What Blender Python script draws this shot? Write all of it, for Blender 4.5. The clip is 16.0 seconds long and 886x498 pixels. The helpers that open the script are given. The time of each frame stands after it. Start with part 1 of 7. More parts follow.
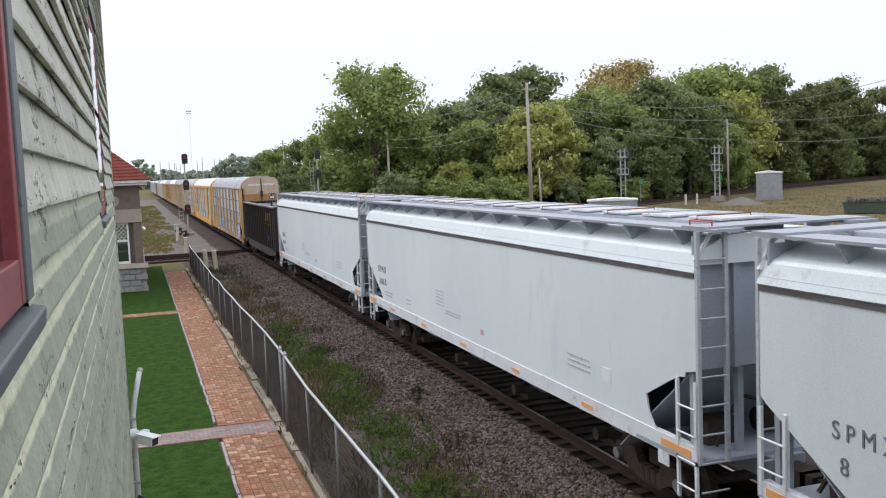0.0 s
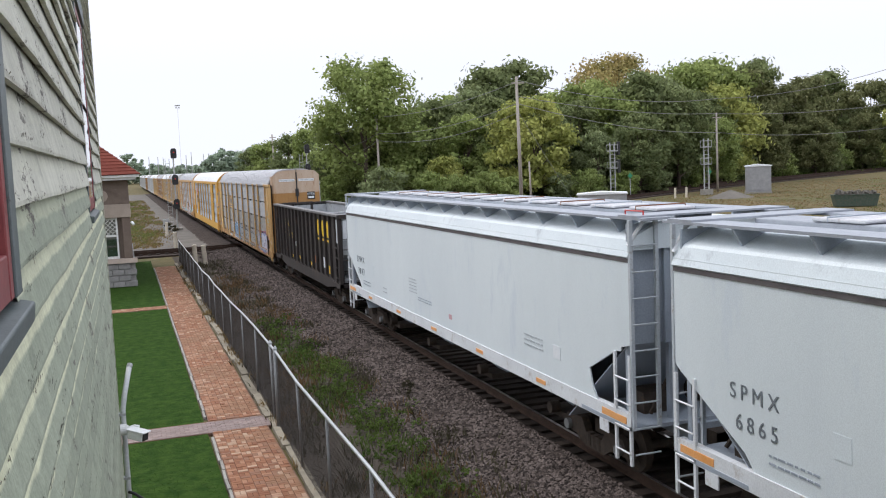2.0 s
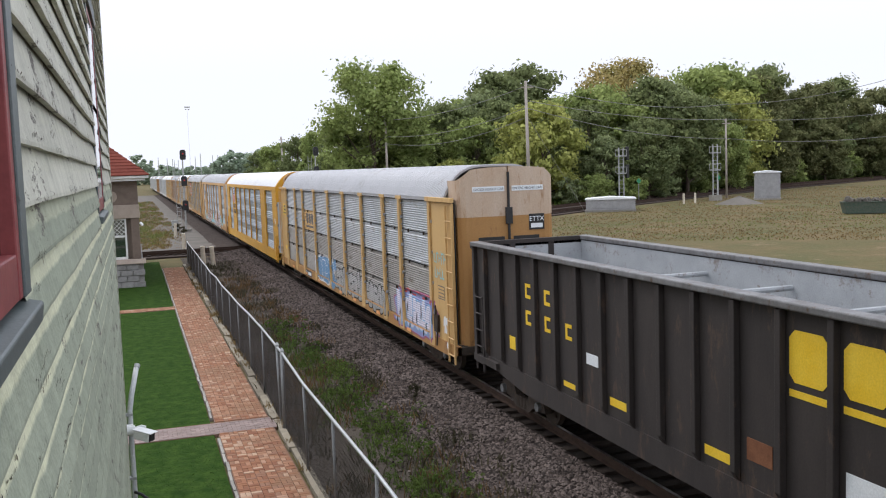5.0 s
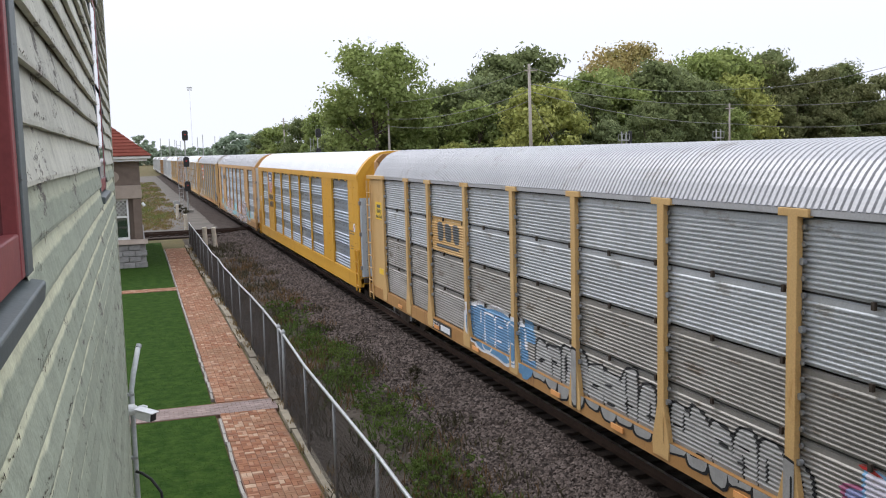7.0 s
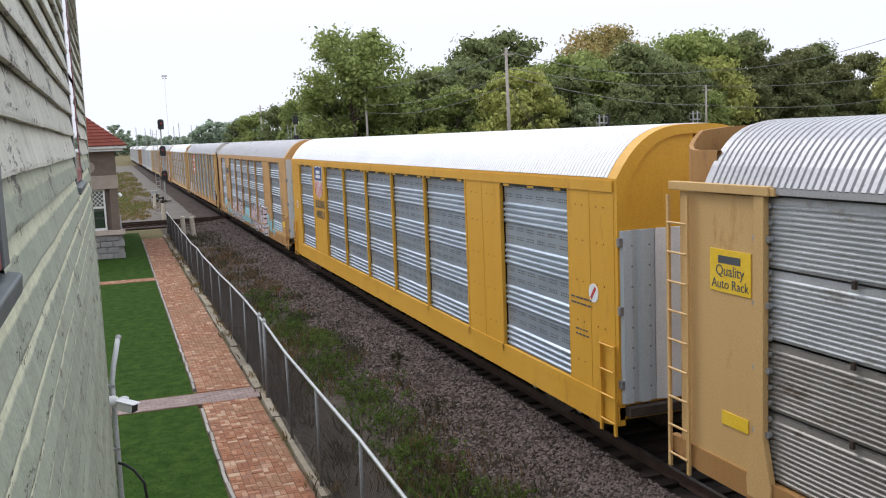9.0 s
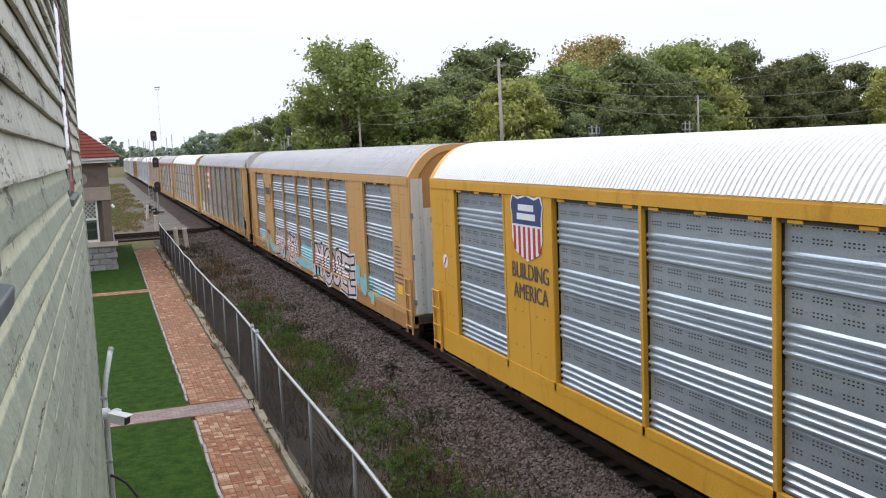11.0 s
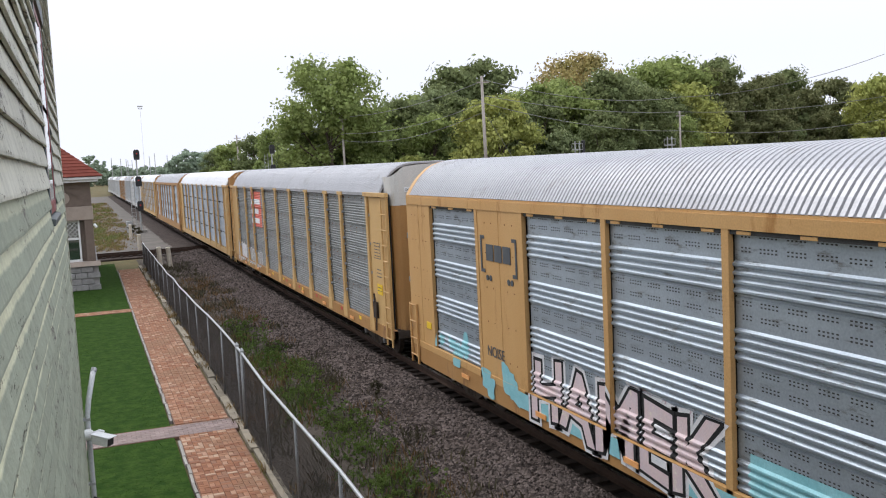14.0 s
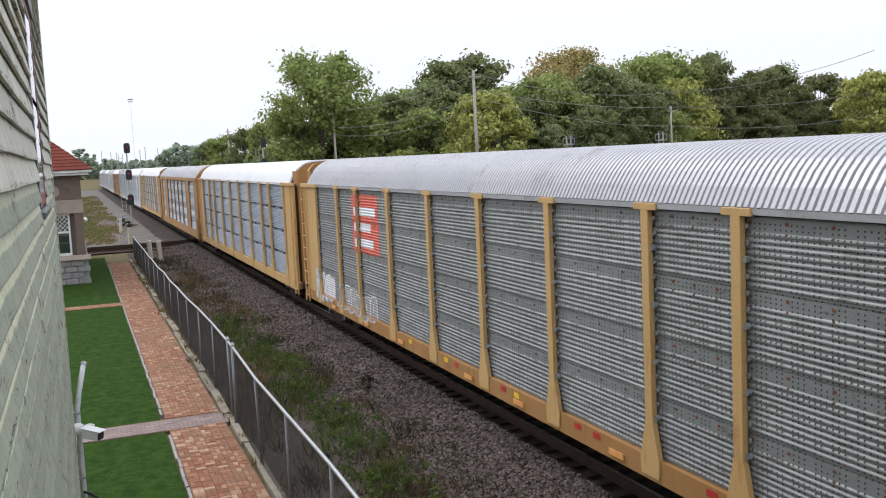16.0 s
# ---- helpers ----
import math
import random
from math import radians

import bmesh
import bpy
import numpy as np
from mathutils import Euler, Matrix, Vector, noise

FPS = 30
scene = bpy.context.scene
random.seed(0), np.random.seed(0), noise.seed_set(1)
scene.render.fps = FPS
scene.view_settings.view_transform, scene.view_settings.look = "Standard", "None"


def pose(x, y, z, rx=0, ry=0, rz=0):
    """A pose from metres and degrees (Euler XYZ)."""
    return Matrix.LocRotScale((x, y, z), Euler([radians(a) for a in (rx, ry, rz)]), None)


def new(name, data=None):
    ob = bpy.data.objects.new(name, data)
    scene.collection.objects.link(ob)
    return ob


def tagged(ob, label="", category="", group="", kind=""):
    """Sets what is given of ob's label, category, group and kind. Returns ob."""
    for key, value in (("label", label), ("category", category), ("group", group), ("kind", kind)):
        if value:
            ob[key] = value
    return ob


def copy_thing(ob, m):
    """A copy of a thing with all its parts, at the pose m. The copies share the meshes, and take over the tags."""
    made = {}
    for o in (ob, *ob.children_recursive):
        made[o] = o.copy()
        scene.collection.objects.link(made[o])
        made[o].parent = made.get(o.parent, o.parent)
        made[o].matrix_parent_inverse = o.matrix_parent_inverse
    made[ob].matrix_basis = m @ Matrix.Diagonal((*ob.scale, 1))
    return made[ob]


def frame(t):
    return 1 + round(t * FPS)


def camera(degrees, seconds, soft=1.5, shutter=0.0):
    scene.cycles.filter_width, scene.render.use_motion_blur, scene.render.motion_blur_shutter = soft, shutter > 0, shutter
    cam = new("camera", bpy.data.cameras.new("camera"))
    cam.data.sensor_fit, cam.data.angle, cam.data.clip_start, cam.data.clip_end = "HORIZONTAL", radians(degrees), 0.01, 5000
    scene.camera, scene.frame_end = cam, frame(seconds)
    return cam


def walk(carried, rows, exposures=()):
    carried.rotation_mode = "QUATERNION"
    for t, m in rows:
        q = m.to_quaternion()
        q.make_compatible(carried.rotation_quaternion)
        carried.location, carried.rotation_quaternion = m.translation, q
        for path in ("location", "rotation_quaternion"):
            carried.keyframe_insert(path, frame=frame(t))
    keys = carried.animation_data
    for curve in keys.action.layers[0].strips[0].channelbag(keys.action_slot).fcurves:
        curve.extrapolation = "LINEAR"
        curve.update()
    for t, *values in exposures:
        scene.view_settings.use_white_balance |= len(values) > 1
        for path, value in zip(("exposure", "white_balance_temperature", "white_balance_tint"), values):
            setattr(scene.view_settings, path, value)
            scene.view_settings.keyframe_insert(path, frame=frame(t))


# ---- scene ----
cam = camera(50.83, 16.0, soft=1.1)
EYE = 5.48
PATH = [
    (0.0, pose(0, 0, EYE, 85.10, 2.33, -18.29)),
    (0.5, pose(0, 0, EYE, 85.16, 2.60, -18.19)),
    (1.0, pose(0, 0, EYE, 85.00, 2.15, -18.59)),
    (1.5, pose(0, 0, EYE, 84.92, 2.25, -18.76)),
    (2.0, pose(0, 0, EYE, 84.71, 2.45, -18.91)),
    (2.5, pose(0, 0, EYE, 84.66, 2.38, -18.50)),
    (3.0, pose(0, 0, EYE, 84.37, 2.00, -18.67)),
    (3.5, pose(0, 0, EYE, 84.48, 1.83, -18.57)),
    (3.7, pose(0, 0, EYE, 84.38, 1.91, -18.60)),
    (5.8, pose(0, 0, EYE, 85.29, 1.66, -17.99)),
    (6.0, pose(0, 0, EYE, 85.31, 0.83, -17.21)),
    (6.5, pose(0, 0, EYE, 85.04, 1.30, -17.50)),
    (7.0, pose(0, 0, EYE, 83.91, 1.51, -18.24)),
    (7.2, pose(0, 0, EYE, 84.14, 0.71, -22.03)),
    (7.5, pose(0, 0, EYE, 83.34, 0.52, -21.42)),
    (8.0, pose(0, 0, EYE, 84.06, 0.25, -21.87)),
    (8.5, pose(0, 0, EYE, 83.40, 1.96, -20.05)),
    (9.0, pose(0, 0, EYE, 82.97, 2.31, -19.57)),
    (9.2, pose(0, 0, EYE, 83.39, 2.31, -19.57)),
    (11.5, pose(0, 0, EYE, 83.73, 2.65, -20.20)),
    (12.0, pose(0, 0, EYE, 84.19, 3.20, -20.22)),
    (12.5, pose(0, 0, EYE, 84.48, 3.54, -20.26)),
    (13.0, pose(0, 0, EYE, 84.64, 3.21, -20.68)),
    (13.5, pose(0, 0, EYE, 84.34, 3.00, -21.17)),
    (14.0, pose(0, 0, EYE, 84.59, 2.82, -20.98)),
    (14.5, pose(0, 0, EYE, 84.87, 2.75, -20.78)),
    (15.0, pose(0, 0, EYE, 84.77, 2.36, -21.12)),
    (15.5, pose(0, 0, EYE, 84.13, 2.30, -21.40)),
    (16.0, pose(0, 0, EYE, 84.22, 2.64, -21.50)),
]
walk(cam, PATH)

# ---- light: a bright overcast sky ----
SUN_EL, SUN_AZ = 46, 335
world = bpy.data.worlds.new("overcast")
scene.world = world
world.use_nodes = True
wn, wl = world.node_tree.nodes, world.node_tree.links
sky = wn.new("ShaderNodeTexSky")
sky.sky_type, sky.sun_disc = "NISHITA", False
sky.sun_elevation, sky.sun_rotation = radians(SUN_EL), radians(SUN_AZ)
sky.dust_density, sky.air_density = 5.0, 1.0
scaled = wn.new("ShaderNodeMix")
scaled.data_type, scaled.blend_type = "RGBA", "MIX"
scaled.inputs[0].default_value = 0.97
wl.new(sky.outputs[0], scaled.inputs[6])
scaled.inputs[7].default_value = (12.3, 12.8, 14.3, 1)
# an overcast dome is brightest at the zenith
coord = wn.new("ShaderNodeTexCoord")
split = wn.new("ShaderNodeSeparateXYZ")
wl.new(coord.outputs["Generated"], split.inputs[0])
rise = wn.new("ShaderNodeMapRange")
rise.inputs[1].default_value, rise.inputs[2].default_value, rise.inputs[3].default_value, rise.inputs[4].default_value = 0.1, 1.0, 0.8, 1.45
wl.new(split.outputs[2], rise.inputs[0])
dome = wn.new("ShaderNodeVectorMath")
dome.operation = "SCALE"
wl.new(scaled.outputs[2], dome.inputs[0])
wl.new(rise.outputs[0], dome.inputs["Scale"])
wl.new(dome.outputs[0], wn["Background"].inputs[0])
wn["Background"].inputs[1].default_value = 0.1
sun = new("sun", bpy.data.lights.new("sun", "SUN"))
sun.data.energy, sun.data.angle, sun.data.color = 1.4, radians(18), (1.0, 0.965, 0.925)
sun.matrix_world = pose(0, 0, 60, 90 - SUN_EL, 0, 180 - SUN_AZ)
scene.view_settings.exposure = 0.0


# ---- materials ----
def node_mat(name):
    m = bpy.data.materials.new(name)
    m.use_nodes = True
    return m, m.node_tree.nodes, m.node_tree.links, m.node_tree.nodes["Principled BSDF"]


def surf(name, a, b, rough=0.7, metal=0.0, scale=3.0, fine=40.0, bump=0.15, dist=0.01, c=None, amount=0.5, streak=1.0, island=0.0, random=0.0):
    """Two colours mixed by a coarse noise (stretched down by streak), a third in patches, fine relief; island, random: spread of value."""
    m, n, l, p = node_mat(name)
    tc = n.new("ShaderNodeTexCoord")
    mp = n.new("ShaderNodeMapping")
    mp.inputs["Scale"].default_value = (1, 1, 1 / streak)
    l.new(tc.outputs["Object"], mp.inputs[0])
    n1 = n.new("ShaderNodeTexNoise")
    n1.inputs["Scale"].default_value, n1.inputs["Detail"].default_value, n1.inputs["Roughness"].default_value = scale, 6, 0.65
    l.new(mp.outputs[0], n1.inputs[0])
    n2 = n.new("ShaderNodeTexNoise")
    n2.inputs["Scale"].default_value, n2.inputs["Detail"].default_value = fine, 4
    l.new(tc.outputs["Object"], n2.inputs[0])
    r1 = n.new("ShaderNodeMapRange")
    r1.inputs[1].default_value, r1.inputs[2].default_value = 0.5 - amount * 0.35, 0.5 + amount * 0.35
    l.new(n1.outputs[0], r1.inputs[0])
    mix = n.new("ShaderNodeMix")
    mix.data_type = "RGBA"
    mix.inputs[6].default_value, mix.inputs[7].default_value = (*a, 1), (*b, 1)
    l.new(r1.outputs[0], mix.inputs[0])
    out = mix.outputs[2]
    if c:
        n3 = n.new("ShaderNodeTexNoise")
        n3.inputs["Scale"].default_value, n3.inputs["Detail"].default_value, n3.inputs["Roughness"].default_value = scale * 2.3, 8, 0.75
        l.new(mp.outputs[0], n3.inputs[0])
        r3 = n.new("ShaderNodeMapRange")
        r3.inputs[1].default_value, r3.inputs[2].default_value = 0.56, 0.66
        l.new(n3.outputs[0], r3.inputs[0])
        mx = n.new("ShaderNodeMix")
        mx.data_type = "RGBA"
        l.new(r3.outputs[0], mx.inputs[0])
        l.new(out, mx.inputs[6])
        mx.inputs[7].default_value = (*c, 1)
        out = mx.outputs[2]
    # fine speckle, and a value of its own for each piece
    val = n.new("ShaderNodeMapRange")
    val.inputs[3].default_value, val.inputs[4].default_value = 0.78, 1.22
    l.new(n2.outputs[0], val.inputs[0])
    hsv = n.new("ShaderNodeHueSaturation")
    l.new(out, hsv.inputs["Color"])
    if island or random:
        src = n.new("ShaderNodeNewGeometry").outputs["Random Per Island"] if island else n.new("ShaderNodeObjectInfo").outputs["Random"]
        w = island or random
        rr = n.new("ShaderNodeMapRange")
        rr.inputs[3].default_value, rr.inputs[4].default_value = 1 - w, 1 + w
        l.new(src, rr.inputs[0])
        mul = n.new("ShaderNodeMath")
        mul.operation = "MULTIPLY"
        l.new(rr.outputs[0], mul.inputs[0])
        l.new(val.outputs[0], mul.inputs[1])
        l.new(mul.outputs[0], hsv.inputs["Value"])
    else:
        l.new(val.outputs[0], hsv.inputs["Value"])
    l.new(hsv.outputs[0], p.inputs["Base Color"])
    p.inputs["Roughness"].default_value, p.inputs["Metallic"].default_value = rough, metal
    p.inputs["Specular IOR Level"].default_value = 0.12 if rough >= 0.8 else 0.4
    if bump:
        bp = n.new("ShaderNodeBump")
        bp.inputs["Strength"].default_value, bp.inputs["Distance"].default_value = bump, dist
        l.new(n2.outputs[0], bp.inputs["Height"])
        l.new(bp.outputs[0], p.inputs["Normal"])
    return m


def leafy(name, a, b, island=0.35):
    m = surf(name, a, b, rough=0.85, scale=0.22, fine=3, bump=0, island=island, amount=0.6)
    n, l = m.node_tree.nodes, m.node_tree.links
    p = n["Principled BSDF"]
    tr = n.new("ShaderNodeBsdfTranslucent")
    l.new(p.inputs["Base Color"].links[0].from_socket, tr.inputs[0])
    ms = n.new("ShaderNodeMixShader")
    ms.inputs[0].default_value = 0.35
    l.new(p.outputs[0], ms.inputs[1])
    l.new(tr.outputs[0], ms.inputs[2])
    l.new(ms.outputs[0], n["Material Output"].inputs[0])
    return m


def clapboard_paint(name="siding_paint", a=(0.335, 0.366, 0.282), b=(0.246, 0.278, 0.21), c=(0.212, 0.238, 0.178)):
    """Weathered pale green paint: grey streaked faces, a cream strip under each lap that paints in the boards' lit
    upper faces, dark chips where it has flaked.
    """
    m = surf(name, a, b, 0.7, scale=1.1, fine=60, bump=0.6, dist=0.006, c=c, amount=1.0, random=0.1)
    n, l = m.node_tree.nodes, m.node_tree.links
    p = n["Principled BSDF"]
    hsv = p.inputs["Base Color"].links[0].from_node
    under = hsv.inputs["Color"].links[0].from_socket
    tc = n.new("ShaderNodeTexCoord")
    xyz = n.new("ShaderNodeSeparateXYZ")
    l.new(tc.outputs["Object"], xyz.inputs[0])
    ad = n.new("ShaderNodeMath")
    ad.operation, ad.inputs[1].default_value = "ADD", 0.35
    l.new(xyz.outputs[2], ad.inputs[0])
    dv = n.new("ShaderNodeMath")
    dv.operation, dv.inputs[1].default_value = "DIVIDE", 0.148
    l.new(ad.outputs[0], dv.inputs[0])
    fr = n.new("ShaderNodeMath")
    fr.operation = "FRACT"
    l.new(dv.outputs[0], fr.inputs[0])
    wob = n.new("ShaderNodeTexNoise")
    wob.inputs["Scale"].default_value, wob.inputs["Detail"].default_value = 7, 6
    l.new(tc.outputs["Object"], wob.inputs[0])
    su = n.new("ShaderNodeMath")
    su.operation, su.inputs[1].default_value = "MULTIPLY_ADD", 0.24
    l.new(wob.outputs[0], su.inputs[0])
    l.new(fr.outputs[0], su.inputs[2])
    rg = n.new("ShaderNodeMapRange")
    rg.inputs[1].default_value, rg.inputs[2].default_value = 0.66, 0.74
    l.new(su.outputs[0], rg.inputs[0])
    # the painted-in lit strip fades out on the upper boards
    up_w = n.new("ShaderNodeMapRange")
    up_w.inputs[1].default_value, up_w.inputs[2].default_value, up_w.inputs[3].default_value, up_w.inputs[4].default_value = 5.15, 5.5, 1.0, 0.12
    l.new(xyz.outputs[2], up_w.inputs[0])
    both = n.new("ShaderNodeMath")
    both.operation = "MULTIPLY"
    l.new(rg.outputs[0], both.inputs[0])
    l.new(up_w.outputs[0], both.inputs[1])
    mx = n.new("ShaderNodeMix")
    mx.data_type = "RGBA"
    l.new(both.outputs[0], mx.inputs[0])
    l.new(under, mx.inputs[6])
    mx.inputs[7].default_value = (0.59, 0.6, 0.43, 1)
    # vertical rain streaks
    mp = n.new("ShaderNodeMapping")
    mp.inputs["Scale"].default_value = (1, 7, 1.0)
    l.new(tc.outputs["Object"], mp.inputs[0])
    st = n.new("ShaderNodeTexNoise")
    st.inputs["Scale"].default_value, st.inputs["Detail"].default_value = 1.6, 5
    l.new(mp.outputs[0], st.inputs[0])
    sr = n.new("ShaderNodeMapRange")
    sr.inputs[1].default_value, sr.inputs[2].default_value, sr.inputs[3].default_value, sr.inputs[4].default_value = 0.35, 0.7, 0.87, 1.08
    l.new(st.outputs[0], sr.inputs[0])
    sc = n.new("ShaderNodeVectorMath")
    sc.operation = "SCALE"
    l.new(mx.outputs[2], sc.inputs[0])
    l.new(sr.outputs[0], sc.inputs["Scale"])
    # flaked chips in clusters
    ck = n.new("ShaderNodeTexNoise")
    ck.inputs["Scale"].default_value, ck.inputs["Detail"].default_value, ck.inputs["Roughness"].default_value = 26, 8, 0.8
    cm = n.new("ShaderNodeMapping")
    cm.inputs["Scale"].default_value = (1, 0.3, 1)
    l.new(tc.outputs["Object"], cm.inputs[0])
    l.new(cm.outputs[0], ck.inputs[0])
    cl = n.new("ShaderNodeTexNoise")
    cl.inputs["Scale"].default_value, cl.inputs["Detail"].default_value = 2.2, 3
    l.new(tc.outputs["Object"], cl.inputs[0])
    pr = n.new("ShaderNodeMath")
    pr.operation = "MULTIPLY"
    l.new(ck.outputs[0], pr.inputs[0])
    l.new(cl.outputs[0], pr.inputs[1])
    cr = n.new("ShaderNodeMapRange")
    cr.inputs[1].default_value, cr.inputs[2].default_value = 0.333, 0.352
    l.new(pr.outputs[0], cr.inputs[0])
    dk = n.new("ShaderNodeMix")
    dk.data_type = "RGBA"
    l.new(cr.outputs[0], dk.inputs[0])
    l.new(sc.outputs[0], dk.inputs[6])
    dk.inputs[7].default_value = (0.1, 0.09, 0.075, 1)
    l.new(dk.outputs[2], hsv.inputs["Color"])
    return m


def paver(name, source):
    """Worn clay bricks: most orange-brown, some rosy, a few pale, with brown sand trodden over them in patches."""
    m = surf(name, (0.5, 0.5, 0.5), (0.58, 0.58, 0.58), 0.88, scale=3, fine=60, bump=0.3, dist=0.004)
    n, l = m.node_tree.nodes, m.node_tree.links
    p = n["Principled BSDF"]
    hsv = p.inputs["Base Color"].links[0].from_node
    src = n.new("ShaderNodeObjectInfo").outputs["Random"] if source == "object" else n.new("ShaderNodeNewGeometry").outputs["Random Per Island"]
    ramp = n.new("ShaderNodeValToRGB")
    ramp.color_ramp.interpolation = "CONSTANT"
    stops = ((0.0, (0.205, 0.093, 0.055)), (0.2, (0.25, 0.118, 0.068)), (0.45, (0.225, 0.122, 0.08)), (0.62, (0.3, 0.16, 0.1)), (0.78, (0.335, 0.205, 0.138)), (0.93, (0.385, 0.27, 0.19)))
    ramp.color_ramp.elements[0].color = (*stops[0][1], 1)
    ramp.color_ramp.elements[1].position, ramp.color_ramp.elements[1].color = stops[5][0], (*stops[5][1], 1)
    for at, col in stops[1:5]:
        ramp.color_ramp.elements.new(at).color = (*col, 1)
    l.new(src, ramp.inputs[0])
    geo = n.new("ShaderNodeNewGeometry")
    sand = n.new("ShaderNodeTexNoise")
    sand.inputs["Scale"].default_value, sand.inputs["Detail"].default_value, sand.inputs["Roughness"].default_value = 0.85, 5, 0.6
    l.new(geo.outputs["Position"], sand.inputs[0])
    rg = n.new("ShaderNodeMapRange")
    rg.inputs[1].default_value, rg.inputs[2].default_value, rg.inputs[4].default_value = 0.47, 0.62, 0.82
    l.new(sand.outputs[0], rg.inputs[0])
    mx = n.new("ShaderNodeMix")
    mx.data_type = "RGBA"
    l.new(rg.outputs[0], mx.inputs[0])
    l.new(ramp.outputs[0], mx.inputs[6])
    mx.inputs[7].default_value = (0.225, 0.128, 0.078, 1)
    l.new(mx.outputs[2], hsv.inputs["Color"])
    return m


M = {}
M["siding_plain"] = surf("siding_plain_paint", (0.37, 0.37, 0.29), (0.28, 0.29, 0.235), 0.65, scale=1.4, fine=70, bump=0.5)
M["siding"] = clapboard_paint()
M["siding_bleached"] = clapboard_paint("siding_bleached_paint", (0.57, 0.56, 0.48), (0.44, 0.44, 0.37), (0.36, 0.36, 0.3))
M["galv_dull"] = surf("galvanised_dull", (0.2, 0.205, 0.21), (0.26, 0.262, 0.265), 0.6, metal=0.5, scale=8)
M["trim_green"] = surf("trim_green", (0.075, 0.095, 0.1), (0.11, 0.13, 0.13), 0.5, scale=5, fine=80, bump=0.2, dist=0.003)
M["sash_red"] = surf("sash_red", (0.19, 0.035, 0.04), (0.27, 0.06, 0.06), 0.45, scale=6, fine=60, bump=0.2, dist=0.003)
M["trim_white"] = surf("trim_white", (0.72, 0.72, 0.7), (0.6, 0.6, 0.58), 0.5, scale=4)
M["grass"] = surf("lawn", (0.0175, 0.042, 0.0082), (0.037, 0.07, 0.0138), 0.9, scale=3.2, fine=18, bump=0.6, dist=0.03, c=(0.041, 0.063, 0.0165), amount=0.4)
M["blade"] = leafy("grass_blade", (0.023, 0.052, 0.01), (0.037, 0.07, 0.0138), 0.12)
M["brick"] = paver("brick_red", "object")
M["brick_far"] = paver("brick_red_far", "island")
M["path"] = surf("pavers_grey", (0.205, 0.158, 0.146), (0.268, 0.213, 0.197), 0.9, scale=2, fine=40, island=0.15)
M["joint"] = surf("joint_sand", (0.15, 0.09, 0.066), (0.2, 0.125, 0.094), 0.95, scale=3)
M["concrete"] = surf("concrete", (0.32, 0.304, 0.272), (0.24, 0.224, 0.2), 0.9, scale=2.5, fine=50, c=(0.192, 0.168, 0.144), random=0.15)
M["soil"] = surf("soil_verge", (0.05, 0.041, 0.033), (0.086, 0.072, 0.058), 0.95, scale=0.55, fine=18, bump=0.9, dist=0.05, c=(0.036, 0.031, 0.022), amount=0.9)
M["ballast"] = surf("ballast_bed", (0.042, 0.032, 0.0275), (0.068, 0.052, 0.045), 0.95, scale=1.2, fine=25, bump=0.9, dist=0.05, c=(0.028, 0.021, 0.018))
M["stone"] = surf("ballast_stone", (0.078, 0.061, 0.053), (0.132, 0.107, 0.096), 0.9, scale=1.1, fine=60, bump=0.2, island=0.8, amount=0.6)
M["tie"] = surf("tie_wood", (0.024, 0.018, 0.015), (0.044, 0.034, 0.028), 0.9, scale=4, fine=50, bump=0.5, dist=0.01, random=0.4)
M["rail"] = surf("rail_rust", (0.042, 0.027, 0.021), (0.066, 0.042, 0.031), 0.8, metal=0.1, scale=6)
# oil stain, darkened further to carry the shade beneath the cars
M["ballast_oil_shade"] = surf("ballast_oil_and_shade", (0.019, 0.0155, 0.0135), (0.034, 0.027, 0.023), 0.9, scale=1.5, fine=25, bump=0.9, dist=0.05)
M["railtop"] = surf("rail_worn", (0.45, 0.43, 0.42), (0.55, 0.53, 0.52), 0.3, metal=0.9, scale=8)
M["dry"] = surf("dry_ground", (0.135, 0.1, 0.05), (0.088, 0.086, 0.036), 0.95, scale=0.16, fine=3, bump=0.5, dist=0.1, c=(0.18, 0.135, 0.08), amount=0.4)
M["far_gravel"] = surf("far_gravel", (0.11, 0.1, 0.088), (0.165, 0.15, 0.132), 0.95, scale=0.4, fine=12, amount=0.5)
M["galv"] = surf("galvanised", (0.42, 0.43, 0.44), (0.33, 0.34, 0.35), 0.45, metal=0.6, scale=8)
M["wire"] = surf("wire_rusty", (0.088, 0.0798, 0.0743), (0.0605, 0.0495, 0.044), 0.7, metal=0.4, scale=2)
M["black"] = surf("black_paint", (0.018, 0.018, 0.02), (0.03, 0.03, 0.03), 0.5, scale=6)
M["rubber"] = surf("cable_black", (0.015, 0.015, 0.015), (0.02, 0.02, 0.02), 0.6)
M["white"] = surf("white_plastic", (0.75, 0.76, 0.77), (0.68, 0.69, 0.7), 0.35, scale=10, bump=0)
M["conduit_grey"] = surf("conduit_grey", (0.5, 0.52, 0.53), (0.42, 0.44, 0.45), 0.5, scale=6)
M["post_white"] = surf("post_cream", (0.66, 0.6, 0.5), (0.5, 0.44, 0.35), 0.8, scale=5)
M["brown"] = surf("station_brown", (0.13, 0.095, 0.075), (0.17, 0.13, 0.105), 0.7, scale=2)
M["brown_light"] = surf("station_stone_band", (0.36, 0.3, 0.25), (0.3, 0.25, 0.21), 0.8, scale=3)
M["ashlar"] = surf("ashlar_grey", (0.3, 0.29, 0.28), (0.22, 0.215, 0.21), 0.9, scale=3, fine=25, bump=0.8, dist=0.03, random=0.15)
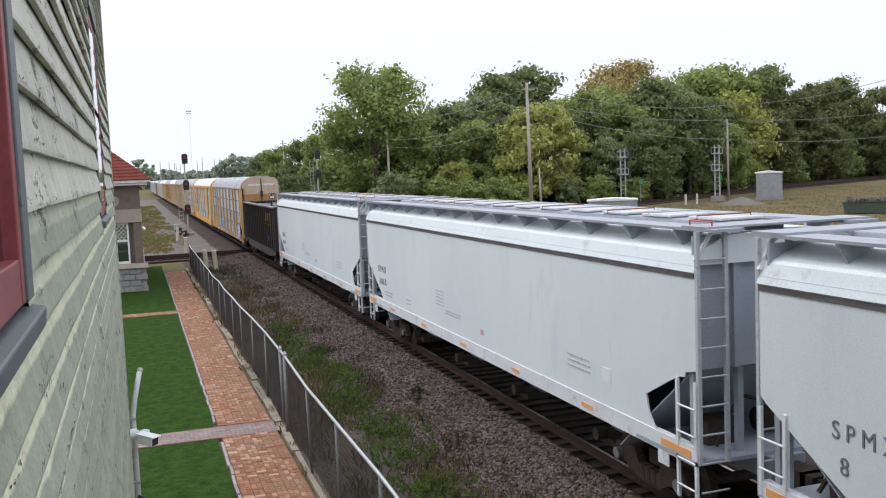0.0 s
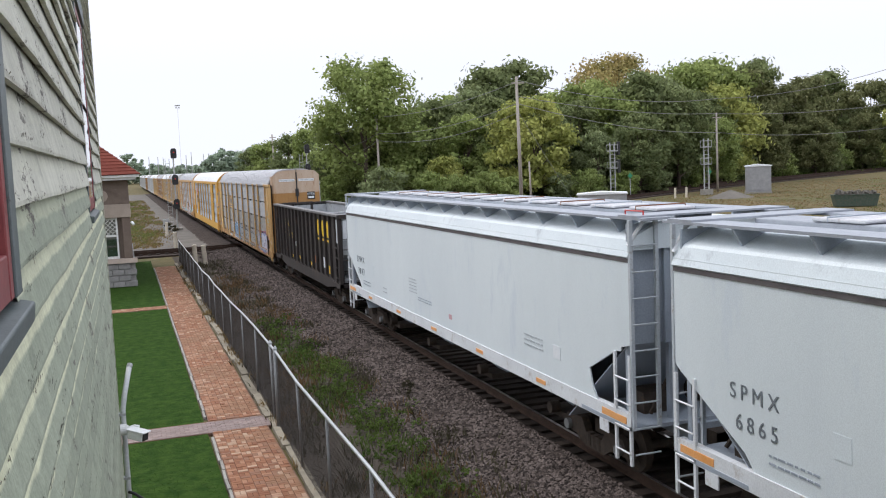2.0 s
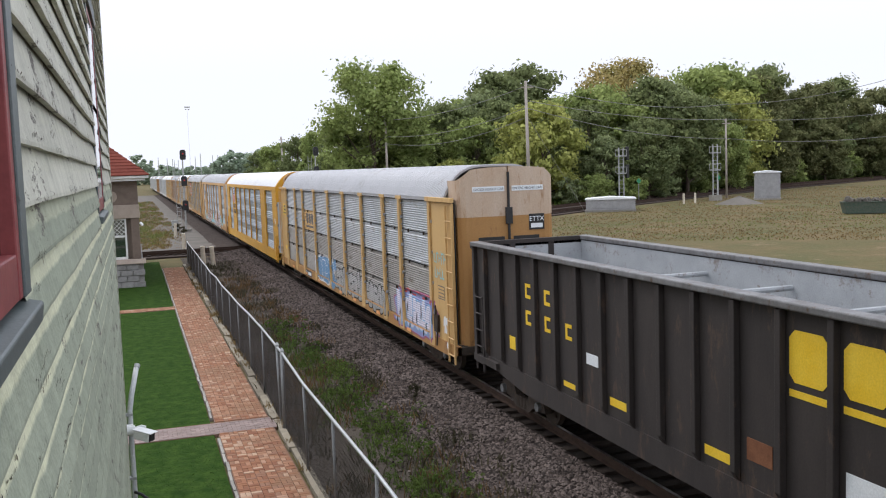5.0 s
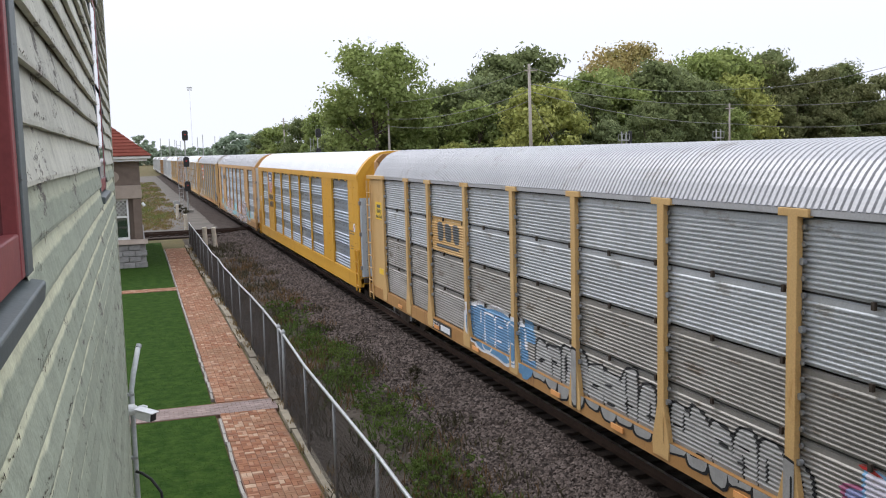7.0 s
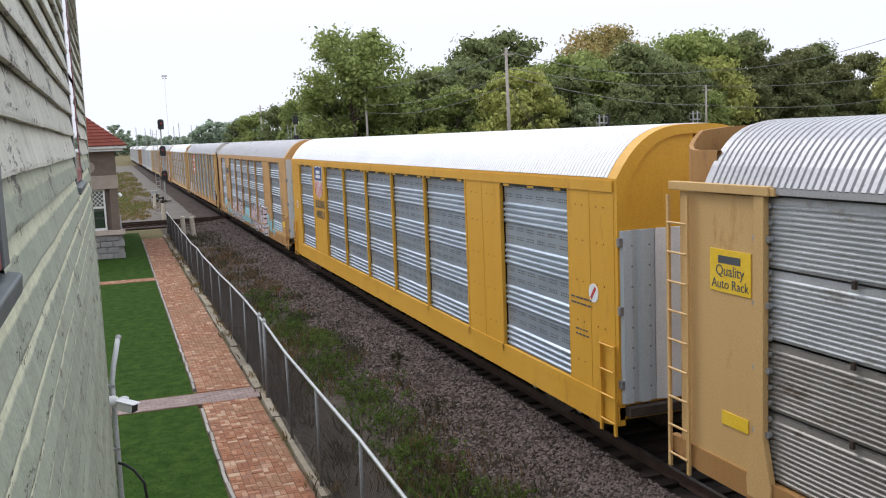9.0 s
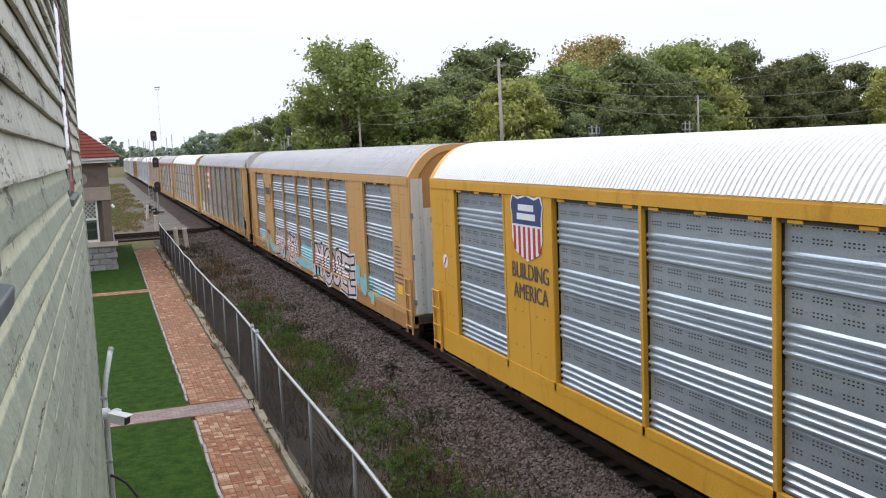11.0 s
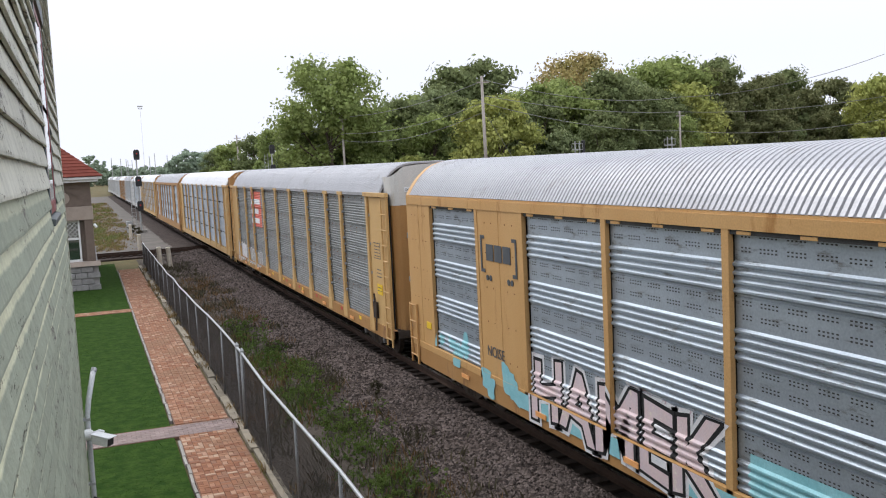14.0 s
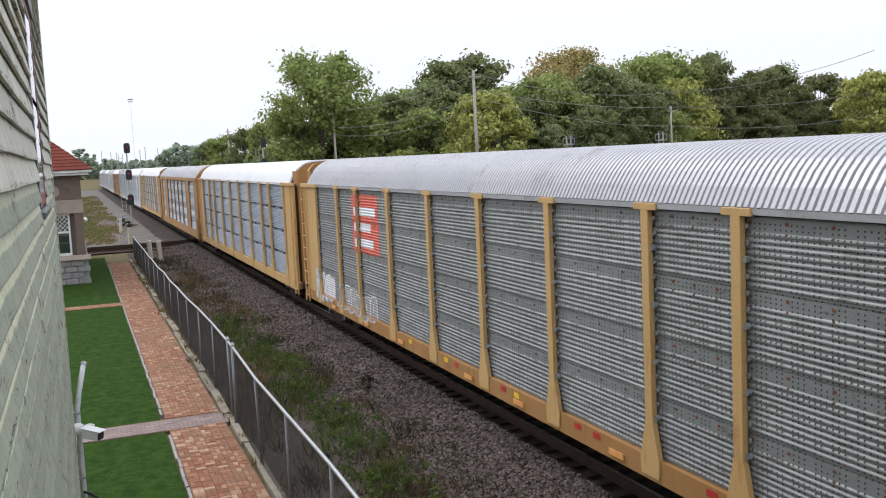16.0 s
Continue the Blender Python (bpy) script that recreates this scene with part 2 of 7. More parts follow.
M["roof_red"] = surf("roof_tile_red", (0.13, 0.0321, 0.0229), (0.176, 0.0497, 0.0344), 0.85, scale=2, fine=20, random=0.12)
M["pole"] = surf("pole_wood", (0.312, 0.275, 0.237), (0.413, 0.375, 0.338), 0.9, scale=3, fine=30, streak=8)
M["bark"] = surf("bark", (0.09, 0.07, 0.055), (0.14, 0.11, 0.09), 0.95, scale=2, fine=15, streak=4)
M["steel_box"] = surf("aluminium_case", (0.36, 0.36, 0.365), (0.28, 0.28, 0.285), 0.5, metal=0.4, scale=2)
M["signal_steel"] = surf("signal_steel", (0.36, 0.37, 0.36), (0.45, 0.45, 0.44), 0.5, metal=0.4, scale=4)
M["green_sign"] = surf("sign_green", (0.03, 0.22, 0.1), (0.04, 0.26, 0.13), 0.5)
M["skip"] = surf("skip_green", (0.05, 0.08, 0.06), (0.09, 0.1, 0.08), 0.8, c=(0.14, 0.08, 0.05))
M["leaf_a"] = leafy("leaf_green", (0.173, 0.232, 0.0746), (0.336, 0.384, 0.136), 0.3)
M["leaf_b"] = leafy("leaf_dark", (0.122, 0.16, 0.0701), (0.232, 0.26, 0.113), 0.3)
M["leaf_c"] = leafy("leaf_yellow", (0.274, 0.311, 0.0847), (0.44, 0.441, 0.147), 0.3)
M["leaf_d"] = leafy("leaf_brown_tips", (0.288, 0.288, 0.096), (0.452, 0.322, 0.158), 0.3)
M["leaf_e"] = leafy("leaf_grey_green", (0.165, 0.209, 0.102), (0.287, 0.322, 0.158), 0.3)
M["leaf_f"] = leafy("leaf_olive", (0.118, 0.138, 0.058), (0.2, 0.2, 0.092), 0.3)
# distance haze is mixed into this pale leaf colour
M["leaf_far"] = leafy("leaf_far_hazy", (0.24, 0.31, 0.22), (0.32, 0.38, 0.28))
M["weed_bright"] = leafy("weed_yellow_green", (0.105, 0.13, 0.034), (0.17, 0.175, 0.055))
M["weed_a"] = leafy("weed_green", (0.05, 0.092, 0.02), (0.112, 0.15, 0.038))
M["weed_b"] = leafy("weed_rusty", (0.108, 0.062, 0.03), (0.15, 0.1, 0.05))
M["weed_field"] = leafy("weed_field_rusty", (0.14, 0.088, 0.042), (0.18, 0.12, 0.058))
M["weed_c"] = leafy("weed_dark", (0.045, 0.044, 0.027), (0.085, 0.073, 0.046))
M["straw"] = leafy("dry_grass_blade", (0.16, 0.11, 0.05), (0.225, 0.16, 0.072))
# the train
M["hop"] = surf("hopper_paint", (0.64, 0.695, 0.72), (0.7, 0.755, 0.775), 0.45, scale=0.5, fine=60, bump=0.02, c=(0.61, 0.668, 0.712), streak=3)
M["hop_roof"] = surf("hopper_roof", (0.63, 0.69, 0.72), (0.69, 0.745, 0.77), 0.5, scale=0.6, fine=50, bump=0.02, c=(0.5, 0.54, 0.57))
M["hatch_white"] = surf("hatch_white", (0.52, 0.52, 0.54), (0.44, 0.44, 0.46), 0.6, scale=2, c=(0.36, 0.33, 0.32))
M["hop_sill"] = surf("hopper_sill", (0.72, 0.74, 0.76), (0.62, 0.64, 0.66), 0.5, scale=1.5, c=(0.5, 0.48, 0.46))
M["hop_ladder"] = surf("hopper_ladder", (0.42, 0.455, 0.49), (0.5, 0.53, 0.56), 0.55, scale=3, c=(0.32, 0.3, 0.28))
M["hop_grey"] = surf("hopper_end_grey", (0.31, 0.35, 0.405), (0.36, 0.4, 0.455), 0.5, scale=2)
M["seam_shade_brown"] = surf("seam_shade_brown", (0.1, 0.09, 0.092), (0.15, 0.135, 0.135), 0.8, scale=2)
M["hop_walk"] = surf("roof_walk_grey", (0.27, 0.288, 0.325), (0.34, 0.36, 0.395), 0.75, scale=5, fine=90, bump=0.4)
M["orange"] = surf("reflector_orange", (0.75, 0.33, 0.1), (0.8, 0.42, 0.18), 0.4)
M["red"] = surf("red_paint", (0.45, 0.03, 0.03), (0.5, 0.06, 0.05), 0.45)
M["gond"] = surf("gondola_black", (0.026, 0.021, 0.02), (0.042, 0.034, 0.031), 0.75, scale=1.4, fine=30, c=(0.075, 0.048, 0.035), streak=3)
M["gond_top"] = surf("gondola_chord", (0.11, 0.105, 0.105), (0.2, 0.2, 0.205), 0.6, metal=0.3, scale=3, c=(0.1, 0.07, 0.05))
M["gond_in"] = surf("gondola_inside", (0.3, 0.315, 0.33), (0.38, 0.395, 0.41), 0.55, scale=1.5, c=(0.2, 0.17, 0.145))
M["letter_yellow"] = surf("letter_yellow", (0.75, 0.48, 0.02), (0.8, 0.55, 0.05), 0.5)
M["letter_white"] = surf("letter_white", (0.78, 0.8, 0.82), (0.68, 0.72, 0.75), 0.5)
M["letter_dark"] = surf("letter_dark", (0.06, 0.07, 0.085), (0.09, 0.1, 0.11), 0.5)
M["sticker_pink"] = surf("sticker_pink", (0.5, 0.28, 0.32), (0.56, 0.36, 0.38), 0.6)
M["mark_grey"] = surf("reporting_mark_grey", (0.13, 0.15, 0.17), (0.17, 0.19, 0.21), 0.6)
M["hop_text"] = surf("stencil_faded", (0.41, 0.44, 0.47), (0.48, 0.51, 0.54), 0.6)
M["tan_pale"] = surf("rack_tan_bleached", (0.46, 0.33, 0.23), (0.52, 0.41, 0.32), 0.6, scale=2, c=(0.36, 0.22, 0.13), streak=4)
M["timber"] = surf("timber_grey", (0.27, 0.235, 0.18), (0.17, 0.15, 0.115), 0.9, scale=3, fine=40, streak=0.2, amount=0.6, random=0.3)
M["wire_pale"] = surf("wire_pale", (0.2, 0.2, 0.19), (0.25, 0.25, 0.24), 0.6)
M["under"] = surf("truck_grime", (0.045, 0.036, 0.03), (0.075, 0.06, 0.05), 0.85, scale=4, c=(0.1, 0.065, 0.04))
M["tan"] = surf("rack_tan", (0.53, 0.324, 0.122), (0.585, 0.392, 0.176), 0.55, scale=0.8, fine=40, c=(0.42, 0.23, 0.075), streak=4, amount=0.9)
M["tan_deep"] = surf("rack_tan_deep", (0.5, 0.282, 0.102), (0.55, 0.332, 0.138), 0.55, scale=0.8, fine=40, c=(0.36, 0.175, 0.048), streak=4, amount=0.6)
M["tan_old"] = surf("rack_tan_faded", (0.335, 0.168, 0.052), (0.4, 0.22, 0.082), 0.6, scale=0.8, c=(0.2, 0.096, 0.044), streak=4, amount=0.6)
M["yellow"] = surf("rack_yellow", (0.58, 0.299, 0.026), (0.64, 0.35, 0.044), 0.5, scale=0.8, c=(0.48, 0.237, 0.024), streak=4)
M["panel_a"] = surf("screen_weathered", (0.385, 0.405, 0.43), (0.5, 0.525, 0.555), 0.5, metal=0.6, scale=0.7, fine=30, c=(0.31, 0.305, 0.295), streak=0.3, amount=0.6, random=0.06)
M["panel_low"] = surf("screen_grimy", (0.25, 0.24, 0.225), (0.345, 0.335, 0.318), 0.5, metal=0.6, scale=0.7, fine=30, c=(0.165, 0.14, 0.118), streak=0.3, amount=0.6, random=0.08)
M["panel_d"] = surf("screen_dull", (0.225, 0.238, 0.238), (0.325, 0.342, 0.34), 0.6, metal=0.4, scale=0.6, fine=30, c=(0.16, 0.152, 0.138), streak=0.25, amount=0.9, random=0.06)
M["panel_b"] = surf("screen_silver", (0.39, 0.46, 0.555), (0.52, 0.6, 0.7), 0.33, metal=0.65, scale=0.6, fine=30, c=(0.33, 0.38, 0.45), streak=0.2, amount=0.6, random=0.05)
M["panel_c"] = surf("screen_grey", (0.32, 0.365, 0.42), (0.46, 0.525, 0.59), 0.48, metal=0.65, scale=0.6, fine=30, c=(0.206, 0.215, 0.215), streak=0.25, amount=0.9, random=0.06)
M["roof_grey"] = surf("roof_zinc", (0.36, 0.365, 0.385), (0.45, 0.452, 0.47), 0.45, metal=0.25, scale=0.5, fine=30, c=(0.31, 0.3, 0.3), amount=0.9)
M["roof_white"] = surf("roof_white", (0.78, 0.79, 0.8), (0.72, 0.73, 0.74), 0.4, metal=0.1, scale=0.6)
M["door_pale"] = surf("end_door_pale", (0.5, 0.5, 0.48), (0.58, 0.575, 0.55), 0.55, scale=1, c=(0.42, 0.36, 0.29), streak=4)
M["door_blue"] = surf("end_door_blue", (0.4, 0.46, 0.5), (0.47, 0.53, 0.57), 0.5, scale=1, c=(0.34, 0.36, 0.36), streak=4)
M["rust"] = surf("rust", (0.16, 0.07, 0.04), (0.24, 0.11, 0.06), 0.85, scale=4)
# near-black colour in place of the shade inside holes and gaps
M["hole"] = surf("opening_shade", (0.05, 0.05, 0.05), (0.07, 0.07, 0.07), 0.8)
M["sign_red"] = surf("panel_red", (0.62, 0.1, 0.07), (0.68, 0.16, 0.11), 0.5, c=(0.55, 0.2, 0.15))
M["sign_blue"] = surf("shield_blue", (0.03, 0.05, 0.16), (0.045, 0.07, 0.2), 0.5)
M["spray_blue"] = surf("spray_blue", (0.075, 0.19, 0.35), (0.13, 0.28, 0.45), 0.55, scale=4, c=(0.2, 0.36, 0.5), amount=1)
M["spray_violet"] = surf("spray_violet", (0.2, 0.22, 0.42), (0.28, 0.3, 0.5), 0.6, scale=4, c=(0.16, 0.3, 0.44), amount=1)
M["spray_sky"] = surf("spray_sky", (0.14, 0.3, 0.5), (0.22, 0.4, 0.56), 0.6, scale=4)
M["spray_plum"] = surf("spray_plum", (0.26, 0.06, 0.13), (0.32, 0.1, 0.2), 0.6, scale=4)
M["spray_pale"] = surf("spray_pale", (0.5, 0.54, 0.63), (0.58, 0.5, 0.56), 0.6, scale=4, c=(0.42, 0.52, 0.6), amount=1)
M["spray_cyan"] = surf("spray_cyan", (0.2, 0.47, 0.52), (0.28, 0.55, 0.6), 0.5, scale=4)
M["spray_white"] = surf("spray_white", (0.72, 0.73, 0.75), (0.6, 0.6, 0.62), 0.5, scale=3, c=(0.45, 0.3, 0.34), amount=1)
M["spray_pink"] = surf("spray_pink", (0.68, 0.5, 0.47), (0.56, 0.5, 0.56), 0.6, scale=3, c=(0.72, 0.66, 0.56), amount=1)
M["spray_black"] = surf("spray_black", (0.018, 0.018, 0.02), (0.03, 0.03, 0.03), 0.85)
M["skin_grey"] = surf("spray_silver", (0.26, 0.255, 0.25), (0.36, 0.36, 0.35), 0.5, scale=3)
m, n, l, p = node_mat("window_glass")
p.inputs["Base Color"].default_value = (0.02, 0.025, 0.03, 1)
p.inputs["Roughness"].default_value, p.inputs["IOR"].default_value = 0.03, 1.9
p.inputs["Specular IOR Level"].default_value = 1.0
M["glass"] = m
for k in ("grass", "blade"):
    M[k].node_tree.nodes["Principled BSDF"].inputs["Specular IOR Level"].default_value = 0.02
m, n, l, p = node_mat("signal_lens_red")
p.inputs["Base Color"].default_value = (0.5, 0.02, 0.02, 1)
p.inputs["Emission Color"].default_value, p.inputs["Emission Strength"].default_value = (1, 0.05, 0.04, 1), 0.04
M["lens_red"] = m


# ---- mesh building ----
class G:
    """Collects vertices and faces of one mesh."""

    def __init__(self):
        self.v, self.f = [], []

    def add(self, vs, fs):
        k = len(self.v)
        self.v += [tuple(q) for q in vs]
        self.f += [tuple(k + i for i in q) for q in fs]
        return self

    def box(self, x0, y0, z0, x1, y1, z1, m=None):
        vs = [(x, y, z) for z in (z0, z1) for y in (y0, y1) for x in (x0, x1)]
        if m is not None:
            vs = [m @ Vector(q) for q in vs]
        return self.add(vs, [(0, 2, 3, 1), (4, 5, 7, 6), (0, 1, 5, 4), (2, 6, 7, 3), (0, 4, 6, 2), (1, 3, 7, 5)])

    def tube(self, a, b, r, r2=None, n=8):
        a, b = Vector(a), Vector(b)
        r2 = r if r2 is None else r2
        d = (b - a).normalized()
        u = d.orthogonal().normalized()
        w = d.cross(u)
        vs = []
        for c, q in ((a, r), (b, r2)):
            vs += [c + (u * math.cos(6.28318 * i / n) + w * math.sin(6.28318 * i / n)) * q for i in range(n)]
        fs = [(i, (i + 1) % n, n + (i + 1) % n, n + i) for i in range(n)]
        return self.add(vs, fs + [tuple(range(n - 1, -1, -1)), tuple(range(n, 2 * n))])

    def path(self, pts, r, n=8):
        """One bent pipe through the points."""
        pts = [Vector(q) for q in pts]
        ref = (pts[1] - pts[0]).orthogonal().normalized()
        vs, m = [], len(pts)
        for i, c in enumerate(pts):
            d = (pts[min(i + 1, m - 1)] - pts[max(i - 1, 0)]).normalized()
            u = (ref - d * ref.dot(d)).normalized()
            ref = u
            w = d.cross(u)
            vs += [c + (u * math.cos(6.28318 * k / n) + w * math.sin(6.28318 * k / n)) * r for k in range(n)]
        fs = [(i * n + k, i * n + (k + 1) % n, (i + 1) * n + (k + 1) % n, (i + 1) * n + k) for i in range(m - 1) for k in range(n)]
        return self.add(vs, fs + [tuple(range(n - 1, -1, -1)), tuple(range((m - 1) * n, m * n))])

    def prism(self, poly, y0, y1, axis="y"):
        """A closed outline in (x, z) drawn out along y, or in (y, z) along x, or in (x, y) along z."""
        k = len(poly)
        put = {"y": lambda p, w: (p[0], w, p[1]), "x": lambda p, w: (w, p[0], p[1]), "z": lambda p, w: (p[0], p[1], w)}[axis]
        vs = [put(p, y0) for p in poly] + [put(p, y1) for p in poly]
        fs = [(i, (i + 1) % k, k + (i + 1) % k, k + i) for i in range(k)]
        return self.add(vs, fs + [tuple(range(k - 1, -1, -1)), tuple(range(k, 2 * k))])

    def sheet(self, rows):
        """A grid of points, rows of equal length."""
        k = len(rows[0])
        return self.add([p for r in rows for p in r], [(i * k + j, i * k + j + 1, (i + 1) * k + j + 1, (i + 1) * k + j) for i in range(len(rows) - 1) for j in range(k - 1)])


def to_mesh(name, g, material, smooth=False, normals=True):
    me = bpy.data.meshes.new(name)
    me.from_pydata(g.v, [], g.f)
    if normals:
        b = bmesh.new()
        b.from_mesh(me)
        bmesh.ops.recalc_face_normals(b, faces=b.faces)
        b.to_mesh(me)
        b.free()
    me.materials.append(M[material])
    if smooth:
        me.shade_smooth()
    me.update()
    return me


def part(name, g, material, parent=None, label="", smooth=False, bevel=0.0, normals=True):
    ob = new(name, to_mesh(name, g, material, smooth, normals))
    if parent is not None:
        ob.parent = parent
    if label:
        tagged(ob, label)
    if bevel:
        b = ob.modifiers.new("bevel", "BEVEL")
        b.width, b.segments, b.limit_method = bevel, 2, "ANGLE"
    return ob


def thing(name, label, category, group="", kind="", at=None):
    ob = tagged(new(name), label, category, group, kind)
    if at is not None:
        ob.matrix_basis = at
    return ob


def text_mesh(words, size, material, parent, m, name="lettering", label="", depth=0.004, xscale=1.0):
    """Raised lettering in the built-in font, as a mesh; m sets its plane."""
    cu = bpy.data.curves.new("t", "FONT")
    cu.body, cu.size, cu.extrude, cu.align_x = words, size, depth, "CENTER"
    cu.offset = 0.0
    ob = bpy.data.objects.new("t", cu)
    scene.collection.objects.link(ob)
    bpy.context.view_layer.update()
    me = bpy.data.meshes.new_from_object(ob.evaluated_get(bpy.context.evaluated_depsgraph_get()))
    bpy.data.objects.remove(ob)
    me.transform(m @ Matrix.Diagonal((xscale, 1, 1, 1)))
    me.materials.clear()
    me.materials.append(M[material])
    o = new(name, me)
    o.parent = parent
    return tagged(o, label, kind="stuff")


# ---- ground: one sheet to the horizon, the lawn, the verge and the tracks ----
GZ = -0.3
TX = 8.88          # centre of the main track; rail heads at z = 0
R = random.Random(5)


def ground_sheet():
    xs = [-3000, -400, -100, -40, -12, 0, 12, 30, 60, 100, 160, 250, 400, 1000, 3000]
    ys = [-3000, -300, -60, -20, 0, 20, 40, 60, 80, 110, 150, 200, 300, 600, 1500, 4000]
    g = G().sheet([[(x, y, GZ - 0.06) for x in xs] for y in ys])
    ob = tagged(new("ground", to_mesh("ground", g, "dry")), "dry grassy ground that reaches the horizon", "ground", kind="structure")
    return ob


ground_sheet()


def slab(name, x0, y0, x1, y1, z0, z1, material, label, category="ground", kind="structure"):
    return tagged(new(name, to_mesh(name, G().box(x0, y0, z0, x1, y1, z1), material)), label, category, kind=kind)


def uneven(name, x0, x1, y0, y1, dx, dy, height, material, label, category="ground"):
    nx, ny = max(2, int((x1 - x0) / dx)), max(2, int((y1 - y0) / dy))
    rows = [[(x0 + (x1 - x0) * i / nx, y0 + (y1 - y0) * j / ny, height(x0 + (x1 - x0) * i / nx, y0 + (y1 - y0) * j / ny)) for i in range(nx + 1)] for j in range(ny + 1)]
    return tagged(new(name, to_mesh(name, G().sheet(rows), material, smooth=True, normals=False)), label, category, kind="structure")


def bed_z(x, y):
    """The ballast shoulder: flat under the ties, falling to the verge."""
    d = abs(x - TX)
    top = -0.225 if d < 1.0 else -0.225 + 0.075 * min(1.0, (d - 1.0) / 0.14)
    h = top if d < 1.75 else max(GZ - 0.05, top - (d - 1.75) * 0.12)
    return h + 0.03 * noise.noise((x * 2.1, y * 2.1, 0)) + 0.02 * noise.noise((x * 6, y * 6, 3))


uneven("lawn", -3.0, 1.38, 6, 66.0, 0.4, 0.5, lambda x, y: GZ + 0.015 * noise.noise((x, y, 1)), "grass", "mown green lawn beside the brick walk", "lawn")
uneven("verge", 2.86, 6.3, 4, 68.0, 0.3, 0.4, lambda x, y: GZ + 0.03 * noise.noise((x * 1.5, y * 1.5, 2)) - 0.02, "soil", "bare brown verge with weeds between fence and ballast", "verge")
uneven("ballast", 5.6, 13.5, -6, 300.0, 0.12, 0.6, bed_z, "ballast", "brown crushed-stone ballast of the main track", "ballast")
# thin dark sheet: oily stone with the train's shade in its colour
uneven("oiled_ballast", TX - 1.12, TX + 1.12, -6, 300.0, 0.12, 0.6, lambda x, y: bed_z(x, y) + 0.012, "ballast_oil_shade", "oily ballast between the ties, darkened for the shade under the cars", "ballast")
uneven("yard_gravel", -4.5, 6.2, 74.0, 300.0, 1.5, 4, lambda x, y: GZ + 0.012 + 0.01 * noise.noise((x, y, 4)), "far_gravel", "pale grey gravel beyond the crossing track", "gravel")


def rail_profile():
    return [(-0.07, -0.17), (0.07, -0.17), (0.07, -0.155), (0.012, -0.13), (0.012, -0.045), (0.036, -0.03), (0.036, 0.0), (-0.036, 0.0), (-0.036, -0.03), (-0.012, -0.045), (-0.012, -0.13), (-0.07, -0.155)]


main_track = thing("main_track", "railway track with rusty rails on dark wooden ties", "track", kind="structure")
for side in (-0.755, 0.755):
    poly = [(TX + side + x, z) for x, z in rail_profile()]
    part("rail", G().prism(poly, -30, 400), "rail", main_track)
    part("rail_head", G().box(TX + side - 0.03, -30, 0.0005, TX + side + 0.03, 400, 0.004), "railtop", main_track, "worn bright rail head")
tie_me = to_mesh("tie", G().box(-1.3, -0.115, -0.2, 1.3, 0.115, 0.0), "tie")
for k in range(230):
    t = new("tie", tie_me)
    t.parent = main_track
    t.matrix_basis = pose(TX + R.uniform(-0.09, 0.06), 5 + k * 0.52 + R.uniform(-0.03, 0.03), -0.155 + R.uniform(-0.012, 0.006), 0, R.uniform(-0.6, 0.6), R.uniform(-2, 2))

# the crossing line, which swings away to the far side
CURVE = [(-40, 69.5), (0, 71.0), (9, 72.0), (22, 78.0), (35, 89.5), (63, 110), (100, 133), (150, 158), (230, 195), (340, 240)]


def curve_points(pts, n=10):
    out = []
    for i in range(len(pts) - 1):
        p0, p1, p2, p3 = (Vector(pts[max(0, min(len(pts) - 1, i + d))]) for d in (-1, 0, 1, 2))
        for k in range(n):
            t = k / n
            out.append(0.5 * ((2 * p1) + (p2 - p0) * t + (2 * p0 - 5 * p1 + 4 * p2 - p3) * t * t + (3 * p1 - p0 - 3 * p2 + p3) * t ** 3))
    return out + [Vector(pts[-1])]


cross_line = curve_points(CURVE)


def ribbon(g, pts, offset, half, z0, z1):
    rows = []
    for i, q in enumerate(pts):
        d = (pts[min(i + 1, len(pts) - 1)] - pts[max(i - 1, 0)]).normalized()
        s = Vector((-d.y, d.x))
        a, b = q + s * (offset - half), q + s * (offset + half)
        rows.append([(a.x, a.y, z0), (a.x, a.y, z1), (b.x, b.y, z1), (b.x, b.y, z0)])
    return g.sheet(rows)


crossing = thing("crossing_track", "rusty crossing railway track curving off to the woods", "track", kind="structure")
part("bed", ribbon(G(), cross_line, 0, 2.3, GZ - 0.1, GZ + 0.06), "ballast", crossing, normals=False)
for o in (-0.755, 0.755):
    part("rail", ribbon(G(), cross_line, o, 0.05, GZ + 0.06, GZ + 0.3), "rail", crossing, normals=False)
acc, last = 0.0, cross_line[0]
tg = G()
for q in cross_line[1:]:
    seg = (q - last).length
    d = (q - last) / seg
    while acc < seg:
        c = last + d * acc
        tg.box(-0.12, -1.3, GZ + 0.05, 0.12, 1.3, GZ + 0.14, Matrix.Translation((c.x, c.y, 0)) @ Matrix.Rotation(math.atan2(d.y, d.x), 4, "Z"))
        acc += 0.6
    acc -= seg
    last = q
tagged(part("ties", tg, "tie", crossing), kind="stuff")
# second line beyond, parallel to the curving one
second = [q + Vector((-3.2, 5.0)) for q in cross_line[34:]]
far_track = thing("far_track", "second rusty track along the edge of the woods", "track", kind="structure")
part("bed", ribbon(G(), second, 0, 2.2, GZ - 0.1, GZ + 0.05), "ballast", far_track, normals=False)
for o in (-0.755, 0.755):
    part("rail", ribbon(G(), second, o, 0.05, GZ + 0.05, GZ + 0.3), "rail", far_track, normals=False)


# ---- the brick walk ----
WX0, WX1 = 1.50, 2.70
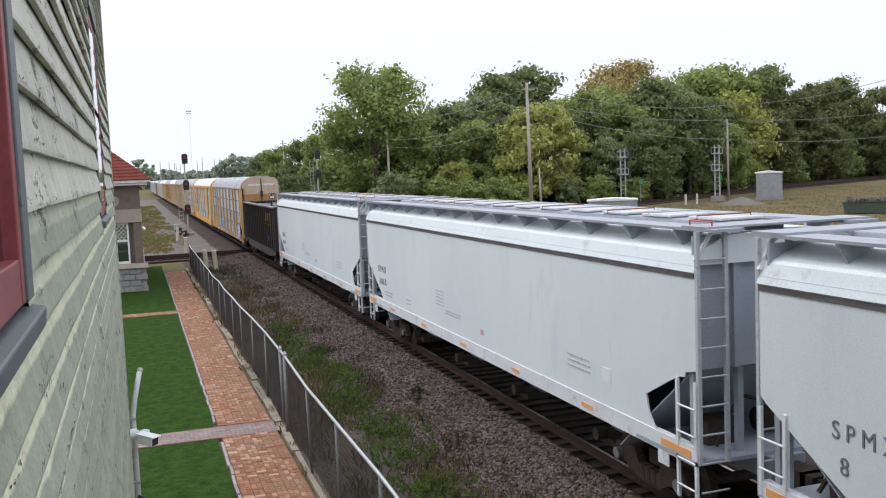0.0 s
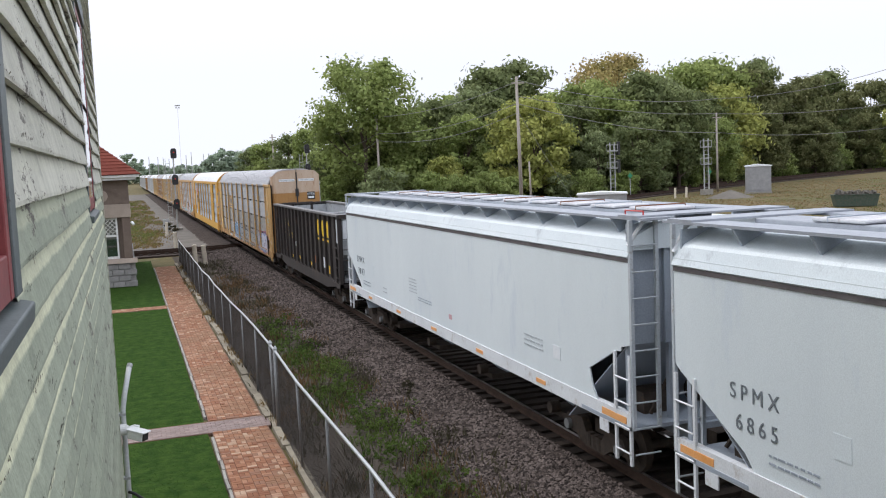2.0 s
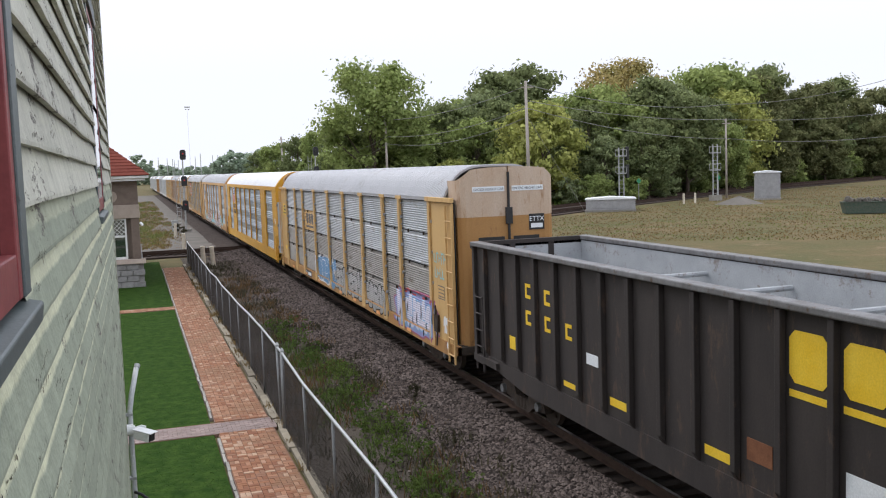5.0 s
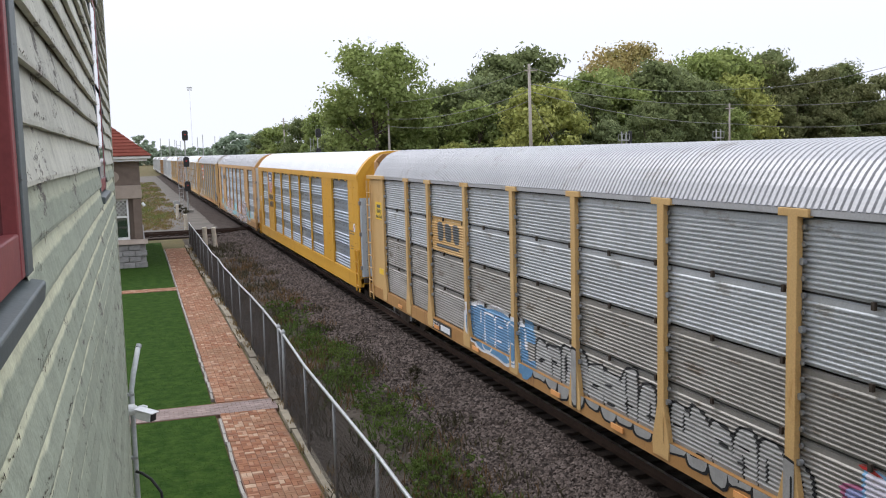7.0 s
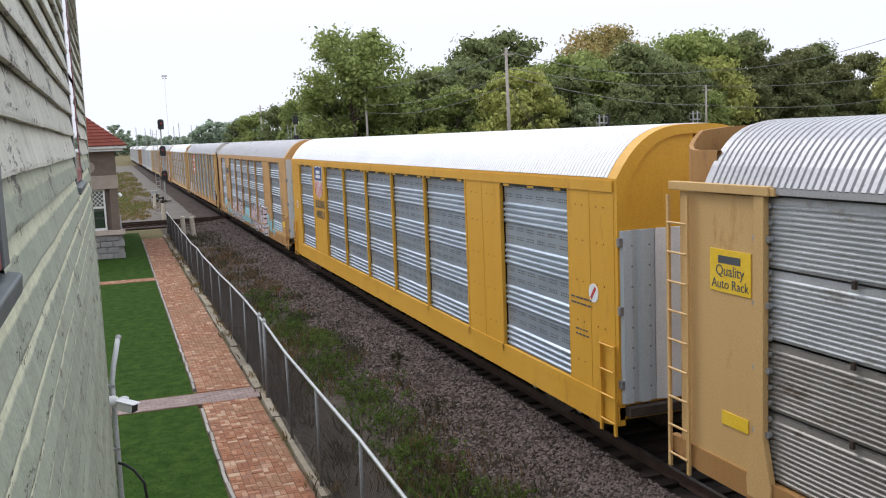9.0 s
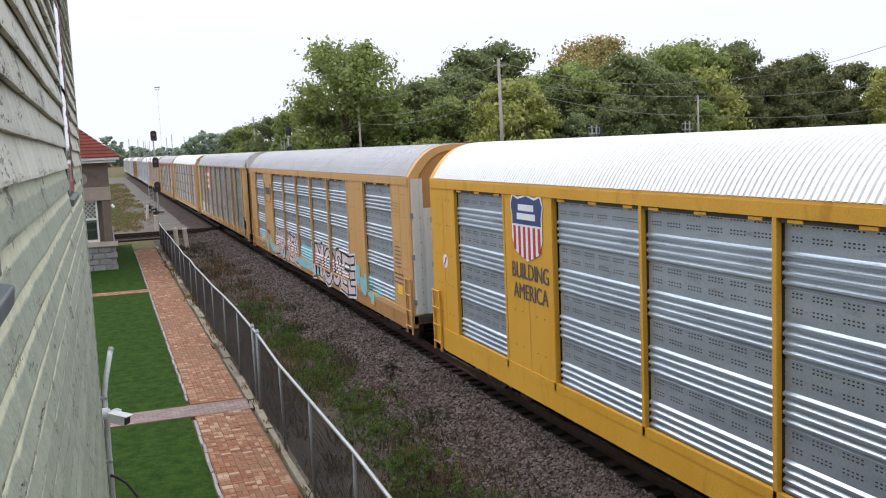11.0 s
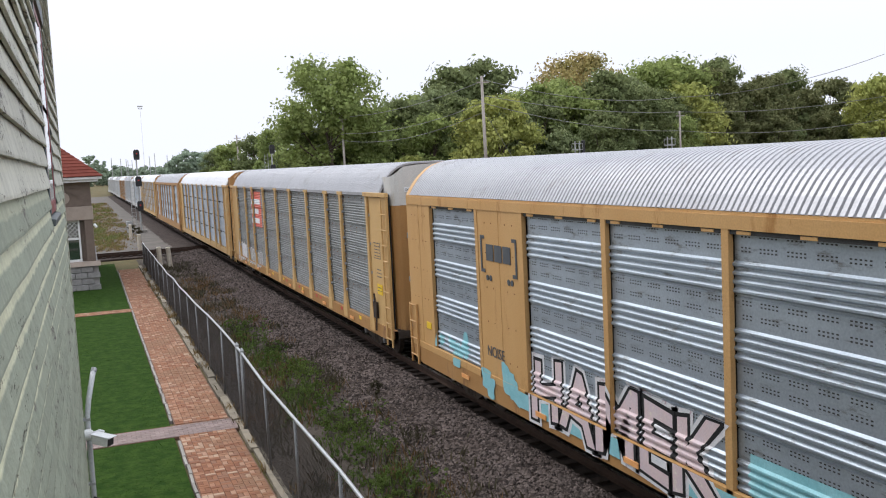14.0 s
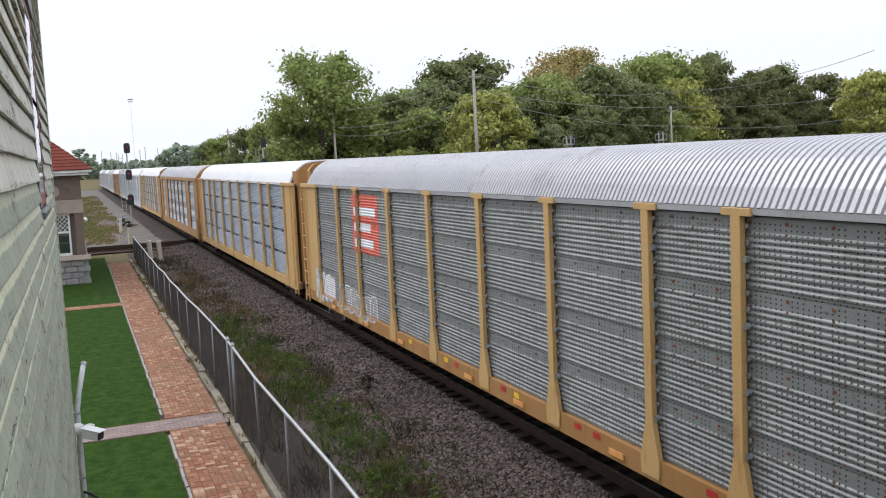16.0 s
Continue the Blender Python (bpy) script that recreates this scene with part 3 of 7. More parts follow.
walk_bed = slab("walk_bed", WX0 - 0.02, 8, WX1 + 0.02, 60.5, GZ - 0.1, GZ + 0.005, "joint", "sand bed under the brick walk", "walkway")
brick_walk = thing("brick_walk", "red brick walk in basket-weave pattern with worn pale bricks", "walkway", kind="structure")


def brick_spots():
    for j in range(-1, 260):
        for i in range(6):
            x, y = WX0 + i * 0.2, 9.0 + j * 0.2
            if 20.95 < y + 0.1 < 21.95:
                continue
            if (i + j) % 2:
                yield x, y, 0.192, 0.092
                yield x, y + 0.1, 0.192, 0.092
            else:
                yield x, y, 0.092, 0.192
                yield x + 0.1, y, 0.092, 0.192


def brick_verts(x, y, w, h, z0, z1):
    b = 0.006
    return [(x, y, z0), (x + w, y, z0), (x + w, y + h, z0), (x, y + h, z0), (x, y, z1 - b), (x + w, y, z1 - b), (x + w, y + h, z1 - b), (x, y + h, z1 - b),
            (x + b, y + b, z1), (x + w - b, y + b, z1), (x + w - b, y + h - b, z1), (x + b, y + h - b, z1)]


BF = [(i, (i + 1) % 4, 4 + (i + 1) % 4, 4 + i) for i in range(4)] + [(4 + i, 4 + (i + 1) % 4, 8 + (i + 1) % 4, 8 + i) for i in range(4)] + [(8, 9, 10, 11)]
bm_a = to_mesh("brick", G().add(brick_verts(0, 0, 0.192, 0.092, -0.05, 0.02), BF), "brick", normals=False)
bm_b = to_mesh("brick", G().add(brick_verts(0, 0, 0.092, 0.192, -0.05, 0.02), BF), "brick", normals=False)
count, rest = 0, G()
for x, y, w, h in brick_spots():
    z = GZ + R.uniform(-0.004, 0.006)
    if 16.0 < y and count < 300:
        b = new("brick", bm_a if w > h else bm_b)
        b.parent = brick_walk
        b.location = (x, y, z)
        count += 1
    else:
        rest.add(brick_verts(x, y, w, h, z - 0.05, z + 0.02), BF)
tagged(part("bricks", rest, "brick_far", brick_walk, normals=False), kind="stuff")


def paver_path(name, x0, x1, y0, y1, material, label):
    th = thing(name, label, "path", kind="structure")
    part("bed", G().box(x0, y0, GZ - 0.05, x1, y1, GZ + 0.012), "joint", th)
    g = G()
    y, j = y0 + 0.02, 0
    while y < y1 - 0.09:
        x = x0 + 0.01 - (j % 2) * 0.1
        while x < x1 - 0.02:
            xa, xb = max(x, x0 + 0.005), min(x + 0.192, x1)
            if xb - xa > 0.03:
                g.add(brick_verts(xa, y, xb - xa, 0.092, GZ - 0.03, GZ + 0.024 + R.uniform(-0.003, 0.003)), BF)
            x += 0.2
        y += 0.1
        j += 1
    tagged(part("bricks", g, material, th, normals=False), kind="stuff")


paver_path("cross_path", -3.0, WX1 + 0.1, 20.95, 21.95, "path", "greyish paver path crossing the lawn to the walk")
paver_path("small_path", -3.0, WX0, 41.7, 42.7, "brick_far", "narrow brick path through the lawn")
# edging
edge = thing("walk_edging", "pale weathered edging stones along the lawn", "edging", kind="structure")
em = to_mesh("edge_stone", G().prism([(-0.03, -0.1), (0.03, -0.1), (0.03, 0.015), (0.02, 0.025), (-0.02, 0.025), (-0.03, 0.015)], 0, 0.58), "concrete")
for k in range(86):
    y = 9.2 + k * 0.6
    if 20.4 < y < 21.95:
        continue
    e = new("edge_stone", em)
    e.parent = edge
    e.matrix_basis = pose(WX0 - 0.055 + R.uniform(-0.012, 0.012), y, GZ + R.uniform(-0.012, 0.01), 0, 0, R.uniform(-1, 1))
kerb = thing("timber_kerb", "weathered grey timbers along the fence side of the walk", "edging", kind="structure")
km = to_mesh("timber", G().box(-0.09, 0, -0.12, 0.09, 2.35, 0.06), "timber")
for k in range(22):
    y = 9.5 + k * 2.42
    if 20.3 < y < 21.3:
        y += 0.3
    e = new("timber", km)
    e.parent = kerb
    e.matrix_basis = pose(WX1 + 0.16 + R.uniform(-0.04, 0.04), y, GZ + R.uniform(-0.03, 0.02), 0, R.uniform(-3, 3), R.uniform(-1, 1))

# ---- the fence ----
FH = 1.72


def fence():
    th = thing("chain_link_fence", "rusty chain-link fence with bent galvanised top rail", "fence", kind="structure")
    line = [(2.78, 3.0), (2.80, 6.0), (2.82, 9.0), (2.85, 11.9), (2.87, 14.8), (2.9, 17.6), (2.92, 20.7), (2.96, 21.4)]
    y = 24.6
    while y < 65:
        line.append((2.98 + (y - 24) * 0.004, y))
        y += 3.0
    tops = []
    for i, (x, y) in enumerate(line):
        big = i in (6, 7)
        h = FH + (0.1 if big else 0.0) - (0.0 if y < 21 else min(0.28, (y - 21) * 0.012)) + R.uniform(-0.02, 0.02)
        r = 0.045 if big else 0.027
        lean = R.uniform(-0.03, 0.03)
        post = part("post", G().tube((x, y, GZ - 0.1), (x + lean, y, GZ + h), r, n=10), "galv_dull", th, smooth=True)
        if big:
            part("post_cap", G().tube((x + lean, y, GZ + h), (x + lean, y, GZ + h + 0.06), r * 1.1, 0.01, 10), "galv", post)
        tops.append((x + lean, y, GZ + h - (0.06 if big else 0.0)))
    part("top_rail", G().path(tops, 0.028, 10), "galv", th, "bent pale top rail", smooth=True)
    wires = G()
    for (xa, ya, za), (xb, yb, zb), in zip(tops, tops[1:]):
        L = yb - ya
        n = int(L / 0.075)
        h = za - GZ - 0.08
        for k in range(-int(h / 0.075), n):
            for sgn in (1, -1):
                y0, z0 = ya + k * 0.075, 0.0
                y1, z1 = y0 + h, h
                if y0 < ya:
                    z0, y0 = ya - y0, ya
                if y1 > yb:
                    z1, y1 = h - (y1 - yb), yb
                if z1 - z0 < 0.02:
                    continue
                if sgn < 0:
                    y0, y1 = ya + yb - y0, ya + yb - y1
                f0, f1 = (y0 - ya) / L, (y1 - ya) / L
                p0 = (xa + (xb - xa) * f0, y0, GZ + 0.05 + z0)
                p1 = (xa + (xb - xa) * f1, y1, GZ + 0.05 + z1)
                w = 0.0024
                wires.add([(p0[0] - w, p0[1], p0[2]), (p0[0] + w, p0[1], p0[2]), (p1[0] + w, p1[1], p1[2]), (p1[0] - w, p1[1], p1[2]),
                           (p0[0], p0[1] - w, p0[2] + w), (p0[0], p0[1] + w, p0[2] - w), (p1[0], p1[1] + w, p1[2] - w), (p1[0], p1[1] - w, p1[2] + w)], [(0, 1, 2, 3), (4, 5, 6, 7)])
    tagged(part("wire_mesh", wires, "wire", th, normals=False), kind="stuff")


fence()


# ---- the near wooden building ----
WALL = -0.25
CORNER = 11.6
EXPO = 0.148
SILL = 5.225


def window_near(name, y0, y1, z0, z1, label, cas=0.014, sash=0.008, glass=-0.024):
    th = thing(name, label, "window", kind="structure")
    x = WALL
    for a, b, lab in ((y0 - 0.11, y0, "far"), (y1, y1 + 0.11, "near")):
        part("casing", G().box(x - 0.06, a, z0, x + cas, b, z1 + 0.12), "trim_green", th, bevel=0.004)
    part("head_casing", G().box(x - 0.06, y0 - 0.13, z1 + 0.001, x + 0.022, y1 + 0.13, z1 + 0.14), "trim_green", th, bevel=0.004)
    part("sill", G().prism([(x - 0.1, z0 - 0.075), (x + 0.028, z0 - 0.08), (x + 0.034, z0 - 0.03), (x - 0.1, z0 - 0.001)], y0 - 0.15, y1 + 0.17), "trim_green", th, "dark grey-green sloping sill", bevel=0.006)
    for a, b in ((y0, y0 + 0.055), (y1 - 0.055, y1)):
        part("stile", G().box(x - 0.05, a, z0, x + sash, b, z1), "sash_red", th, bevel=0.004)
    part("bottom_rail", G().box(x - 0.048, y0 + 0.055, z0, x + sash - 0.002, y1 - 0.055, z0 + 0.1), "sash_red", th, bevel=0.004)
    part("top_rail", G().box(x - 0.048, y0 + 0.055, z1 - 0.06, x + sash - 0.002, y1 - 0.055, z1), "sash_red", th, bevel=0.004)
    part("meeting_rail", G().box(x - 0.048, y0 + 0.055, z0 + 0.78, x + sash - 0.004, y1 - 0.055, z0 + 0.83), "sash_red", th)
    part("pane", G().box(x + glass - 0.006, y0 + 0.055, z0 + 0.1, x + glass, y1 - 0.055, z1 - 0.06), "glass", th, "reflecting window glass")


W1 = (1.15, 2.22)
W2 = (7.45, 8.6)
WTOP = SILL + 1.55
window_near("window_1", W1[0], W1[1], SILL, WTOP, "dark red sash window in dark green casing")
window_near("window_2", W2[0], W2[1], SILL, WTOP, "dark red sash window further along the sided wall", 0.003, 0.003, -0.001)


def siding():
    th = thing("wall_west", "pale green clapboard wall with cracked peeling paint", "wall", kind="structure")
    holes = [(W1[0] - 0.1, W1[1] + 0.1), (W2[0] - 0.1, W2[1] + 0.1)]
    core = G()
    zs = [-0.4, SILL, WTOP + 0.12, 9.4]
    ys = [-4.0, holes[0][0], holes[0][1], holes[1][0], holes[1][1], CORNER - 0.02]
    for i in range(3):
        for j in range(5):
            if i == 1 and j in (1, 3):
                continue
            core.box(WALL - 0.2, ys[j], zs[i], WALL - 0.022, ys[j + 1], zs[i + 1])
    part("sheathing", core, "siding_plain", th)
    k, z = 0, -0.35
    while z < 9.2:
        spans = [(-4.0, CORNER - 0.1)]
        if z + EXPO > SILL - 0.02 and z < WTOP + 0.12:
            spans = [(-4.0, holes[0][0] - 0.012), (holes[0][1] + 0.012, holes[1][0] - 0.012), (holes[1][1] + 0.012, CORNER - 0.1)]
        for a, b in spans:
            n = max(2, int((b - a) / 0.12))
            rows = []
            for i in range(n + 1):
                y = a + (b - a) * i / n
                w = 0.004 * noise.noise((y * 1.3, z * 9, 0.5))
                d = 0.0025 * noise.noise((y * 3, z * 5, 7))
                lo = z + 0.007 * noise.noise((y * 0.8, z * 3, 2)) + 0.003 * noise.noise((y * 4.5, z * 3, 5))
                rows.append([(WALL - 0.01, y, lo + 0.05), (WALL - 0.006 + w, y, lo), (WALL + 0.013 + w + d, y, lo), (WALL + 0.013 + w + d, y, lo + 0.012), (WALL - 0.021, y, z + EXPO + 0.04)])
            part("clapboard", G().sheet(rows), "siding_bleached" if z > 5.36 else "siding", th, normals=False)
        z += EXPO
        k += 1
    part("corner_board", G().box(WALL - 0.05, CORNER - 0.11, -0.4, WALL + 0.014, CORNER, 9.3), "siding_plain", th, bevel=0.004)
    # the rest of the building, closing the place
    back = G()
    back.box(-9, CORNER - 0.2, -0.4, WALL - 0.2, CORNER - 0.02, 9.3)
    back.box(-9, -4, -0.4, WALL - 0.2, -3.8, 9.3)
    back.box(-9.2, -4, -0.4, -9, CORNER, 9.3)
    part("side_walls", back, "siding_plain", th)
    part("eave", G().box(-9.4, -4.3, 9.4, WALL + 0.06, CORNER + 0.05, 9.55), "trim_white", th)


siding()


def peeling():
    """Curled flakes of paint along the board edges."""
    th = thing("paint_flakes", "dark cracks and curled flakes of old paint on the clapboards", "paint flakes", kind="stuff")
    g = G()
    rr = random.Random(11)
    for cl in range(620):
        cy, cz = rr.uniform(1.4, 8.5), rr.uniform(1.5, 7.4)
        cz = -0.35 + EXPO * round((cz + 0.35) / EXPO) + min(0.1, 0.003 + rr.expovariate(45))
        y, z = cy, cz
        for k in range(rr.randint(3, 12)):
            y += rr.uniform(0.006, 0.05)
            z = cz + rr.gauss(0, 0.005)
            w, h = rr.uniform(0.004, 0.02), rr.uniform(0.0012, 0.0045)
            a = rr.gauss(0, 0.6)
            ca, sa = math.cos(a), math.sin(a)
            fr = ((z + 0.35) / EXPO) % 1.0
            x = WALL + 0.0175 - 0.0286 * fr
            g.add([(x, y + ca * u * w - sa * v * h, z + sa * u * w + ca * v * h) for u, v in ((-1, -0.5), (-0.3, -1), (1, -0.3), (0.8, 0.6), (-0.2, 1))], [(0, 1, 2, 3, 4)])
    ob = part("flake", g, "under", th, normals=False)
    tagged(ob, kind="stuff")


peeling()


# ---- camera, conduit and cables at the corner ----
def cctv():
    th = thing("security_camera", "white bullet security camera on a wall arm at the corner", "camera", at=pose(WALL + 0.02, CORNER - 0.6, 2.62))
    part("base", G().tube((0, 0, 0), (0.07, 0, 0), 0.065, n=16).tube((0.07, 0, 0), (0.09, 0, 0), 0.05, n=16), "white", th, smooth=False)
    part("arm", G().path([(0.06, 0, 0), (0.16, 0.02, 0.02), (0.2, 0.03, 0.0)], 0.022, 10), "white", th)
    part("housing", G().box(0.13, -0.05, -0.06, 0.34, 0.06, 0.04, pose(0, 0, 0, 0, 8, -40)), "white", th, bevel=0.014)
    part("sunshade", G().box(0.12, -0.06, 0.045, 0.37, 0.07, 0.053, pose(0, 0, 0, 0, 8, -40)), "white", th)
    part("lens_front", G().box(0.341, -0.042, -0.05, 0.346, 0.052, 0.032, pose(0, 0, 0, 0, 8, -40)), "black", th, "black glass front")


cctv()


def conduit():
    th = thing("conduit", "grey plastic conduit running down the wall corner", "conduit")
    x, y = WALL + 0.06, CORNER - 0.45
    part("pipe", G().path([(x, y, GZ), (x, y, 2.8), (x + 0.03, y + 0.05, 2.98), (x + 0.1, y + 0.3, 3.24)], 0.03, 10), "conduit_grey", th, smooth=True)
    part("end_cap", G().tube((x + 0.1, y + 0.3, 3.24), (x + 0.115, y + 0.33, 3.27), 0.034, n=10), "galv", th)
    for z in (1.0, 2.0, 2.75):
        part("clip", G().box(x - 0.05, y - 0.035, z, x + 0.03, y + 0.035, z + 0.03), "galv", th)
    cb = thing("cable", "black cable looping from the conduit", "cable")
    pts = [(x, y - 0.05, 1.86), (x + 0.06, y - 0.1, 1.85), (x + 0.16, y - 0.15, 1.78), (x + 0.26, y - 0.2, 1.63), (x + 0.28, y - 0.22, 1.4), (x + 0.2, y - 0.2, 1.0), (x + 0.06, y - 0.1, 0.7)]
    part("cord", G().path([Vector(q).to_tuple() for q in pts], 0.018, 8), "rubber", cb)


conduit()


# ---- the station beyond ----
def station():
    th = thing("station", "brown station house with grey stone base and red hipped roof", "building")
    x1, y0, x0, y1 = 0.2, 51.5, -9.0, 66.0
    part("base_course", G().box(x0, y0 + 0.05, GZ - 0.1, x1 + 0.1, y1, GZ + 1.25), "ashlar", th)
    for r in range(4):
        for c in range(7):
            bx = x1 + 0.15 - (c + (r % 2) * 0.5) * 0.62
            part("stone", G().box(bx - 0.6, y0 - 0.08 + R.uniform(-0.03, 0.03), GZ + r * 0.31, bx, y0 + 0.06, GZ + r * 0.31 + 0.29), "ashlar", th, bevel=0.03)
    part("water_table", G().prism([(y0 - 0.16, GZ + 1.25), (y0 + 0.1, GZ + 1.25), (y0 + 0.1, GZ + 1.5), (y0 - 0.02, GZ + 1.5)], x0, x1 + 0.22, "x"), "brown_light", th, bevel=0.02)
    part("wall", G().box(x0, y0 + 0.25, GZ + 1.5, x1, y1, 5.3), "brown", th)
    part("pier", G().box(x1 - 0.42, y0 - 0.01, GZ + 1.5, x1, y0 + 0.26, 4.1), "brown", th, bevel=0.02)
    part("stone_band", G().box(x0, y0 - 0.05, 3.35, x1 + 0.05, y0 + 0.26, 4.05), "brown_light", th, bevel=0.02)
    part("upper_wall", G().box(x0, y0, 4.05, x1 + 0.01, y0 + 0.26, 5.3), "brown", th)
    for k in range(12):
        a, b = math.pi * k / 12, math.pi * (k + 1) / 12
        cx, cz = -1.05, 4.12
        part("voussoir", G().prism([(cx + 0.72 * math.cos(a), cz + 0.72 * math.sin(a)), (cx + 0.72 * math.cos(b), cz + 0.72 * math.sin(b)), (cx + 0.95 * math.cos(b), cz + 0.95 * math.sin(b)), (cx + 0.95 * math.cos(a), cz + 0.95 * math.sin(a))], y0 - 0.06, y0 + 0.05), "brown", th)
    disc = G().tube((-1.12, y0 - 0.05, 4.5), (-1.12, y0 + 0.02, 4.5), 0.3, n=20)
    part("roundel", disc, "brown_light", th, "pale round panel under the arch")
    w = part("window", G().box(-1.75, y0 + 0.2, GZ + 1.5, -0.45, y0 + 0.235, 3.35), "glass", th, "tall window with lattice upper lights")
    for a, b, c, d in ((-1.75, GZ + 1.5, -1.66, 3.35), (-0.54, GZ + 1.5, -0.45, 3.35), (-1.66, GZ + 1.5, -0.54, GZ + 1.62), (-1.66, 3.26, -0.54, 3.35), (-1.66, 2.35, -0.54, 2.45)):
        part("frame", G().box(a, y0 + 0.12, b, c, y0 + 0.2, d), "trim_white", w)
    lat = G()
    for k in range(-3, 6):
        for s in (1, -1):
            xa = -1.66 + k * 0.22
            pts = [(xa, 2.45), (xa + 0.81, 3.26)] if s > 0 else [(xa + 0.81, 2.45), (xa, 3.26)]
            (ax, az), (bx, bz) = pts
            lo, hi = -1.66, -0.54
            f = lambda x: az + (bz - az) * (x - ax) / (bx - ax)
            qa, qb = max(lo, min(ax, bx)), min(hi, max(ax, bx))
            if qb - qa > 0.05:
                lat.tube((qa, y0 + 0.17, f(qa)), (qb, y0 + 0.17, f(qb)), 0.014, n=4)
    part("lattice", lat, "trim_white", w)
    part("cornice", G().box(x0, y0 - 0.5, 5.3, x1 + 0.42, y1, 5.42), "trim_white", th)
    part("gutter", G().box(x0, y0 - 0.62, 5.42, x1 + 0.6, y1, 5.56), "trim_white", th, bevel=0.02)
    ex, ey, ez = x1 + 0.66, y0 - 0.68, 5.57
    half = 5.5
    px, py, pz = ex - half, ey + half, ez + half * 0.80
    roof = G().add([(ex, ey, ez), (ex, y1 + 1, ez), (ex - 2 * half, ey, ez), (ex - 2 * half, y1 + 1, ez), (px, py, pz), (px, y1 - half, pz)], [(0, 4, 2), (0, 1, 5, 4), (1, 3, 5), (2, 4, 5, 3), (0, 2, 3, 1)])
    part("roof", roof, "roof_red", th, "red tiled hipped roof")
    for r in range(26):
        f0, f1 = r / 26, (r + 1) / 26
        L = 2 * half * (1 - f0)
        ya, za = ey + half * f0, ez + half * 0.8 * f0
        yb, zb = ey + half * f1, ez + half * 0.8 * f1
        xa, xb = ex - half * f0, ex - half * f0 - min(L, 3.6)
        tile = G().add([(xa, ya, za + 0.01), (xb, ya, za + 0.01), (xb, ya, za + 0.045), (xa, ya, za + 0.045), (xa - half / 26, yb, zb + 0.012), (xb - half / 26, yb, zb + 0.012)], [(0, 1, 2, 3), (3, 2, 5, 4)])
        part("tile_course", tile, "roof_red", th, normals=False)
    part("finial", G().tube((px, py, pz), (px, py, pz + 1.0), 0.05, 0.02), "galv", th)
    part("downlight", G().tube((x1 + 0.06, y0 - 0.02, 3.1), (x1 + 0.16, y0 - 0.1, 2.95), 0.07), "white", th)


station()


# ---- white marker posts, signals, poles ----
post_me = G().tube((0, 0, -0.1), (0.0, 0, 1.25), 0.14, 0.14, 14).tube((0, 0, 1.25), (0, 0, 1.28), 0.15, 0.1, 14)
mk = tagged(new("marker_post", to_mesh("marker_post", post_me, "post_white")), "cream painted timber marker post by the crossing", "post", "white marker posts")
mk.matrix_basis = pose(4.0, 60.9, GZ, 0, -2, 0)
for x, y, ry, h in ((4.55, 60.2, -4, 0), (3.45, 74.0, 0, 0.1), (3.55, 92, 2, 0), (67.0, 104, 0, 0), (69.0, 104.5, 1, 0)):
    copy_thing(mk, pose(x, y, GZ + h, 0, ry, 0))


def signal_head(th, x, y, z, lit=True):
    hd = part("signal_head", G().prism([(x - 0.26, z - 0.5), (x + 0.26, z - 0.5), (x + 0.3, z - 0.3), (x + 0.3, z + 0.35), (x + 0.18, z + 0.52), (x - 0.18, z + 0.52), (x - 0.3, z + 0.35), (x - 0.3, z - 0.3)], y - 0.12, y + 0.1), "black", th, "black signal head", bevel=0.02)
    part("hood", G().tube((x, y - 0.12, z + 0.1), (x, y - 0.4, z + 0.1), 0.14, n=12), "black", hd)
    part("lens", G().tube((x, y - 0.402, z + 0.1), (x, y - 0.41, z + 0.1), 0.07, n=12), "lens_red" if lit else "black", hd, "lit red lens" if lit else "")


def mast_signal(name, x, y, heads, label, mast=0.09, lit=True):
    th = thing(name, label, "signal")
    top = max(heads)
    part("mast", G().tube((x, y, GZ), (x, y, top), mast, mast * 0.8, 12), "signal_steel", th)
    for z in heads:
        signal_head(th, x + 0.05, y - 0.2, z, lit)
    lad = G()
    for s in (-0.2, 0.2):
        lad.tube((x + s - 0.6, y + 0.3, GZ), (x + s - 0.6, y + 0.3, top - 0.5), 0.025, n=5)
    z = 0.2
    while z < top - 0.6:
        lad.tube((x - 0.8, y + 0.3, z), (x - 0.4, y + 0.3, z), 0.018, n=5)
        z += 0.4
    part("ladder", lad, "signal_steel", th)
    part("footing", G().box(x - 0.5, y - 0.5, GZ - 0.2, x + 0.5, y + 0.5, GZ + 0.25), "concrete", th)
    part("relay_case", G().box(x - 1.4, y + 0.2, GZ, x - 0.8, y + 0.7, GZ + 1.2), "signal_steel", th)
    return th


mast_signal("mast_signal", 5.0, 100.0, (7.6, 4.9, 2.4), "tall mast signal with three black heads showing red")
mast_signal("dwarf_mast_signal", 20.3, 108.0, (7.75, 5.5), "mast signal with two black heads beyond the train", lit=False)


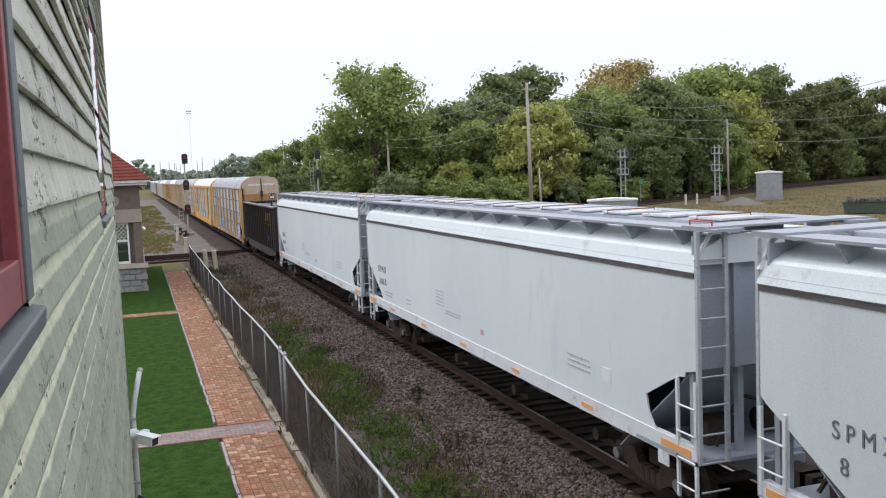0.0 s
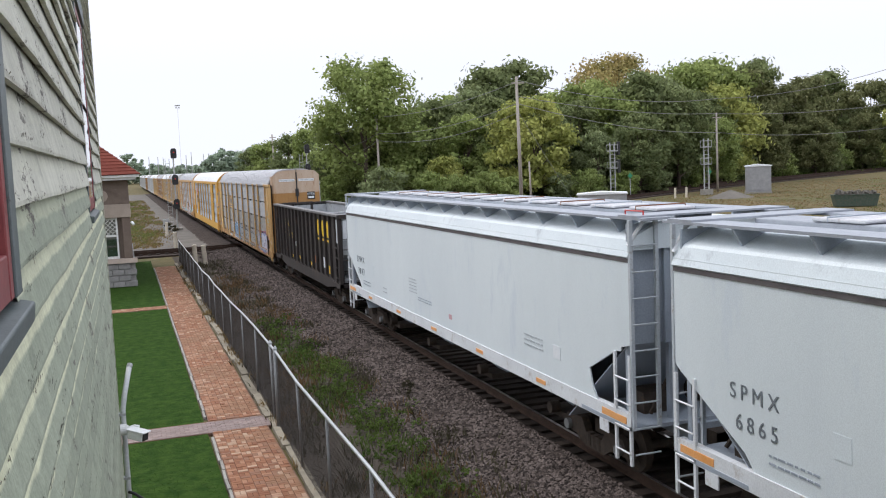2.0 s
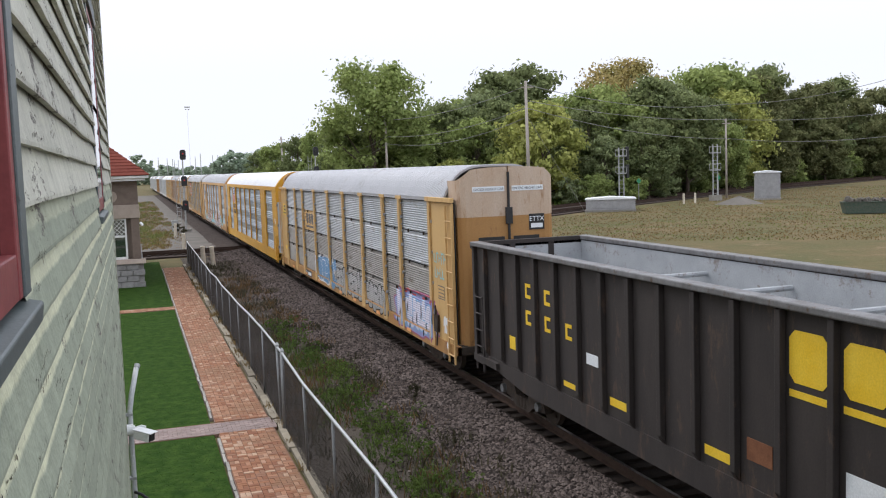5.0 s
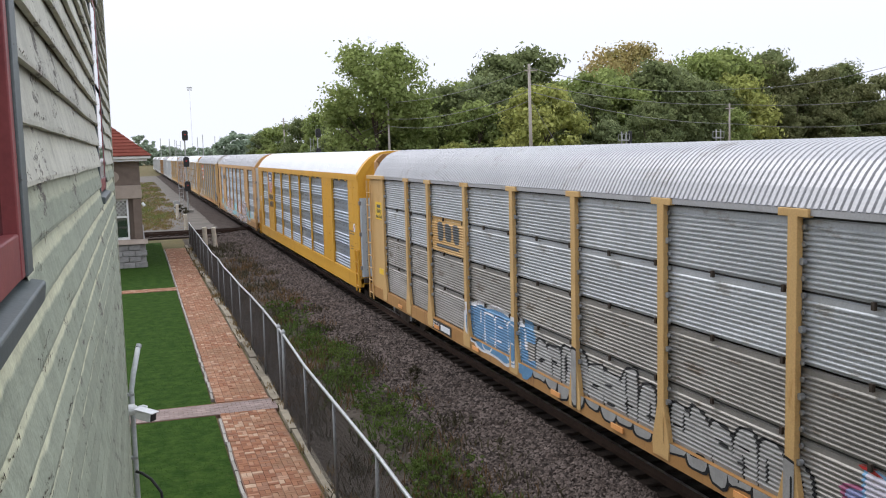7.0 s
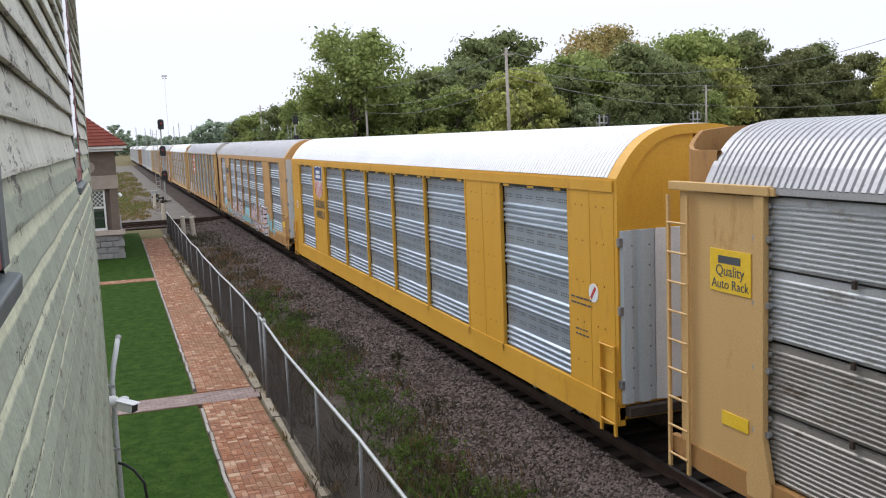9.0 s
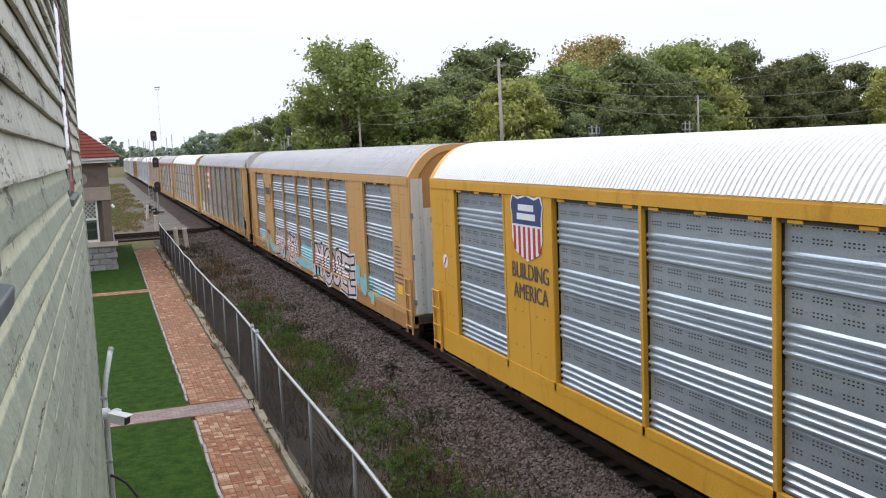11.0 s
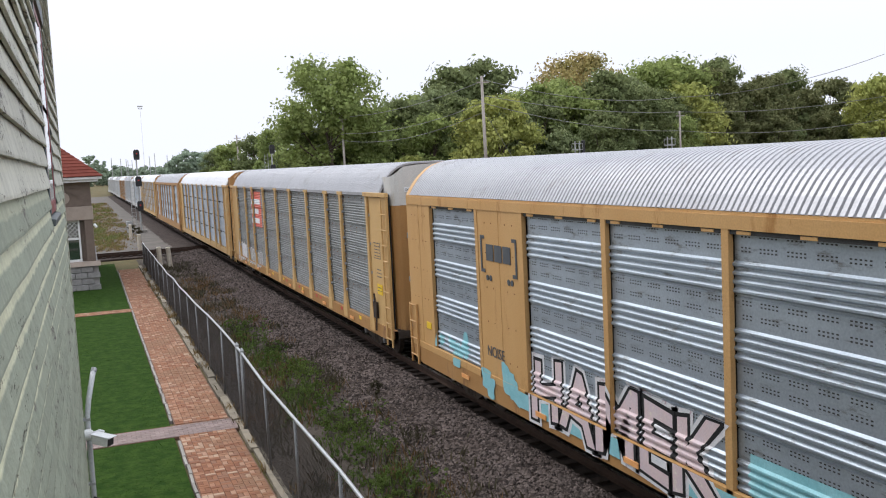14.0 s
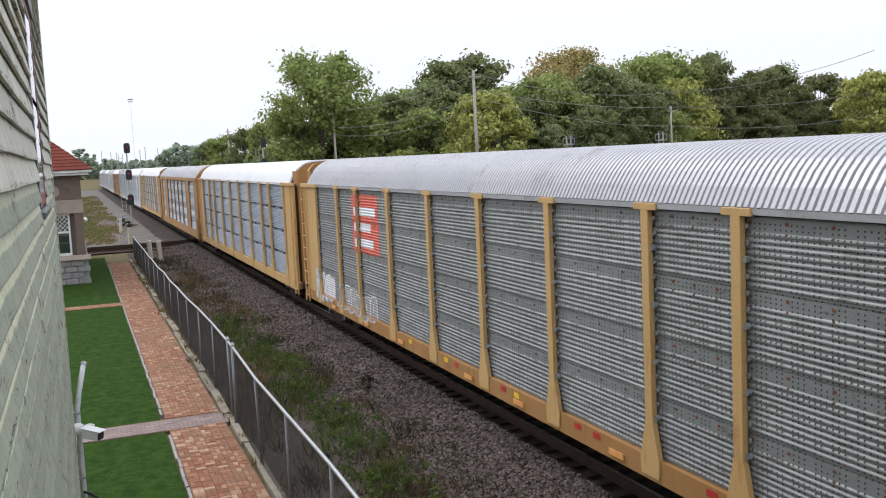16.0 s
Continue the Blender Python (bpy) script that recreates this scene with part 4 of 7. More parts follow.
def lattice_signal(x, y, h, label, heads=True):
    th = thing("bracket_signal", label, "signal", "bracket signals by the far track")
    for s in (-0.35, 0.35):
        part("mast", G().tube((x + s, y, GZ), (x + s, y, h), 0.09, n=8), "signal_steel", th)
    rails = G()
    for z in (h - 0.3, h - 1.1, h - 2.6, h - 3.4):
        for dx in (-0.6, 0.6):
            rails.tube((x + dx, y - 0.4, z), (x + dx, y + 0.4, z), 0.03, n=5)
        for dy in (-0.4, 0.4):
            rails.tube((x - 0.6, y + dy, z), (x + 0.6, y + dy, z), 0.035, n=5)
    for z0, z1 in ((h - 1.1, h - 0.3), (h - 3.4, h - 2.6)):
        for dx in (-0.6, 0.0, 0.6):
            for dy in (-0.4, 0.4):
                rails.tube((x + dx, y + dy, z0), (x + dx, y + dy, z1), 0.03, n=5)
    tagged(part("railing", rails, "signal_steel", th), kind="stuff")
    for z in (h - 1.15, h - 3.45):
        part("platform", G().box(x - 0.6, y - 0.4, z - 0.06, x + 0.6, y + 0.4, z), "signal_steel", th)
    z = 0.1
    while z < h - 1:
        part("rung", G().tube((x - 0.35, y - 0.05, z), (x + 0.35, y - 0.05, z), 0.03, n=5), "signal_steel", th)
        z += 0.55
    if heads:
        for z in (h - 0.6, h - 3.0):
            part("signal_head", G().box(x + 0.68, y - 0.25, z - 1.1, x + 1.1, y + 0.2, z + 0.7), "black", th, "black signal head", bevel=0.08)
    part("footing", G().box(x - 0.7, y - 0.5, GZ - 0.1, x + 0.7, y + 0.5, GZ + 0.7), "concrete", th)


lattice_signal(62.5, 112.0, 7.2, "grey twin-mast signal with railed platforms and black heads")
lattice_signal(74.5, 108.0, 7.2, "rusty grey twin-mast signal with railed platforms", heads=False)


def utility_pole(x, y, h, arms=True, r=0.17, label="weathered grey wooden utility pole"):
    th = thing("utility_pole", label, "pole", "utility poles")
    part("shaft", G().tube((x, y, GZ - 0.2), (x + R.uniform(-0.15, 0.1), y, h), r, r * 0.65, 12), "pole", th, smooth=True)
    if arms:
        part("crossarm", G().box(x - 0.7, y - 0.12, h - 0.75, x + 0.7, y, h - 0.62), "pole", th)
        for z in (h - 0.4, h - 2.6):
            part("insulator", G().tube((x - 0.25, y, z), (x - 0.25, y, z + 0.25), 0.06, 0.04, 8), "concrete", th)
    return Vector((x, y, h))


pole_1 = utility_pole(40.6, 92.8, 14.3, r=0.22)
pole_2 = utility_pole(80.5, 114.0, 10.9)
utility_pole(43.2, 96.0, 5.2, False, 0.13, "short grey stub pole beside the utility pole")
pole_3 = utility_pole(34.5, 129.0, 12.6, r=0.2)
pole_4 = utility_pole(30.3, 151.0, 11.2, r=0.19)
pole_5 = utility_pole(30.6, 200.0, 13.0, r=0.22)


def wire(name, pts, sag, r, label):
    th = thing(name, label, "cable", "overhead wires")
    g = G()
    line = [Vector(pts[0])]
    for a, b in zip(pts, pts[1:]):
        a, b = Vector(a), Vector(b)
        line += [a.lerp(b, k / 12) - Vector((0, 0, sag * 4 * (k / 12) * (1 - k / 12))) for k in range(1, 13)]
    g.path(line, r, 5)
    part("strand", g, "wire_pale", th)


for dz, sag in ((0.1, 1.0), (2.4, 1.2), (3.4, 1.6)):
    wire("overhead_wire", [(30.3, 151, 11 - dz), (34.5, 129, 12.4 - dz), (40.6, 92.8, 13.9 - dz)], sag * 0.8, 0.032, "thin dark overhead wire between poles")
for z1, z2, z3, sag in ((13.9, 12.9, 16.2, 1.2), (12.2, 10.8, 10.9, 0.7), (11.4, 8.1, 8.0, 0.9)):
    wire("overhead_wire", [(40.6, 92.8, z1), (80.5, 114.0, z2), (96.0, 92.0, z3)], sag, 0.036, "thin dark overhead wire sagging before the woods")
wire("guy_wire", [(40.6, 92.8, 10.5), (47.0, 92.0, GZ)], 0.0, 0.02, "taut guy wire of the utility pole")


# ---- lineside boxes ----
def cabinet(name, x, y, w, d, h, rz, material, label, roof=True):
    th = thing(name, label, "cabinet", at=pose(x, y, GZ, 0, 0, rz))
    part("plinth", G().box(-w / 2 - 0.1, -d / 2 - 0.1, -0.1, w / 2 + 0.1, d / 2 + 0.1, 0.15), "concrete", th)
    part("body", G().box(-w / 2, -d / 2, 0.15, w / 2, d / 2, h), material, th, bevel=0.03)
    part("door", G().box(-w / 2 + 0.2, -d / 2 - 0.03, 0.35, w / 2 - 0.2, -d / 2 - 0.003, h - 0.3), material, th, bevel=0.01)
    if roof:
        part("roof", G().prism([(-w / 2 - 0.15, h), (w / 2 + 0.15, h), (w / 2 + 0.1, h + 0.12), (0, h + 0.3), (-w / 2 - 0.1, h + 0.12)], -d / 2 - 0.15, d / 2 + 0.15), "roof_white", th)
    return th


cabinet("relay_house", 80.5, 105.0, 3.2, 3.2, 3.5, -35, "steel_box", "silver aluminium relay house beside the far track")
cabinet("equipment_shed", 52.8, 97.3, 5.6, 3.6, 1.35, -28, "steel_box", "long low grey equipment shed with pale roof")


def skip():
    th = thing("rubble_skip", "dark green rusty skip heaped with rubble", "skip", at=pose(66.0, 71.7, GZ, 0, 0, -30) @ Matrix.Diagonal((0.6, 0.6, 0.72, 1)))
    part("tub", G().prism([(-3.0, 0.0), (3.0, 0.0), (3.4, 1.5), (-3.4, 1.5)], -1.3, 1.3), "skip", th)
    part("rim", G().box(-3.5, -1.4, 1.45, 3.5, 1.4, 1.55), "skip", th)
    g = G()
    for k in range(40):
        m = pose(R.uniform(-3, 3), R.uniform(-1.1, 1.1), 1.6 + R.uniform(0, 0.3), R.uniform(0, 90), R.uniform(0, 90), R.uniform(0, 90))
        s = R.uniform(0.12, 0.3)
        g.box(-s, -s, -s, s, s, s * 0.7, m)
    tagged(part("rubble", g, "far_gravel", th), kind="stuff")


skip()
for x, y, z in ((66.0, 113.5, 2.6), (84.0, 121.0, 2.4)):
    sg = thing("whistle_sign", "small green diamond sign on a post", "sign", "small green signs")
    part("post", G().tube((x, y, GZ), (x, y, z), 0.05, n=6), "signal_steel", sg)
    part("plate", G().prism([(x - 0.4, z), (x, z - 0.4), (x + 0.4, z), (x, z + 0.4)], y - 0.06, y - 0.03), "green_sign", sg)
heap = G()
rows = []
for j in range(13):
    rows.append([(71 + i * 0.6 - 3.6, 98 + j * 0.5 - 3, GZ - 0.1 + max(0, 1.05 - 0.36 * math.hypot((i - 6) * 0.6, (j - 6) * 0.5)) + 0.1 * noise.noise((i, j, 0))) for i in range(13)])
tagged(new("spoil_mound", to_mesh("spoil_mound", heap.sheet(rows), "far_gravel", True, False)), "low heap of grey gravel beside the track", "gravel heap")

# ---- trees ----
LEAF_F = [(0, 1, 2, 3)]


def crown(seed, w, h, leaves, size, lobes):
    """Leaf clumps on uneven lobes; w: half width, h: height of the crown from z = 0."""
    rr = random.Random(seed)
    rng = np.random.RandomState(seed)
    vs = []
    spots = []
    for k in range(lobes):
        a, e = rr.uniform(0, 6.283), rr.uniform(0.02, 1.0)
        out = math.sqrt(max(0.05, 1 - (abs(e - 0.42) / 0.6) ** 2.2))
        rad = w * out * math.sqrt(rr.uniform(0.1, 1.0)) * 0.86
        spots.append((rad * math.cos(a), rad * math.sin(a), h * (0.04 + 0.9 * e), w * rr.uniform(0.12, 0.3)))
    per = leaves // lobes
    for cx, cy, cz, r in spots:
        d = rng.normal(size=(per, 3))
        d /= np.linalg.norm(d, axis=1)[:, None]
        rad = r * np.clip(0.75 + 0.33 * rng.normal(size=(per, 1)), 0.05, 1.25)
        c = np.array([cx, cy, cz]) + d * rad * np.array([1.1, 1.1, 0.75])
        face = d + 0.42 * rng.normal(size=(per, 3))
        face /= np.linalg.norm(face, axis=1)[:, None] + 1e-6
        u = np.cross(face, rng.normal(size=(per, 3)))
        u /= np.linalg.norm(u, axis=1)[:, None] + 1e-6
        v = np.cross(face, u)
        s = size * (0.45 + 0.9 * rng.rand(per, 1))
        q = np.stack([c - u * s, c - v * s * 0.6, c + u * s, c + v * s * 0.6], 1)
        vs.append(q.reshape(-1, 3))
    vs = np.concatenate(vs)
    g = G()
    g.v = [tuple(q) for q in vs.tolist()]
    g.f = [(4 * i, 4 * i + 1, 4 * i + 2, 4 * i + 3) for i in range(len(vs) // 4)]
    return g, spots


def tree(seed, w, h, base, material, label, category="tree", leaves=9000, size=0.32, lobes=95):
    th = thing("tree" if category == "tree" else "shrub", label, category, "trees at the edge of the woods")
    g, spots = crown(seed, w, h - base, leaves, size, lobes)
    g.v = [(x, y, z + base) for x, y, z in g.v]
    cr = part("crown", g, material, th, normals=False)
    t = G()
    rr = random.Random(seed)
    r0 = max(0.08, h * 0.02)
    top = base + (h - base) * 0.55
    pts = [Vector((rr.uniform(-0.2, 0.2) * k, rr.uniform(-0.2, 0.2) * k, -0.3 + (top + 0.3) * k / 5)) for k in range(6)]
    for k in range(5):
        t.tube(pts[k], pts[k + 1], r0 * (1 - k * 0.15), r0 * (1 - (k + 1) * 0.15), 9)
    for cx, cy, cz, r in spots[:14]:
        a = pts[min(4, max(1, int(5 * (base + cz * 0.55) / (top + 0.3))))]
        b = Vector((cx, cy, cz + base))
        mid = a.lerp(b, 0.5) + Vector((0, 0, -0.3))
        t.tube(a, mid, r0 * 0.35, r0 * 0.25, 6)
        t.tube(mid, b, r0 * 0.25, r0 * 0.08, 6)
    part("trunk", t, "bark", th)
    return th


def place(th, x, y, s=1.0, rz=0, sz=None):
    th.scale = (s, s, sz or s)
    th.matrix_basis = pose(x, y, GZ, 0, 0, rz) @ Matrix.Diagonal((s, s, sz or s, 1))
    return th


KIN = {
    "big": tree(1, 9.0, 21.0, 3.0, "leaf_a", "broad green deciduous tree with an open crown", leaves=20000, size=0.3, lobes=130),
    "dark": tree(2, 6.5, 17.0, 1.5, "leaf_b", "dark green deciduous tree in dense leaf", leaves=14000, size=0.31),
    "green": tree(3, 6.5, 16.0, 1.0, "leaf_a", "mid-green deciduous tree in full leaf", leaves=14000, size=0.31),
    "yellow": tree(4, 6.0, 13.0, 0.8, "leaf_c", "yellow-green tree turning in early autumn", leaves=12000, size=0.3),
    "brown": tree(5, 9.5, 21.5, 2.5, "leaf_d", "tall tree with browning top leaves", leaves=13000, size=0.3, lobes=95),
    "grey": tree(6, 6.0, 16.0, 1.0, "leaf_e", "grey-green tree in leaf", leaves=13000, size=0.31),
    "shrub": tree(7, 3.0, 4.6, 0.0, "leaf_e", "round grey-green shrub before the woods", "shrub", leaves=5000, size=0.2, lobes=40),
    "olive": tree(10, 6.5, 16.5, 1.0, "leaf_f", "dark olive tree with dull browning leaves", leaves=14000, size=0.31),
    "thicket": tree(9, 5.0, 6.5, 0.0, "leaf_b", "dark green thicket at the foot of the woods", "shrub", leaves=7000, size=0.27, lobes=60),
    "bush": tree(8, 3.6, 5.0, 0.0, "leaf_a", "leafy green bush at the edge of the woods", "shrub", leaves=5500, size=0.22, lobes=45),
}


def at_az(az, d):
    a = radians(az)
    return d * math.sin(a), d * math.cos(a)


# kind, bearing from the track's direction, distance, height scale, turn
WOODS = [
    ("big", 14.2, 140, 1.13, 0), ("green", 11.2, 170, 0.85, 40), ("dark", 9.6, 190, 0.75, 80), ("green", 8.2, 230, 0.80, 10), ("dark", 7.2, 280, 0.70, 60),
    ("dark", 12.6, 150, 0.80, 10), ("dark", 16.2, 150, 0.85, 190), ("grey", 18.2, 165, 1.05, 30), ("green", 19.4, 175, 1.16, 120), ("dark", 18.6, 150, 0.93, 70),
    ("grey", 20.6, 160, 1.16, 200), ("dark", 21.9, 165, 1.3, 20), ("green", 20.2, 142, 0.82, 77), ("dark", 22.0, 146, 0.93, 33), ("yellow", 24.2, 135, 1.12, 10),
    ("dark", 23.5, 170, 1.4, 250), ("green", 25.4, 160, 1.05, 310), ("brown", 29.4, 168, 1.1, 0), ("green", 27.6, 155, 1.15, 50), ("dark", 27.0, 145, 0.85, 140),
    ("green", 29.4, 148, 1.00, 220), ("dark", 31.2, 150, 1.10, 10), ("grey", 32.0, 160, 1.15, 60), ("green", 33.4, 165, 1.30, 90), ("green", 35.0, 165, 1.28, 270),
    ("dark", 33.0, 145, 0.90, 30), ("yellow", 35.4, 150, 1.15, 80), ("olive", 36.8, 158, 1.10, 310), ("dark", 37.2, 175, 1.25, 190), ("olive", 38.6, 165, 0.99, 75),
    ("olive", 39.8, 170, 1.12, 20), ("dark", 41.0, 175, 1.14, 150), ("olive", 42.0, 165, 0.90, 44), ("olive", 43.4, 175, 1.03, 99), ("dark", 44.8, 170, 0.86, 9),
    ("olive", 46.4, 175, 0.95, 180), ("yellow", 48.0, 160, 0.95, 0), ("dark", 50.0, 170, 0.99, 60), ("olive", 37.6, 148, 0.75, 200), ("olive", 40.6, 152, 0.60, 130), ("olive", 43.0, 156, 0.60, 20),
    ("grey", 25.8, 142, 0.75, 90), ("dark", 30.8, 138, 0.70, 270), ("green", 35.2, 140, 0.60, 10), ("olive", 45.5, 160, 0.69, 230), ("green", 16.9, 141, 0.55, 150), ("yellow", 19.0, 136, 0.52, 60),
    ("yellow", 22.3, 170, 1.34, 99), ("dark", 24.8, 150, 0.80, 5), ("dark", 15.0, 160, 0.80, 15), ("dark", 13.4, 165, 0.75, 25), ("grey", 28.4, 138, 0.60, 10), ("dark", 34.2, 152, 0.85, 66), ("yellow", 46.2, 142, 1.06, 40),
]
used = set()
for kind, az, d, s, rz in WOODS:
    # the woods stand beyond the curving track
    k = max(1.0, (141 + 6.7 * max(0, az - 30)) / 150)
    d, s = d * k, s * k * (1 - 0.12 * min(1.0, max(0.0, (az - 36) / 4)))
    x, y = at_az(az, d)
    m = pose(x, y, GZ, 0, 0, rz)
    th = KIN[kind]
    if kind not in used:
        used.add(kind)
        place(th, x, y, s, rz, s * 0.92 if kind == "big" else None)
    else:
        c = copy_thing(th, m)
        c.matrix_basis = m @ Matrix.Diagonal((s, s, s, 1))
for i, (kind, az, d, s) in enumerate([("shrub", 15.2, 125, 1.2), ("bush", 18.2, 128, 0.9), ("bush", 19.8, 126, 0.8), ("bush", 21.6, 126, 0.85), ("bush", 23.0, 124, 0.7), ("shrub", 26.0, 132, 0.8), ("bush", 27.6, 132, 0.8),
                                      ("bush", 29.8, 134, 0.7), ("shrub", 31.8, 136, 0.7), ("bush", 12.2, 140, 0.9), ("bush", 10.6, 150, 0.8), ("bush", 36.4, 142, 0.7), ("bush", 38.8, 146, 0.7), ("bush", 41.6, 150, 0.8), ("bush", 44, 155, 0.7), ("bush", 46.5, 152, 0.8), ("bush", 33.8, 138, 0.6)]
                                     + [("thicket", 9.0 + 1.75 * q, 150 + 5 * (q % 3), 0.85 + 0.12 * (q % 4)) for q in range(24)]):
    k = max(1.0, (137 + 6.7 * max(0, az - 30)) / 140)
    d, s = d * k, s * k
    x, y = at_az(az, d)
    if kind not in used:
        used.add(kind)
        place(KIN[kind], x, y, s, i * 47)
    else:
        c = copy_thing(KIN[kind], pose(x, y, GZ, 0, 0, i * 47))
        c.matrix_basis = pose(x, y, GZ, 0, 0, i * 47) @ Matrix.Diagonal((s, s, s, 1))

# far woods and poles on the horizon
fg = G()
rr = random.Random(31)
for az0, az1, d, h0, h1, n in ((-1.5, 2.6, 700, 9, 14, 40), (2.4, 6.5, 620, 8, 12, 34), (4.8, 8.4, 420, 9, 17, 30)):
    for k in range(n):
        az = az0 + (az1 - az0) * (k + 0.5) / n
        x, y = at_az(az, d * rr.uniform(0.95, 1.05))
        h = rr.uniform(h0, h1) * (1.7 if 0.2 < az < 1.0 else 1.0)
        g, _ = crown(100 + k, 6.0, h, 700, 0.9, 10)
        kk = len(fg.v)
        fg.v += [(a + x, b + y, c + GZ) for a, b, c in g.v]
        fg.f += [tuple(kk + i for i in f) for f in g.f]
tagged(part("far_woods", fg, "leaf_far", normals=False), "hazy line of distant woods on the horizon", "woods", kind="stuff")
lp = thing("yard_lamp", "tall thin yard lighting mast far down the line", "lamp", "distant yard lamps")
part("mast", G().tube((0, 0, 0), (0, 0, 32), 0.05, 0.03, 6), "signal_steel", lp)
part("lamp_ring", G().box(-1.0, -0.2, 32, 1.0, 0.2, 32.5).box(-0.8, -0.2, 31.2, -0.2, 0.2, 31.6).box(0.2, -0.2, 31.2, 0.8, 0.2, 31.6), "signal_steel", lp)
lp.matrix_basis = pose(*at_az(3.3, 380), GZ)
pm = thing("line_pole", "thin distant line pole", "pole", "distant line poles")
part("shaft", G().tube((0, 0, 0), (0, 0, 13), 0.18, 0.12, 6), "signal_steel", pm)
pm.matrix_basis = pose(*at_az(2.0, 400), GZ)
for az, d, s in ((2.3, 420, 1), (3.6, 380, 1.0), (3.9, 450, 1.2), (4.6, 430, 1.1), (4.9, 500, 1.2), (5.3, 520, 1.3), (5.6, 460, 1.1), (6.1, 540, 1.2), (6.5, 420, 0.9), (1.5, 380, 1.0), (7.0, 390, 0.9), (8.5, 330, 0.9)):
    x, y = at_az(az, d)
    c = copy_thing(pm, pose(x, y, GZ))
    c.matrix_basis = pose(x, y, GZ) @ Matrix.Diagonal((s, s, s, 1))

# ---- the train: every car's origin is the middle of its leading end, at rail height ----
SPEED = 9.65
HW = 1.47
SIDE = lambda y, z, out=0.0: pose(-HW - out, y, z, 90, 0, -90)


RACK_MESH = {}


def shared(key, build):
    if key not in RACK_MESH:
        RACK_MESH[key] = build()
    return RACK_MESH[key]


def shared_part(name, key, build, parent, label="", loc=None):
    ob = new(name, shared(key, build))
    ob.parent = parent
    if loc:
        ob.location = loc
    if label:
        tagged(ob, label)
    return ob



WHEELS = []


def wheelset_mesh():
    """Two dished wheels with a raised rim on their axle, about its own centre."""
    w = G()
    for x in (-0.78, 0.78):
        w.tube((x - 0.065, 0, 0), (x + 0.065, 0, 0), 0.42, n=28)
        o = -1 if x < 0 else 1
        w.tube((x + o * 0.065, 0, 0), (x + o * 0.1, 0, 0), 0.15, n=14)
        for k in range(3):
            a = k * 2.094
            w.tube((x + o * 0.066, 0.27 * math.cos(a), 0.27 * math.sin(a)), (x + o * 0.08, 0.27 * math.cos(a), 0.27 * math.sin(a)), 0.035, n=8)
    w.tube((-1.05, 0, 0), (1.05, 0, 0), 0.085, n=10)
    return to_mesh("wheelset", w, "under")


def truck(parent, y, colour="under"):
    tr = part("truck", G().prism([(y - 1.25, 0.34), (y - 1.05, 0.62), (y - 0.45, 0.66), (y - 0.3, 0.42), (y + 0.3, 0.42), (y + 0.45, 0.66), (y + 1.05, 0.62), (y + 1.25, 0.34), (y + 0.6, 0.3), (y + 0.35, 0.16), (y - 0.35, 0.16), (y - 0.6, 0.3)], -1.12, -0.98, "x")
              .prism([(y - 1.25, 0.34), (y - 1.05, 0.62), (y + 1.05, 0.62), (y + 1.25, 0.34), (y + 0.35, 0.16), (y - 0.35, 0.16)], 0.98, 1.12, "x").box(-0.98, y - 0.2, 0.45, 0.98, y + 0.2, 0.7), colour, parent, "grimy steel truck")
    for s in (-0.95, 0.95):
        w = shared_part("wheelset", "wheelset", wheelset_mesh, tr, "", (0, y + s, 0.425))
        WHEELS.append(w)
        part("bearing_cap", G().tube((-1.2, y + s, 0.425), (-1.1, y + s, 0.425), 0.1, n=12), "galv_dull", tr, "grey bearing cap")
    sp = G()
    for k in (-0.18, 0, 0.18):
        sp.tube((-1.08, y + k, 0.2), (-1.08, y + k, 0.44), 0.07, n=8)
    tagged(part("suspension", sp, "under", tr), kind="stuff")
    return tr


def coupler(parent, y, out):
    part("coupler", G().box(-0.16, min(y, y + out * 0.7), 0.74, 0.16, max(y, y + out * 0.7), 0.98).box(-0.25, min(y + out * 0.5, y + out * 0.75), 0.7, 0.25, max(y + out * 0.5, y + out * 0.75), 1.02), "under", parent)
    part("air_hose", G().path([(-0.5, y, 0.8), (-0.5, y + out * 0.3, 0.6), (-0.35, y + out * 0.55, 0.4), (-0.2, y + out * 0.7, 0.5)], 0.03, 7), "rubber", parent)


def ladder(parent, x, y0, y1, z0, z1, step, material, r=0.016, name="ladder"):
    g = G()
    for y in (y0, y1):
        g.box(x - 0.02, y - 0.03, z0, x + 0.02, y + 0.03, z1)
    z = z0 + step * 0.5
    while z < z1:
        g.tube((x - 0.02, y0, z), (x - 0.02, y1, z), r, n=6)
        z += step
    return part(name, g, material, parent)


def bars(parent, y, z, w, h, rows, material="letter_dark", out=0.012, name="stencil", label="small unreadable stencil lines", seed=0):
    """Lines of unreadable small writing on the side, as bars."""
    rr = random.Random(seed + int(y * 10))
    g = G()
    for k in range(rows):
        zz = z - k * h
        yy = y
        while yy > y - w:
            ww = rr.uniform(0.04, 0.14)
            g.box(-HW - out, max(yy - ww, y - w), zz - h * 0.16, -HW - out + 0.006, yy, zz + h * 0.13)
            yy -= ww + rr.uniform(0.02, 0.05)
    return tagged(part(name, g, material, parent, label), kind="stuff")



